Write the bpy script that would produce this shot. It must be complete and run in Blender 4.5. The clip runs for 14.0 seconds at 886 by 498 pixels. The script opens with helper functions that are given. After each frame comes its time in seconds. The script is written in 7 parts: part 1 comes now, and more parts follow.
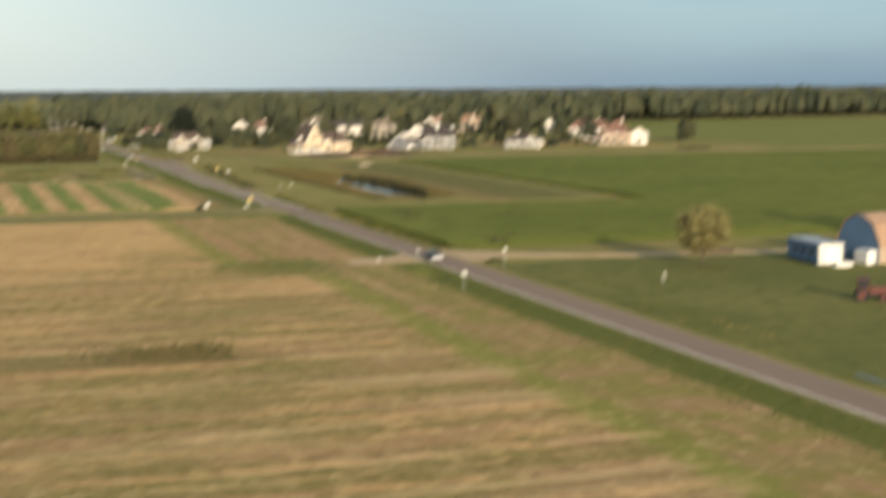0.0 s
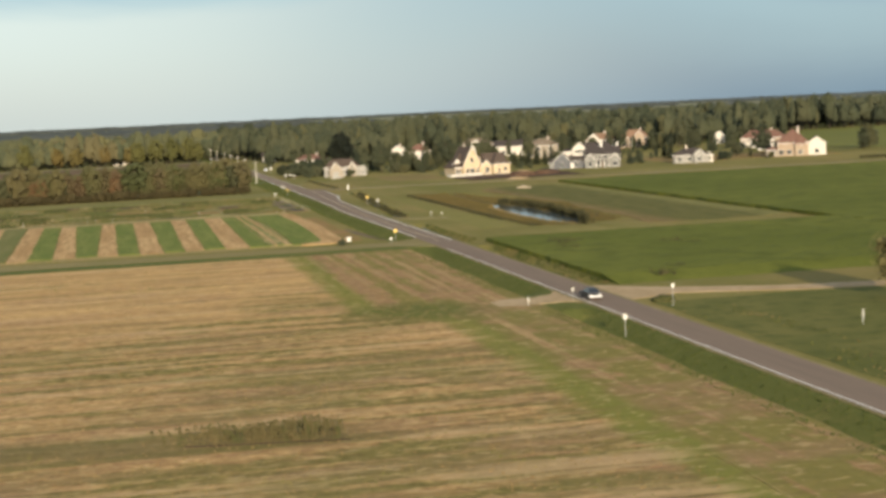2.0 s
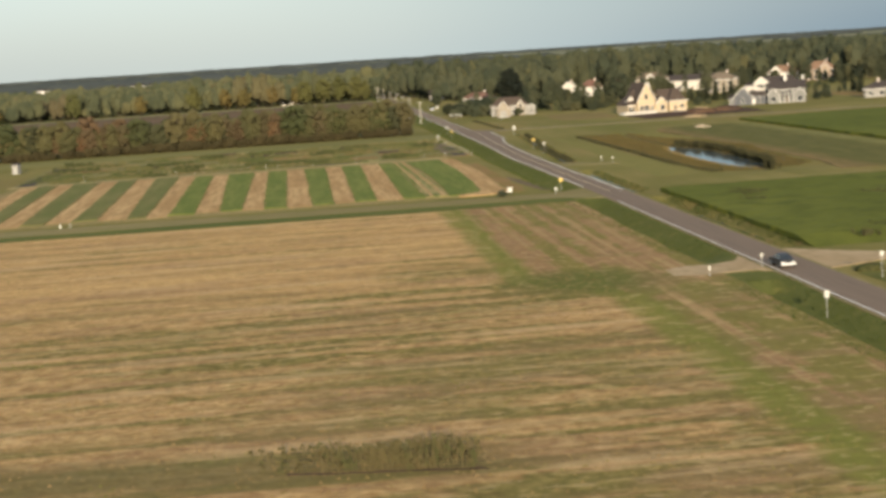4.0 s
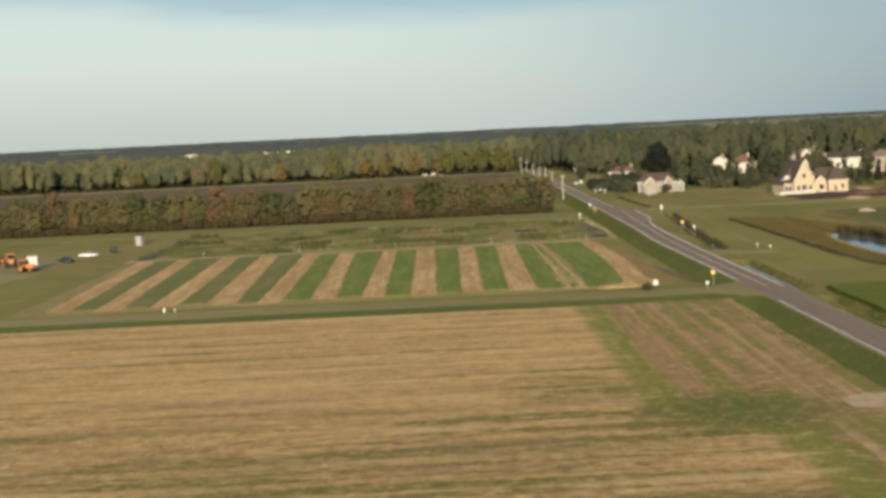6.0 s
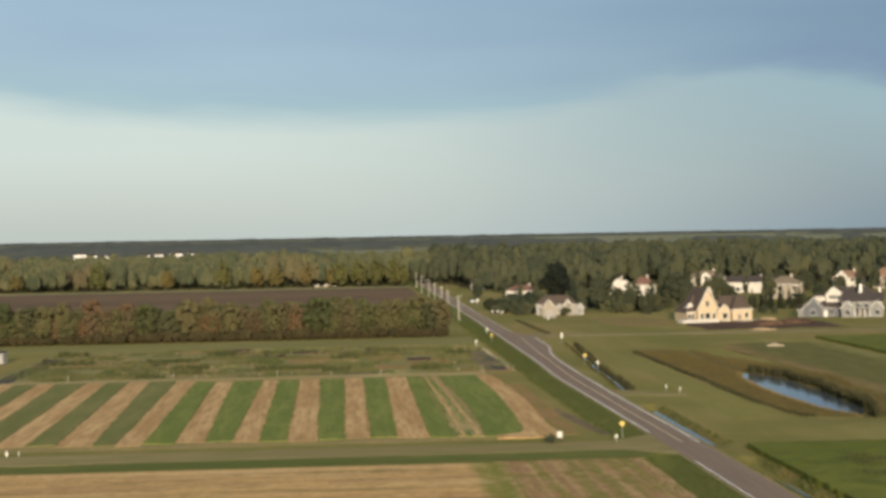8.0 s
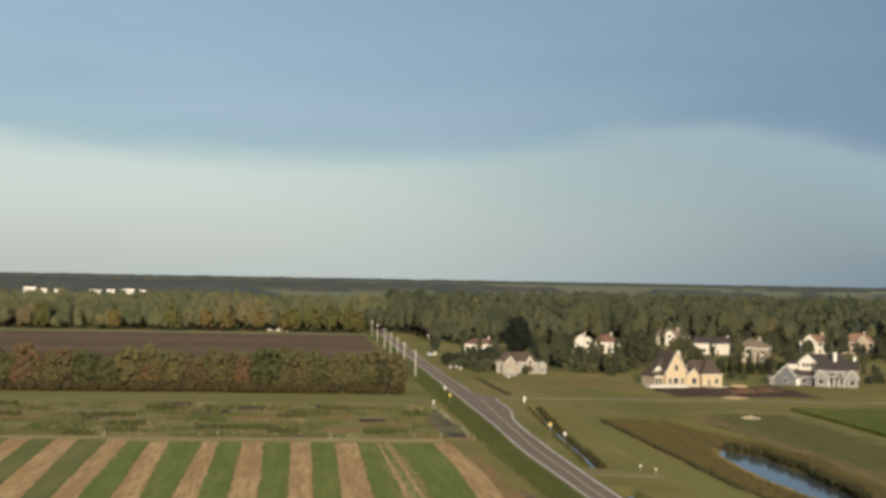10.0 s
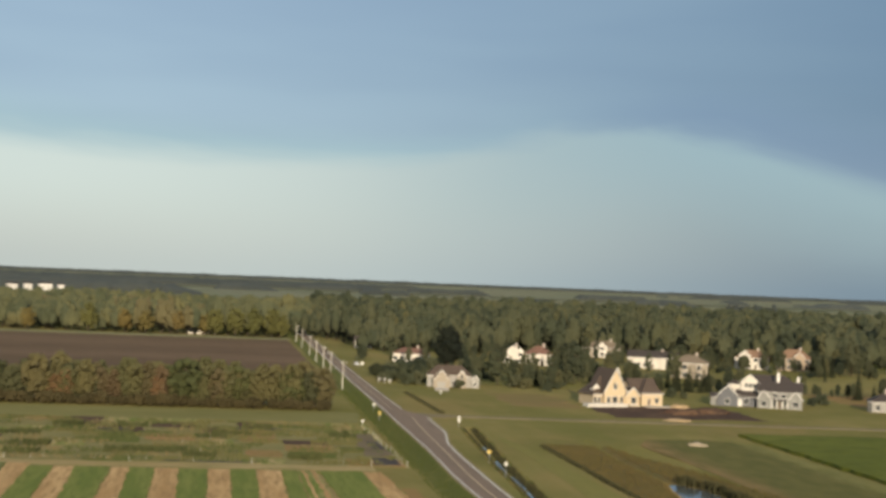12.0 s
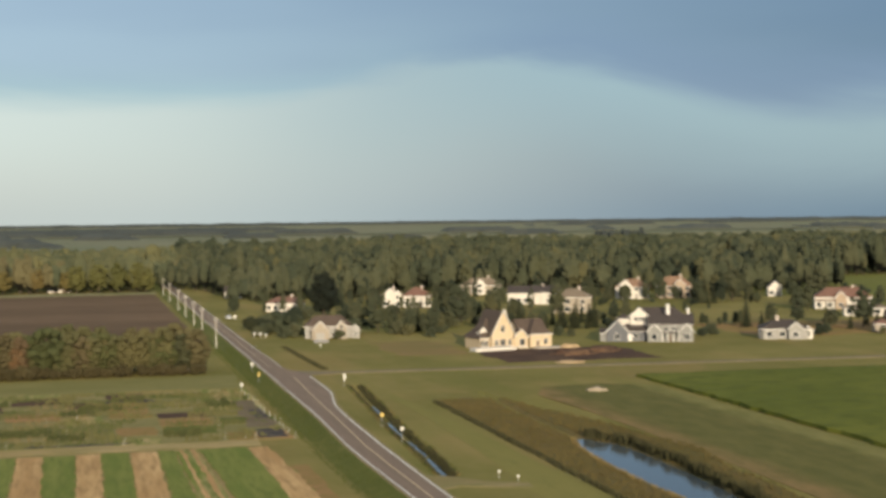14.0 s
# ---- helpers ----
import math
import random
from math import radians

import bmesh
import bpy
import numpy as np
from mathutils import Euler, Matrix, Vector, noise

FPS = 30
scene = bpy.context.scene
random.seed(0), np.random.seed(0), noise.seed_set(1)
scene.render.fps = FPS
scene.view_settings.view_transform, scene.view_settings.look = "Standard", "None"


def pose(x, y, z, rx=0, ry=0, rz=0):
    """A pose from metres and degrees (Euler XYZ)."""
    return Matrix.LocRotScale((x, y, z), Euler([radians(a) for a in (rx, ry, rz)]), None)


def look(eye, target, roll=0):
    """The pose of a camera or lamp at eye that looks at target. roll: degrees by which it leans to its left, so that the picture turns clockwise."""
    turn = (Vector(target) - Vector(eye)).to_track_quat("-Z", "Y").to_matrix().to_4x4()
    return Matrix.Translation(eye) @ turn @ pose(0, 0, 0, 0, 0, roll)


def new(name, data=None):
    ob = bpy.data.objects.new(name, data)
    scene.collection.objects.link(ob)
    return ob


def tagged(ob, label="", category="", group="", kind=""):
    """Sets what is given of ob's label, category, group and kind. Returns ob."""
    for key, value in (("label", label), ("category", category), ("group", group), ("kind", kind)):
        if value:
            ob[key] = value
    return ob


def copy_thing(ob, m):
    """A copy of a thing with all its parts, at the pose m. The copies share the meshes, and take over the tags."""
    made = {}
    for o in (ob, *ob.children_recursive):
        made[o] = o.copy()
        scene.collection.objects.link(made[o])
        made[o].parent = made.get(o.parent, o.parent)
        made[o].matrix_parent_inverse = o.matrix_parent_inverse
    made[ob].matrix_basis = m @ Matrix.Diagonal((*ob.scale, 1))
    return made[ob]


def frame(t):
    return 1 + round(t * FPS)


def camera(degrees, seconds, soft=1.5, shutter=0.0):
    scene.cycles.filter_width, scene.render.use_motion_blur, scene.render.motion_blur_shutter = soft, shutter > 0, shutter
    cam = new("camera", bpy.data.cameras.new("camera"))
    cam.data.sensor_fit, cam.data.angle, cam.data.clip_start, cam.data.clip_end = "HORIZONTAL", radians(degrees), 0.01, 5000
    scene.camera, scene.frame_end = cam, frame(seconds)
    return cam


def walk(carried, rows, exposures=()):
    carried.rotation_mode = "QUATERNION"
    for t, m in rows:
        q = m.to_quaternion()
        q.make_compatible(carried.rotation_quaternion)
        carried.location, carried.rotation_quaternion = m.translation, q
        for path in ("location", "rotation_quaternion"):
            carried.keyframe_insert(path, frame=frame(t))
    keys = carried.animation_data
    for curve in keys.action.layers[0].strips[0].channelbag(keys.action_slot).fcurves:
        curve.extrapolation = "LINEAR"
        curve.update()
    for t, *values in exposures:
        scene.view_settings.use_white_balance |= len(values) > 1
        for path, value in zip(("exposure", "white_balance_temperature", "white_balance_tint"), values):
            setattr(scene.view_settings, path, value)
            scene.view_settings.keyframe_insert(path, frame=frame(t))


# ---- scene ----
cam = camera(32.38, 14.0, soft=3.5, shutter=0.5)
# seconds, eye, target, lean
PATH = [
    (0, (-74.33, 0.00, 26.55), (-11.81, 188.77, 5.20), -0.38),
    (0.1, (-73.83, 1.33, 26.42), (-8.39, 189.61, 9.99), -0.25),
    (0.2, (-73.32, 2.66, 26.29), (-7.65, 191.19, 14.28), -0.12),
    (0.3, (-72.82, 4.00, 26.16), (-9.08, 193.33, 16.59), 0.01),
    (0.4, (-72.31, 5.33, 26.03), (-11.24, 195.38, 13.80), 0.14),
    (0.5, (-71.81, 6.66, 25.90), (-11.81, 196.92, 11.75), 0.27),
    (0.6, (-71.27, 7.98, 25.89), (-12.99, 198.55, 8.93), -0.04),
    (0.7, (-70.74, 9.31, 25.89), (-14.43, 200.39, 8.06), -0.34),
    (0.8, (-70.21, 10.63, 25.89), (-17.60, 202.85, 9.07), -0.64),
    (0.9, (-69.67, 11.95, 25.89), (-20.26, 205.15, 10.54), -0.95),
    (1, (-69.14, 13.28, 25.88), (-23.00, 207.26, 10.39), -1.25),
    (1.5, (-66.15, 19.45, 26.21), (-24.44, 214.36, 9.80), -2.41),
    (2, (-63.86, 25.62, 26.33), (-22.83, 220.51, 7.97), -2.69),
    (2.5, (-62.00, 31.77, 26.44), (-27.05, 227.42, 4.14), -2.96),
    (3, (-60.36, 37.87, 26.63), (-31.17, 234.18, 1.93), -3.52),
    (3.5, (-58.92, 43.95, 26.79), (-35.56, 240.92, 1.13), -3.63),
    (4, (-57.60, 50.14, 27.09), (-39.71, 247.68, 1.44), -3.67),
    (4.2, (-57.12, 52.65, 27.21), (-41.96, 250.42, 1.59), -3.51),
    (6.3, (-53.59, 80.04, 28.69), (-54.31, 279.51, 14.09), -2.78),
    (6.5, (-53.41, 82.56, 29.04), (-51.80, 282.07, 15.17), -2.24),
    (7, (-53.01, 88.74, 29.98), (-36.94, 287.91, 21.57), -1.32),
    (7.5, (-52.64, 94.80, 30.99), (-34.60, 293.91, 25.49), -1.06),
    (7.6, (-52.54, 96.01, 31.18), (-35.07, 295.19, 26.54), -1.05),
    (7.7, (-52.45, 97.21, 31.38), (-38.51, 296.69, 27.42), -1.28),
    (9.8, (-51.10, 122.51, 34.21), (-31.68, 321.55, 36.70), 1.01),
    (10, (-51.14, 125.04, 34.44), (-31.76, 324.07, 37.67), 1.04),
    (10.5, (-51.25, 131.51, 35.15), (-19.26, 328.93, 33.52), 2.58),
    (11, (-51.52, 137.82, 35.98), (-13.69, 334.11, 29.79), 4.11),
    (11.1, (-51.50, 138.95, 36.10), (-13.97, 335.23, 27.98), 3.97),
    (11.2, (-51.47, 140.08, 36.21), (-14.13, 336.39, 28.04), 3.84),
    (11.3, (-51.45, 141.22, 36.32), (-14.58, 337.62, 28.22), 3.70),
    (11.4, (-51.42, 142.35, 36.44), (-14.77, 338.85, 29.80), 3.56),
    (11.5, (-51.38, 143.40, 36.56), (-17.69, 340.53, 33.89), 3.63),
    (11.6, (-51.32, 144.37, 36.70), (-20.12, 341.92, 37.04), 3.37),
    (11.7, (-51.26, 145.33, 36.85), (-20.89, 343.00, 39.06), 3.10),
    (11.8, (-51.20, 146.29, 36.99), (-21.60, 344.07, 40.06), 2.84),
    (12, (-51.08, 148.22, 37.28), (-21.94, 346.05, 40.82), 2.31),
    (12.5, (-51.04, 153.39, 38.02), (-20.92, 351.11, 37.86), 2.56),
    (13, (-51.17, 159.10, 38.79), (-20.20, 356.66, 35.33), 3.77),
    (13.5, (-50.66, 165.00, 39.46), (-11.51, 361.10, 35.80), 1.16),
    (14, (-50.44, 171.13, 40.00), (-3.80, 365.56, 35.23), -0.64),
]
walk(cam, [(t, look(e, g, r)) for t, e, g, r in PATH], [(0.0, 0.36), (1.0, 0.29), (2.0, 0.23), (4.2, 0.17), (6.5, 0.03), (7.5, 0.0), (10.0, -0.10), (10.5, -0.13), (11.0, 0.0), (11.5, 0.13), (12.0, -0.02), (12.5, -0.08), (13.0, -0.05), (14.0, 0.05)])

# ---------------------------------------------------------------- light
SUN_EL, SUN_AZ = radians(12.7), radians(182.0)
sun_dir = Vector((math.sin(SUN_AZ) * math.cos(SUN_EL), math.cos(SUN_AZ) * math.cos(SUN_EL), math.sin(SUN_EL)))
sun = new("sun", bpy.data.lights.new("sun", "SUN"))
sun.data.energy, sun.data.angle, sun.data.color = 5.3, radians(0.8), (1.0, 0.845, 0.62)
sun.matrix_world = look(sun_dir * 300, (0, 0, 0))

world = bpy.data.worlds.new("sky")
scene.world = world
world.use_nodes = True


def math_node(tree, op, a, b=None, clamp=False):
    n = tree.nodes.new("ShaderNodeMath")
    n.operation, n.use_clamp = op, clamp
    for i, v in enumerate((a, b)):
        if v is None:
            continue
        if hasattr(v, "links"):
            tree.links.new(v, n.inputs[i])
        else:
            n.inputs[i].default_value = v
    return n.outputs[0]


def mix_rgb(tree, fac, a, b):
    n = tree.nodes.new("ShaderNodeMix")
    n.data_type = "RGBA"
    for sock, v in ((n.inputs[0], fac), (n.inputs[6], a), (n.inputs[7], b)):
        if hasattr(v, "links"):
            tree.links.new(v, sock)
        elif isinstance(v, tuple):
            sock.default_value = (*v, 1.0)
        else:
            sock.default_value = v
    return n.outputs[2]


def noise_tex(tree, vec, scale, detail=3.0, rough=0.55, stretch=None, distortion=0.0):
    if stretch:
        mp = tree.nodes.new("ShaderNodeMapping")
        mp.inputs["Scale"].default_value = stretch
        tree.links.new(vec, mp.inputs["Vector"])
        vec = mp.outputs[0]
    n = tree.nodes.new("ShaderNodeTexNoise")
    n.inputs["Scale"].default_value, n.inputs["Detail"].default_value = scale, detail
    n.inputs["Roughness"].default_value, n.inputs["Distortion"].default_value = rough, distortion
    tree.links.new(vec, n.inputs["Vector"])
    return n.outputs[0]


def ramp(tree, fac, lo, hi):
    n = tree.nodes.new("ShaderNodeMapRange")
    n.interpolation_type = "SMOOTHSTEP"
    tree.links.new(fac, n.inputs[0])
    n.inputs[1].default_value, n.inputs[2].default_value = lo, hi
    return n.outputs[0]


# sky: clear evening sky with a pale low band under a soft blue-grey cloud deck
wt = world.node_tree
for n in list(wt.nodes):
    wt.nodes.remove(n)
w_out = wt.nodes.new("ShaderNodeOutputWorld")
w_bg = wt.nodes.new("ShaderNodeBackground")
w_sky = wt.nodes.new("ShaderNodeTexSky")
w_sky.sky_type = "NISHITA"
w_sky.sun_disc, w_sky.sun_elevation, w_sky.sun_rotation = False, SUN_EL, SUN_AZ
w_tc = wt.nodes.new("ShaderNodeTexCoord")
w_sep = wt.nodes.new("ShaderNodeSeparateXYZ")
wt.links.new(w_tc.outputs["Generated"], w_sep.inputs[0])
up = w_sep.outputs[2]
wob = noise_tex(wt, w_tc.outputs["Generated"], 2.6, 5.0, 0.55, (1, 1, 4), 0.4)
wisps = noise_tex(wt, w_tc.outputs["Generated"], 2.6, 3.0, 0.5, (1, 1, 6))
side = w_sep.outputs[0]
east = ramp(wt, side, -0.12, 0.55)
# the deck's lower edge: it sags in the middle, lifts to the north-east and falls again beyond
rim = math_node(wt, "ADD", 0.064, math_node(wt, "MULTIPLY", ramp(wt, side, 0.0, -0.24), 0.030))
rim = math_node(wt, "ADD", rim, math_node(wt, "MULTIPLY", ramp(wt, side, 0.09, 0.29), 0.040))
rim = math_node(wt, "SUBTRACT", rim, math_node(wt, "MULTIPLY", ramp(wt, side, 0.27, 0.46), 0.036))
high = math_node(wt, "SUBTRACT", up, rim)
high = math_node(wt, "ADD", high, math_node(wt, "MULTIPLY", math_node(wt, "SUBTRACT", wob, 0.5), 0.075))
deck = ramp(wt, high, -0.012, 0.012)
scaled = wt.nodes.new("ShaderNodeVectorMath")
scaled.operation = "SCALE"
scaled.inputs[3].default_value = 0.1
wt.links.new(w_sky.outputs[0], scaled.inputs[0])
low_c = mix_rgb(wt, east, (0.66, 0.755, 0.735), (0.138, 0.236, 0.345))
haze = math_node(wt, "MULTIPLY", ramp(wt, up, 0.06, 0.0), math_node(wt, "MULTIPLY", ramp(wt, side, 0.22, -0.16), 0.5))
low_c = mix_rgb(wt, haze, low_c, (0.50, 0.535, 0.515))
under_rim = math_node(wt, "MULTIPLY", ramp(wt, high, -0.085, -0.008), ramp(wt, side, 0.05, 0.35))
low_c = mix_rgb(wt, math_node(wt, "MULTIPLY", under_rim, 0.85), low_c, (0.315, 0.465, 0.545))
deck_c = mix_rgb(wt, ramp(wt, wisps, 0.3, 0.7), (0.19, 0.32, 0.51), (0.30, 0.46, 0.62))
deck_c = mix_rgb(wt, east, mix_rgb(wt, 0.42, deck_c, (0.50, 0.63, 0.73)), mix_rgb(wt, 0.80, deck_c, (0.088, 0.165, 0.285)))
edge = mix_rgb(wt, ramp(wt, high, -0.004, 0.034), mix_rgb(wt, ramp(wt, side, 0.08, 0.32), (0.36, 0.53, 0.61), (0.165, 0.262, 0.430)), deck_c)
zenith = mix_rgb(wt, ramp(wt, up, 0.25, 0.7), edge, (0.35, 0.47, 0.62))
cloud_c = mix_rgb(wt, deck, low_c, zenith)
# bright hazy sky round the low sun, behind the viewer
south = ramp(wt, w_sep.outputs[1], 0.25, -0.75)
cloud_c = mix_rgb(wt, south, cloud_c, (0.62, 0.64, 0.64))
sky_c = mix_rgb(wt, 0.82, scaled.outputs[0], cloud_c)
wt.links.new(sky_c, w_bg.inputs[0])
w_bg.inputs[1].default_value = 1.0
wt.links.new(w_bg.outputs[0], w_out.inputs[0])


# ---------------------------------------------------------------- materials
def start_mat(name, rough=0.9, metal=0.0):
    m = bpy.data.materials.new(name)
    m.use_nodes = True
    t = m.node_tree
    b = t.nodes["Principled BSDF"]
    b.inputs["Roughness"].default_value, b.inputs["Metallic"].default_value = rough, metal
    b.inputs["Specular IOR Level"].default_value = 0.3
    tc = t.nodes.new("ShaderNodeTexCoord")
    return m, t, b, tc.outputs["Object"]


def bump(t, b, height, strength=0.5, distance=0.1):
    n = t.nodes.new("ShaderNodeBump")
    n.inputs["Strength"].default_value, n.inputs["Distance"].default_value = strength, distance
    t.links.new(height, n.inputs["Height"])
    t.links.new(n.outputs[0], b.inputs["Normal"])


def earth(name, a, c, d, big=0.05, small=0.7, stretch=(1, 1, 1), relief=0.25, spread=(0.35, 0.65), rough=1.0):
    """Two-scale mottled ground cover: a and c in large patches, d in fine specks."""
    m, t, b, v = start_mat(name, rough)
    b.inputs["Specular IOR Level"].default_value = 0.08
    n1 = noise_tex(t, v, big, 4.0, 0.6, stretch)
    n2 = noise_tex(t, v, small, 4.0, 0.65, stretch)
    n3 = noise_tex(t, v, small * 6, 2.0)
    base = mix_rgb(t, ramp(t, n1, *spread), a, c)
    col = mix_rgb(t, ramp(t, n2, 0.42, 0.72), base, d)
    dark = mix_rgb(t, math_node(t, "MULTIPLY", ramp(t, n3, 0.5, 0.75), 0.25), col, tuple(x * 0.5 for x in a))
    t.links.new(dark, b.inputs["Base Color"])
    bump(t, b, n2, 0.6, relief)
    return m


def plain(name, col, rough=0.6, metal=0.0, vary=0.15, scale=1.5):
    m, t, b, v = start_mat(name, rough, metal)
    n1 = noise_tex(t, v, scale, 4.0, 0.6)
    n2 = noise_tex(t, v, scale * 8, 3.0, 0.6)
    c = mix_rgb(t, n1, tuple(x * (1 - vary) for x in col), tuple(min(1, x * (1 + vary)) for x in col))
    c = mix_rgb(t, math_node(t, "MULTIPLY", n2, vary), c, tuple(x * 0.6 for x in col))
    t.links.new(c, b.inputs["Base Color"])
    return m


def siding(name, col, step=0.2):
    """Lap siding: fine level courses with slight colour drift."""
    m, t, b, v = start_mat(name, 0.7)
    sep = t.nodes.new("ShaderNodeSeparateXYZ")
    t.links.new(v, sep.inputs[0])
    saw = math_node(t, "FRACT", math_node(t, "DIVIDE", sep.outputs[2], step))
    n1 = noise_tex(t, v, 0.8, 3.0)
    c = mix_rgb(t, n1, tuple(x * 0.86 for x in col), tuple(min(1, x * 1.08) for x in col))
    c = mix_rgb(t, math_node(t, "MULTIPLY", ramp(t, saw, 0.85, 1.0), 0.3), c, tuple(x * 0.5 for x in col))
    t.links.new(c, b.inputs["Base Color"])
    bump(t, b, saw, 0.5, 0.02)
    return m


def shingle(name, col):
    m, t, b, v = start_mat(name, 0.9)
    n1 = noise_tex(t, v, 0.35, 3.0)
    n2 = noise_tex(t, v, 3.0, 3.0, 0.6, (1, 1, 3))
    c = mix_rgb(t, n1, tuple(x * 0.8 for x in col), tuple(x * 1.15 for x in col))
    c = mix_rgb(t, ramp(t, n2, 0.4, 0.7), c, tuple(x * 0.6 for x in col))
    t.links.new(c, b.inputs["Base Color"])
    bump(t, b, n2, 0.4, 0.05)
    return m


def leafage(name, cols, cell=0.12, by_object=False, spec=0.2):
    """Leaves: one tint a tree, finer drift inside the crown."""
    m, t, b, v = start_mat(name, 0.8)
    b.inputs["Specular IOR Level"].default_value = spec
    if by_object:
        info = t.nodes.new("ShaderNodeObjectInfo")
        r = info.outputs["Random"]
    else:
        flat = t.nodes.new("ShaderNodeMapping")
        flat.inputs["Scale"].default_value = (cell, cell, 0.0)
        t.links.new(v, flat.inputs["Vector"])
        vor = t.nodes.new("ShaderNodeTexVoronoi")
        vor.inputs["Scale"].default_value = 1.0
        t.links.new(flat.outputs[0], vor.inputs["Vector"])
        sep = t.nodes.new("ShaderNodeSeparateColor")
        t.links.new(vor.outputs["Color"], sep.inputs[0])
        r = sep.outputs[0]
    cr = t.nodes.new("ShaderNodeValToRGB")
    cr.color_ramp.interpolation = "LINEAR"
    el = cr.color_ramp.elements
    while len(el) < len(cols):
        el.new(0.5)
    for i, (pos, c) in enumerate(cols):
        el[i].position, el[i].color = pos, (*c, 1)
    t.links.new(r, cr.inputs[0])
    geo = t.nodes.new("ShaderNodeNewGeometry")
    isl = geo.outputs["Random Per Island"]
    n1 = noise_tex(t, v, 0.45, 3.0)
    vary = math_node(t, "ADD", math_node(t, "MULTIPLY", isl, 0.16), math_node(t, "ADD", math_node(t, "MULTIPLY", n1, 0.4), 0.68))
    sc = t.nodes.new("ShaderNodeVectorMath")
    sc.operation = "SCALE"
    t.links.new(cr.outputs[0], sc.inputs[0])
    t.links.new(vary, sc.inputs[3])
    t.links.new(sc.outputs[0], b.inputs["Base Color"])
    bump(t, b, noise_tex(t, v, 1.7, 3.0, 0.7), 0.5, 0.5)
    # many small leaves share the light of the whole crown
    soft = t.nodes.new("ShaderNodeMix")
    soft.data_type = "VECTOR"
    soft.inputs[0].default_value = 0.84
    soft.inputs[5].default_value = (0.0, -0.35, 0.75)
    t.links.new(b.inputs["Normal"].links[0].from_socket, soft.inputs[4])
    unit = t.nodes.new("ShaderNodeVectorMath")
    unit.operation = "NORMALIZE"
    t.links.new(soft.outputs[1], unit.inputs[0])
    t.links.new(unit.outputs[0], b.inputs["Normal"])
    tr = t.nodes.new("ShaderNodeBsdfTranslucent")
    t.links.new(sc.outputs[0], tr.inputs["Color"])
    mx_ = t.nodes.new("ShaderNodeMixShader")
    mx_.inputs[0].default_value = 0.36
    t.links.new(b.outputs[0], mx_.inputs[1])
    t.links.new(tr.outputs[0], mx_.inputs[2])
    t.links.new(mx_.outputs[0], t.nodes["Material Output"].inputs["Surface"])
    return m


def weed_mask(t, sep, n):
    """A rank wet spot where the field's corner meets the turning strip."""
    dx = math_node(t, "DIVIDE", math_node(t, "ADD", sep.outputs[0], 27.0), 12.0)
    dy = math_node(t, "DIVIDE", math_node(t, "SUBTRACT", sep.outputs[1], 220.0), 13.0)
    d = math_node(t, "ADD", math_node(t, "MULTIPLY", dx, dx), math_node(t, "MULTIPLY", dy, dy))
    return ramp(t, math_node(t, "ADD", d, math_node(t, "MULTIPLY", n, 1.2)), 1.7, 0.6)


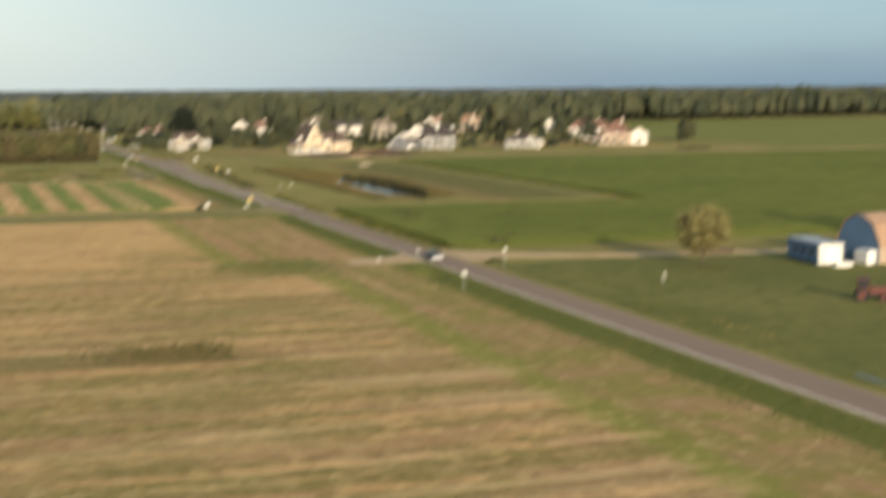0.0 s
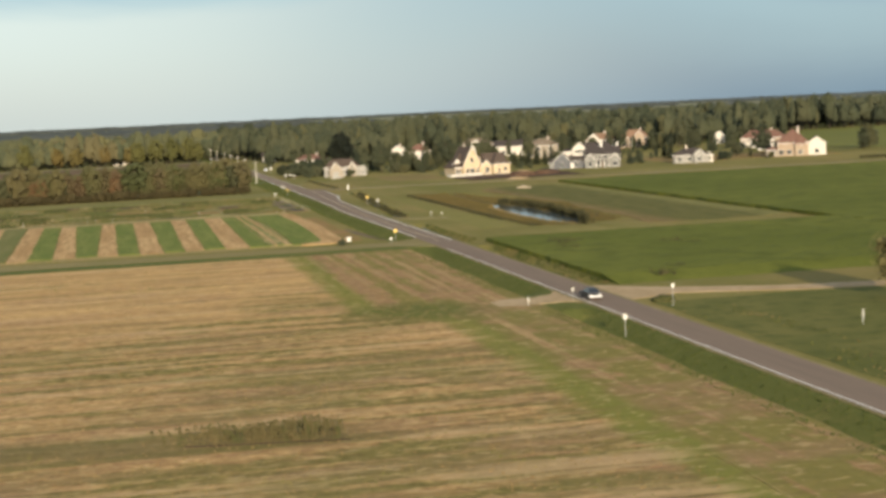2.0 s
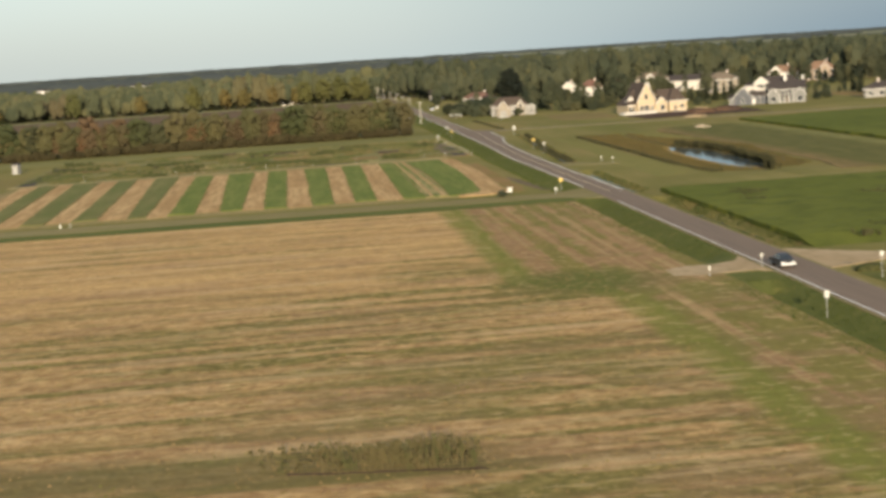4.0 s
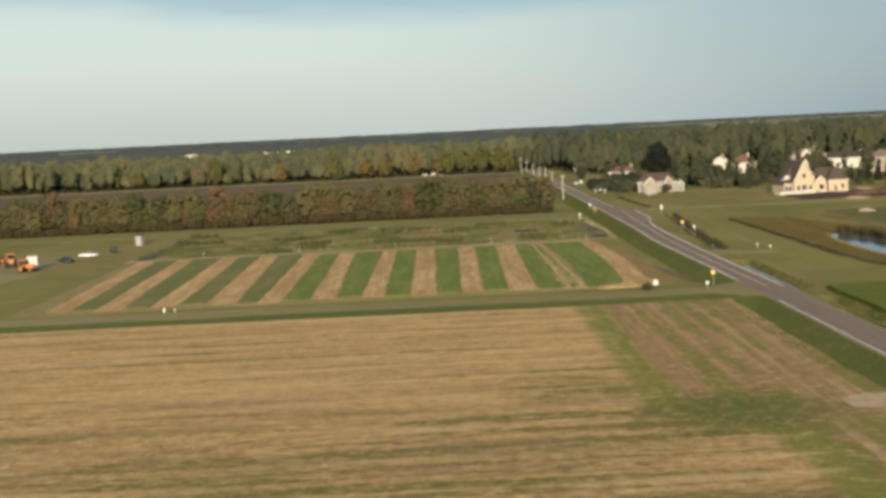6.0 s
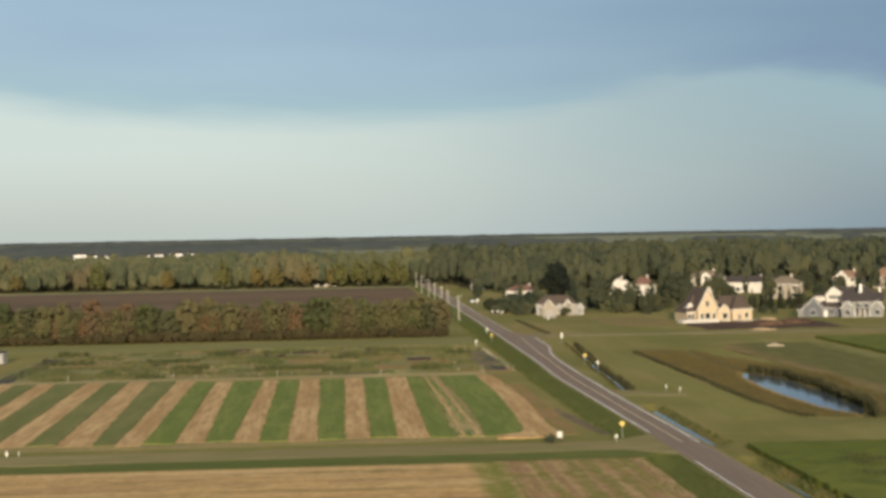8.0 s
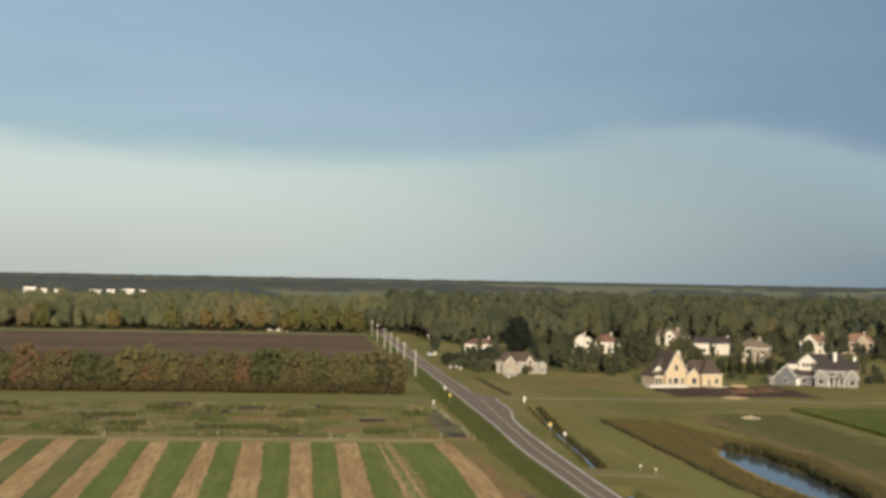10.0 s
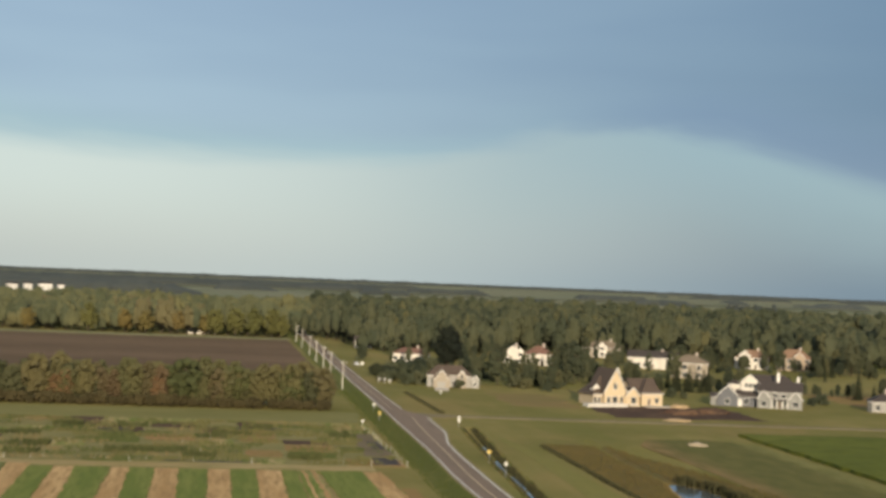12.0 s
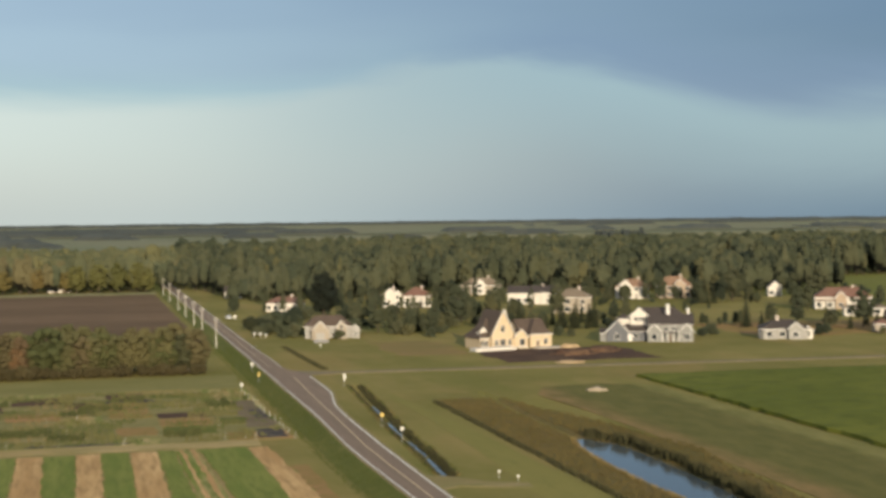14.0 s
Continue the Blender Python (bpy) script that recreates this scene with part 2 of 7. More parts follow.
def stubble_mat():
    """Cut grain: passes across the road's line, and a turning strip along it, straw with green regrowth."""
    m, t, b, v = start_mat("stubble", 1.0)
    b.inputs["Specular IOR Level"].default_value = 0.08
    sep = t.nodes.new("ShaderNodeSeparateXYZ")
    t.links.new(v, sep.inputs[0])
    x, y0 = sep.outputs[0], sep.outputs[1]
    sway = noise_tex(t, v, 0.03, 3.0)
    soft = noise_tex(t, v, 0.16, 4.0, 0.6)
    y = math_node(t, "ADD", y0, math_node(t, "MULTIPLY", sway, 9.0))
    wave = math_node(t, "SINE", math_node(t, "MULTIPLY", y, 2 * math.pi / 6.8))
    drill = math_node(t, "SINE", math_node(t, "MULTIPLY", math_node(t, "ADD", y0, math_node(t, "MULTIPLY", sway, 2.5)), 2 * math.pi / 3.5))
    faint = noise_tex(t, v, 1.0, 3.0, 0.6, (0.015, 0.05, 1))
    drill = math_node(t, "MULTIPLY", drill, ramp(t, faint, 0.36, 0.62))
    near = ramp(t, y0, 200.0, 135.0)
    rows = noise_tex(t, v, 1.0, 3.0, 0.62, (0.010, 0.34, 1))
    brk = noise_tex(t, v, 1.0, 4.0, 0.65, (0.24, 0.5, 1))
    rows = math_node(t, "ADD", math_node(t, "MULTIPLY", rows, 0.60), math_node(t, "MULTIPLY", brk, 0.40))
    lanes = noise_tex(t, v, 1.0, 3.0, 0.6, (0.36, 0.007, 1))
    clods = noise_tex(t, v, 1.0, 4.0, 0.68, (0.7, 0.8, 1), 0.5)
    clump = noise_tex(t, v, 1.0, 4.0, 0.68, (0.38, 0.5, 1), 0.6)
    clods_l = noise_tex(t, v, 1.0, 4.0, 0.7, (0.9, 0.2, 1))
    ruts = noise_tex(t, v, 1.0, 3.0, 0.6, (0.95, 0.012, 1), 0.2)
    fine = noise_tex(t, v, 3.0, 3.0, 0.7, (0.5, 1.5, 1))
    big = noise_tex(t, v, 0.018, 4.0, 0.6, (1, 1.6, 1))
    far = ramp(t, y0, 200.0, 250.0)
    # border between the passes and the turning strip
    border = math_node(t, "SUBTRACT", -23.8, math_node(t, "MULTIPLY", ramp(t, y0, 206.0, 226.0), 9.0))
    off = math_node(t, "ADD", math_node(t, "SUBTRACT", x, border), math_node(t, "MULTIPLY", math_node(t, "SUBTRACT", soft, 0.5), 2.4))
    turn = ramp(t, off, -1.6, 1.6)
    stripe = math_node(t, "MULTIPLY", ramp(t, math_node(t, "ABSOLUTE", off), 3.0, 0.9), ramp(t, soft, 0.15, 0.42))
    # straw
    pass_g = math_node(t, "ADD", math_node(t, "MULTIPLY", wave, 0.06), math_node(t, "ADD", math_node(t, "MULTIPLY", big, 0.75), math_node(t, "MULTIPLY", rows, 0.95)))
    pass_g = math_node(t, "ADD", pass_g, math_node(t, "ADD", math_node(t, "MULTIPLY", drill, 0.060), math_node(t, "MULTIPLY", near, 0.035)))
    pass_g = math_node(t, "ADD", pass_g, math_node(t, "MULTIPLY", math_node(t, "SUBTRACT", clump, 0.5), 0.28))
    pass_g = math_node(t, "SUBTRACT", pass_g, math_node(t, "MULTIPLY", far, 0.10))
    pass_g = math_node(t, "SUBTRACT", pass_g, math_node(t, "MULTIPLY", ramp(t, x, -50.0, -82.0), 0.055))
    pass_m = ramp(t, pass_g, 0.785, 0.915)
    turn_m = ramp(t, math_node(t, "ADD", math_node(t, "MULTIPLY", lanes, 0.8), math_node(t, "ADD", math_node(t, "MULTIPLY", soft, 0.5), math_node(t, "MULTIPLY", far, 0.07))), 0.765, 0.655)
    tan = mix_rgb(t, ramp(t, clods, 0.36, 0.68), (0.36, 0.206, 0.083), (0.60, 0.380, 0.160))
    tan = mix_rgb(t, math_node(t, "MULTIPLY", ramp(t, clump, 0.53, 0.64), 0.65), tan, (0.70, 0.455, 0.205))
    tan = mix_rgb(t, math_node(t, "MULTIPLY", ramp(t, rows, 0.42, 0.30), 0.7), tan, (0.33, 0.175, 0.095))
    tan = mix_rgb(t, math_node(t, "MULTIPLY", far, 0.6), tan, mix_rgb(t, ramp(t, rows, 0.3, 0.7), (0.40, 0.228, 0.088), (0.80, 0.51, 0.21)))
    tan_l = mix_rgb(t, clods_l, (0.245, 0.138, 0.064), (0.42, 0.258, 0.117))
    tan_l = mix_rgb(t, math_node(t, "MULTIPLY", ramp(t, ruts, 0.48, 0.62), 0.5), tan_l, mix_rgb(t, clods, (0.42, 0.285, 0.115), (0.58, 0.40, 0.19)))
    tan_l = mix_rgb(t, math_node(t, "MULTIPLY", ramp(t, ruts, 0.42, 0.30), 0.4), tan_l, (0.22, 0.135, 0.06))
    grn = mix_rgb(t, ramp(t, clods, 0.3, 0.7), (0.115, 0.105, 0.026), (0.29, 0.225, 0.07))
    grn_l = mix_rgb(t, clods_l, (0.145, 0.135, 0.028), (0.25, 0.215, 0.056))
    c = mix_rgb(t, turn, mix_rgb(t, math_node(t, "MULTIPLY", pass_m, 0.92), tan, grn), mix_rgb(t, math_node(t, "MULTIPLY", turn_m, 0.85), tan_l, grn_l))
    rust = noise_tex(t, v, 0.09, 4.0, 0.65, (0.5, 1.6, 1), 0.4)
    c = mix_rgb(t, math_node(t, "MULTIPLY", ramp(t, math_node(t, "ADD", rust, math_node(t, "MULTIPLY", near, 0.07)), 0.5, 0.68), 0.55), c, mix_rgb(t, clods, (0.21, 0.118, 0.060), (0.43, 0.255, 0.135)))
    wash = noise_tex(t, v, 0.05, 5.0, 0.66, (0.55, 1.5, 1), 0.5)
    c = mix_rgb(t, math_node(t, "MULTIPLY", ramp(t, math_node(t, "SUBTRACT", wash, math_node(t, "MULTIPLY", far, 0.12)), 0.50, 0.66), 0.55), c, mix_rgb(t, clods, (0.150, 0.135, 0.040), (0.31, 0.235, 0.085)))
    c = mix_rgb(t, math_node(t, "MULTIPLY", stripe, 0.85), c, (0.195, 0.196, 0.038))
    c = mix_rgb(t, math_node(t, "MULTIPLY", weed_mask(t, sep, clods), 0.9), c, (0.125, 0.132, 0.029))
    band = noise_tex(t, v, 1.0, 4.0, 0.66, (0.022, 0.24, 1), 0.3)
    cross = math_node(t, "SUBTRACT", 1.0, turn)
    blob = noise_tex(t, v, 1.0, 3.0, 0.6, (0.5, 0.85, 1), 0.4)
    c = mix_rgb(t, math_node(t, "MULTIPLY", ramp(t, blob, 0.54, 0.66), 0.34), c, (0.165, 0.102, 0.043))
    c = mix_rgb(t, math_node(t, "MULTIPLY", ramp(t, blob, 0.45, 0.35), 0.36), c, (0.66, 0.455, 0.225))
    c = mix_rgb(t, math_node(t, "MULTIPLY", math_node(t, "MULTIPLY", ramp(t, band, 0.53, 0.64), 0.60), cross), c, mix_rgb(t, clods, (0.45, 0.30, 0.14), (0.68, 0.46, 0.235)))
    c = mix_rgb(t, math_node(t, "MULTIPLY", math_node(t, "MULTIPLY", ramp(t, band, 0.47, 0.36), 0.55), cross), c, (0.200, 0.150, 0.052))
    # rank strip round the leftover corn
    away = math_node(t, "ABSOLUTE", math_node(t, "SUBTRACT", math_node(t, "ADD", y0, math_node(t, "MULTIPLY", x, 0.12)), 143.0))
    rank = math_node(t, "MULTIPLY", ramp(t, math_node(t, "ADD", away, math_node(t, "MULTIPLY", blob, 5.0)), 9.0, 4.0), ramp(t, x, -40.0, -50.0))
    c = mix_rgb(t, math_node(t, "MULTIPLY", rank, 0.72), c, (0.140, 0.118, 0.040))
    patchy = noise_tex(t, v, 0.055, 4.0, 0.65, (0.6, 1.4, 1))
    c = mix_rgb(t, math_node(t, "MULTIPLY", ramp(t, patchy, 0.52, 0.7), 0.22), c, (0.21, 0.16, 0.05))
    c = mix_rgb(t, math_node(t, "MULTIPLY", ramp(t, fine, 0.5, 0.75), 0.2), c, (0.16, 0.115, 0.052))
    t.links.new(c, b.inputs["Base Color"])
    bump(t, b, math_node(t, "ADD", clods, math_node(t, "MULTIPLY", fine, 0.5)), 0.7, 0.3)
    return m


def ground_mat():
    """Grass everywhere; lush and dark in the roadside ditches, drier away from them."""
    m, t, b, v = start_mat("grass", 1.0)
    b.inputs["Specular IOR Level"].default_value = 0.08
    sep = t.nodes.new("ShaderNodeSeparateXYZ")
    t.links.new(v, sep.inputs[0])
    n1 = noise_tex(t, v, 0.018, 4.0, 0.6)
    n2 = noise_tex(t, v, 0.35, 4.0, 0.65)
    n3 = noise_tex(t, v, 2.5, 3.0, 0.7)
    mow = noise_tex(t, v, 1.0, 3.0, 0.5, (0.16, 0.010, 1))
    c = mix_rgb(t, ramp(t, n1, 0.35, 0.65), (0.169, 0.148, 0.039), (0.264, 0.211, 0.069))
    c = mix_rgb(t, math_node(t, "MULTIPLY", ramp(t, mow, 0.4, 0.65), 0.5), c, (0.186, 0.167, 0.043))
    c = mix_rgb(t, math_node(t, "MULTIPLY", ramp(t, n2, 0.45, 0.75), 0.4), c, (0.283, 0.220, 0.090))
    n4 = noise_tex(t, v, 0.028, 3.0, 0.55, (1.4, 0.5, 1), 0.5)
    c = mix_rgb(t, math_node(t, "MULTIPLY", ramp(t, n4, 0.50, 0.66), 0.5), c, (0.291, 0.202, 0.076))
    c = mix_rgb(t, math_node(t, "MULTIPLY", ramp(t, n4, 0.44, 0.32), 0.4), c, (0.150, 0.150, 0.034))
    ditch = math_node(t, "MULTIPLY", ramp(t, sep.outputs[0], -11.0, -9.6), ramp(t, sep.outputs[0], -4.2, -5.0))
    wobble = math_node(t, "MULTIPLY", ditch, ramp(t, n2, 0.2, 0.5))
    c = mix_rgb(t, math_node(t, "MULTIPLY", wobble, 0.8), c, (0.098, 0.112, 0.027))
    c = mix_rgb(t, math_node(t, "MULTIPLY", ramp(t, n3, 0.45, 0.75), 0.3), c, (0.12, 0.12, 0.03))
    t.links.new(c, b.inputs["Base Color"])
    bump(t, b, n3, 0.6, 0.12)
    return m


def meadow_mat():
    """Brown rank grass by the marsh, dark olive grass beyond it, a pale mown strip along the crop."""
    m, t, b, v = start_mat("meadow_grass", 1.0)
    b.inputs["Specular IOR Level"].default_value = 0.08
    sep = t.nodes.new("ShaderNodeSeparateXYZ")
    t.links.new(v, sep.inputs[0])
    wide = noise_tex(t, v, 0.035, 4.0, 0.6, (1.2, 0.5, 1))
    mid = noise_tex(t, v, 0.22, 4.0, 0.65, (1.3, 0.4, 1))
    fine = noise_tex(t, v, 1.6, 3.0, 0.7)
    x = math_node(t, "ADD", sep.outputs[0], math_node(t, "MULTIPLY", math_node(t, "SUBTRACT", wide, 0.5), 14.0))
    x2 = math_node(t, "ADD", sep.outputs[0], math_node(t, "MULTIPLY", math_node(t, "SUBTRACT", mid, 0.5), 3.5))
    brown = mix_rgb(t, ramp(t, mid, 0.3, 0.7), (0.176, 0.134, 0.048), (0.270, 0.176, 0.072))
    olive = mix_rgb(t, ramp(t, mid, 0.3, 0.7), (0.117, 0.112, 0.032), (0.165, 0.143, 0.045))
    pale = mix_rgb(t, ramp(t, mid, 0.3, 0.7), (0.182, 0.167, 0.052), (0.248, 0.215, 0.074))
    c = mix_rgb(t, ramp(t, x, 50.0, 57.0), brown, olive)
    c = mix_rgb(t, ramp(t, x2, 71.5, 75.5), c, pale)
    c = mix_rgb(t, math_node(t, "MULTIPLY", ramp(t, x2, 78.5, 80.5), 0.4), c, (0.12, 0.118, 0.033))
    c = mix_rgb(t, math_node(t, "MULTIPLY", ramp(t, fine, 0.45, 0.75), 0.35), c, (0.095, 0.088, 0.028))
    t.links.new(c, b.inputs["Base Color"])
    bump(t, b, math_node(t, "ADD", mid, fine), 0.6, 0.25)
    return m


M_GRASS = ground_mat()
M_STUBBLE = stubble_mat()
M_HEAD = M_STUBBLE
M_ASPHALT = earth("asphalt", (0.232, 0.168, 0.121), (0.272, 0.198, 0.143), (0.198, 0.145, 0.108), 0.05, 1.2, (2.0, 0.05, 1), 0.01)
M_PAINT = plain("road_paint", (0.86, 0.80, 0.68), 0.7, 0, 0.12, 0.6)
M_YELLOWP = plain("yellow_road_paint", (0.64, 0.48, 0.27), 0.7, 0, 0.25, 0.6)
M_STREET = earth("street_gravel", (0.225, 0.175, 0.105), (0.27, 0.21, 0.13), (0.18, 0.155, 0.08), 0.05, 0.6)
M_GRAVEL = earth("gravel", (0.43, 0.295, 0.16), (0.50, 0.36, 0.21), (0.34, 0.24, 0.12), 0.06, 0.6)
M_LANE = earth("lane_gravel", (0.255, 0.195, 0.085), (0.31, 0.24, 0.115), (0.20, 0.18, 0.06), 0.06, 0.5, (0.25, 1, 1))
M_LUSH = earth("lush_grass", (0.110, 0.122, 0.028), (0.145, 0.145, 0.036), (0.09, 0.11, 0.025), 0.05, 0.6, (0.3, 1, 1))
M_PLOT_TAN = earth("cut_straw", (0.43, 0.255, 0.105), (0.60, 0.385, 0.175), (0.33, 0.20, 0.085), 0.35, 1.1, (1.0, 0.09, 1), 0.2)
M_PLOT_GREEN = earth("young_crop", (0.150, 0.178, 0.038), (0.214, 0.222, 0.055), (0.136, 0.156, 0.036), 0.3, 1.0, (1.0, 0.12, 1), 0.25)
M_PLOT_MIX = earth("thin_crop", (0.17, 0.20, 0.04), (0.42, 0.31, 0.14), (0.12, 0.15, 0.035), 0.25, 0.8, (1.0, 0.12, 1), 0.2)
M_PLOT_DULL = earth("faded_crop", (0.150, 0.158, 0.046), (0.215, 0.192, 0.066), (0.165, 0.150, 0.050), 0.2, 0.7, (1.0, 0.15, 1), 0.2)
M_PLOT_EDGE = earth("plot_path", (0.35, 0.245, 0.11), (0.26, 0.205, 0.078), (0.20, 0.17, 0.056), 0.06, 0.6, (1, 1, 1), 0.15)
M_PLOUGHED = earth("ploughed_soil", (0.138, 0.090, 0.050), (0.20, 0.128, 0.074), (0.115, 0.074, 0.043), 0.012, 0.25, (0.12, 1, 1), 0.3)
M_DIRT = earth("bare_dirt", (0.085, 0.050, 0.035), (0.13, 0.08, 0.05), (0.06, 0.04, 0.03), 0.1, 0.6, (1, 1, 1), 0.4)
M_REDDIRT = earth("dry_grass_red", (0.34, 0.19, 0.085), (0.25, 0.175, 0.058), (0.22, 0.16, 0.050), 0.06, 0.5)
M_DRYLOT = earth("dry_lot_grass", (0.255, 0.172, 0.070), (0.205, 0.162, 0.055), (0.22, 0.155, 0.062), 0.05, 0.4)
M_GARDEN = earth("garden_weeds", (0.171, 0.160, 0.055), (0.245, 0.207, 0.080), (0.296, 0.234, 0.103), 0.10, 0.25, (0.5, 1, 1), 0.5)
M_FABRIC = earth("dark_bed", (0.050, 0.042, 0.044), (0.085, 0.070, 0.064), (0.15, 0.13, 0.09), 0.2, 0.5)
M_MARSH = earth("marsh_grass", (0.185, 0.130, 0.050), (0.150, 0.122, 0.042), (0.13, 0.105, 0.036), 0.05, 0.5, (1, 0.5, 1), 0.4)
M_SOY = earth("soybeans", (0.119, 0.131, 0.022), (0.158, 0.161, 0.030), (0.095, 0.105, 0.019), 0.014, 0.16, (1, 1, 1), 0.5)
# grass of the far plain, its colour paled and desaturated to imitate haze
M_HAZED_GRASS = earth("hazed_pasture", (0.185, 0.196, 0.112), (0.240, 0.226, 0.136), (0.19, 0.175, 0.105), 0.004, 0.02)
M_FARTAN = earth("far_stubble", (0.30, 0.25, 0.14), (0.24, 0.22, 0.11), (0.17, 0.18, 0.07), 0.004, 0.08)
M_FURROW = earth("furrow_soil", (0.125, 0.098, 0.045), (0.19, 0.135, 0.062), (0.13, 0.12, 0.04), 0.3, 1.2)
M_STRAW = plain("dry_stalk", (0.24, 0.17, 0.065), 0.9, 0, 0.4, 0.6)
M_REED = plain("dark_reed", (0.056, 0.053, 0.022), 0.9, 0, 0.4, 0.5)
M_BARK = plain("bark", (0.085, 0.065, 0.048), 0.95, 0, 0.35, 2.0)
GREENS = [(0.0, (0.057, 0.071, 0.046)), (0.3, (0.109, 0.120, 0.066)), (0.6, (0.141, 0.144, 0.078)), (0.85, (0.089, 0.103, 0.060)), (1.0, (0.176, 0.166, 0.077))]
AUTUMN = [(0.0, (0.098, 0.102, 0.052)), (0.2, (0.149, 0.144, 0.063)), (0.45, (0.184, 0.169, 0.073)), (0.66, (0.204, 0.177, 0.077)), (0.8, (0.167, 0.142, 0.069)), (0.92, (0.194, 0.136, 0.073)), (1.0, (0.224, 0.146, 0.078))]
M_WOOD_R = leafage("wood_leaves", GREENS, 0.085)
M_WOOD_L = leafage("autumn_wood_leaves", [(0.0, (0.117, 0.133, 0.074)), (0.4, (0.167, 0.175, 0.092)), (0.75, (0.202, 0.200, 0.097)), (0.93, (0.226, 0.213, 0.099)), (1.0, (0.209, 0.173, 0.093))], 0.07)
M_LEAF_BELT = leafage("belt_leaves", AUTUMN, by_object=True)
M_LEAF = leafage("garden_leaves", GREENS, by_object=True)
M_CONIFER = leafage("conifer_needles", [(0.0, (0.048, 0.056, 0.032)), (1.0, (0.066, 0.072, 0.038))], by_object=True)
M_WILLOW = leafage("thin_yellow_leaves", [(0.0, (0.285, 0.250, 0.098)), (1.0, (0.30, 0.262, 0.102))], by_object=True)
# far leaves greyed and blued: distance haze is put into their colour
M_HAZED_WOOD = leafage("hazed_far_leaves", [(0.0, (0.085, 0.099, 0.098)), (1.0, (0.107, 0.119, 0.111))], 0.02)
M_WATER, _t, _b, _v = start_mat("pond_water", 0.08)
_b.inputs["Base Color"].default_value = (0.075, 0.092, 0.10, 1)
_b.inputs["Specular IOR Level"].default_value = 0.5
bump(_t, _b, noise_tex(_t, _v, 0.9, 3.0), 0.08, 0.05)
M_WHITE = siding("white_siding", (0.62, 0.58, 0.52))
M_CREAM = siding("cream_sheathing", (0.535, 0.425, 0.285), 0.6)
M_LGREY = siding("pale_grey_siding", (0.315, 0.305, 0.285))
M_ASH = siding("ash_grey_siding", (0.235, 0.232, 0.222))
M_SLATE = siding("slate_blue_siding", (0.125, 0.128, 0.142))
M_BEIGE = siding("beige_stucco", (0.32, 0.275, 0.22), 0.9)
M_TAN = siding("tan_stucco", (0.37, 0.285, 0.21), 0.9)
M_BLUE = siding("blue_siding", (0.10, 0.16, 0.24))
M_ROOF_DK = shingle("dark_shingles", (0.070, 0.056, 0.050))
M_ROOF_BR = shingle("brown_shingles", (0.102, 0.074, 0.057))
M_ROOF_RED = shingle("red_shingles", (0.20, 0.108, 0.078))
M_ROOF_CLAY = shingle("clay_shingles", (0.27, 0.165, 0.105))
M_ROOF_TAN = shingle("tan_shingles", (0.22, 0.17, 0.12))
M_RUST = shingle("rusty_tin", (0.36, 0.23, 0.15))
M_TRIM = plain("white_trim", (0.68, 0.66, 0.62), 0.6, 0, 0.08)
M_GLASS, _t, _b, _v = start_mat("window_glass", 0.08)
_b.inputs["Base Color"].default_value = (0.025, 0.03, 0.035, 1)
_b.inputs["Specular IOR Level"].default_value = 0.6
M_DOOR = plain("door_paint", (0.16, 0.12, 0.09), 0.6)
M_CONCRETE = plain("concrete", (0.52, 0.45, 0.36), 0.9, 0, 0.2, 0.5)
M_BRICK = plain("chimney_brick", (0.58, 0.50, 0.44), 0.9, 0, 0.25, 4)
M_STEEL = plain("galvanised_steel", (0.45, 0.45, 0.43), 0.5, 0.6)
M_SIGN_W = plain("white_sign", (0.58, 0.57, 0.52), 0.5, 0, 0.06)
M_SIGN_Y = plain("yellow_sign", (0.64, 0.47, 0.13), 0.5, 0, 0.08)
M_POLE = plain("pale_pole_wood", (0.62, 0.58, 0.50), 0.85, 0, 0.2)
M_ORANGE = plain("orange_paint", (0.60, 0.25, 0.085), 0.45, 0, 0.15)
M_RUBBER = plain("rubber", (0.02, 0.02, 0.02), 0.85, 0, 0.2)
M_RED = plain("red_paint", (0.12, 0.035, 0.025), 0.5, 0, 0.2)
M_CARPAINT = plain("dark_car_paint", (0.03, 0.032, 0.038), 0.4, 0.0, 0.1)
M_CARWHITE = plain("white_car_paint", (0.80, 0.80, 0.80), 0.3, 0.0, 0.05)
M_BLACK = plain("black_plastic", (0.02, 0.02, 0.02), 0.6)


# ---------------------------------------------------------------- mesh helpers
def part(name, vf, material, parent=None, label=""):
    """Links vertices and faces (or a bmesh) as one mesh object."""
    me = bpy.data.meshes.new(name)
    if isinstance(vf, bmesh.types.BMesh):
        vf.to_mesh(me)
        vf.free()
    else:
        me.from_pydata(vf[0], [], vf[1])
    me.materials.append(material)
    ob = new(name, me)
    ob.parent = parent
    return tagged(ob, label)


def thing(name, m, label, category, group="", kind=""):
    ob = new(name)
    ob.matrix_basis = m
    ob.empty_display_size = 0.5
    return tagged(ob, label, category, group, kind)


def join(*pieces):
    v, f = [], []
    for pv, pf in pieces:
        k = len(v)
        v += pv
        f += [tuple(i + k for i in q) for q in pf]
    return v, f


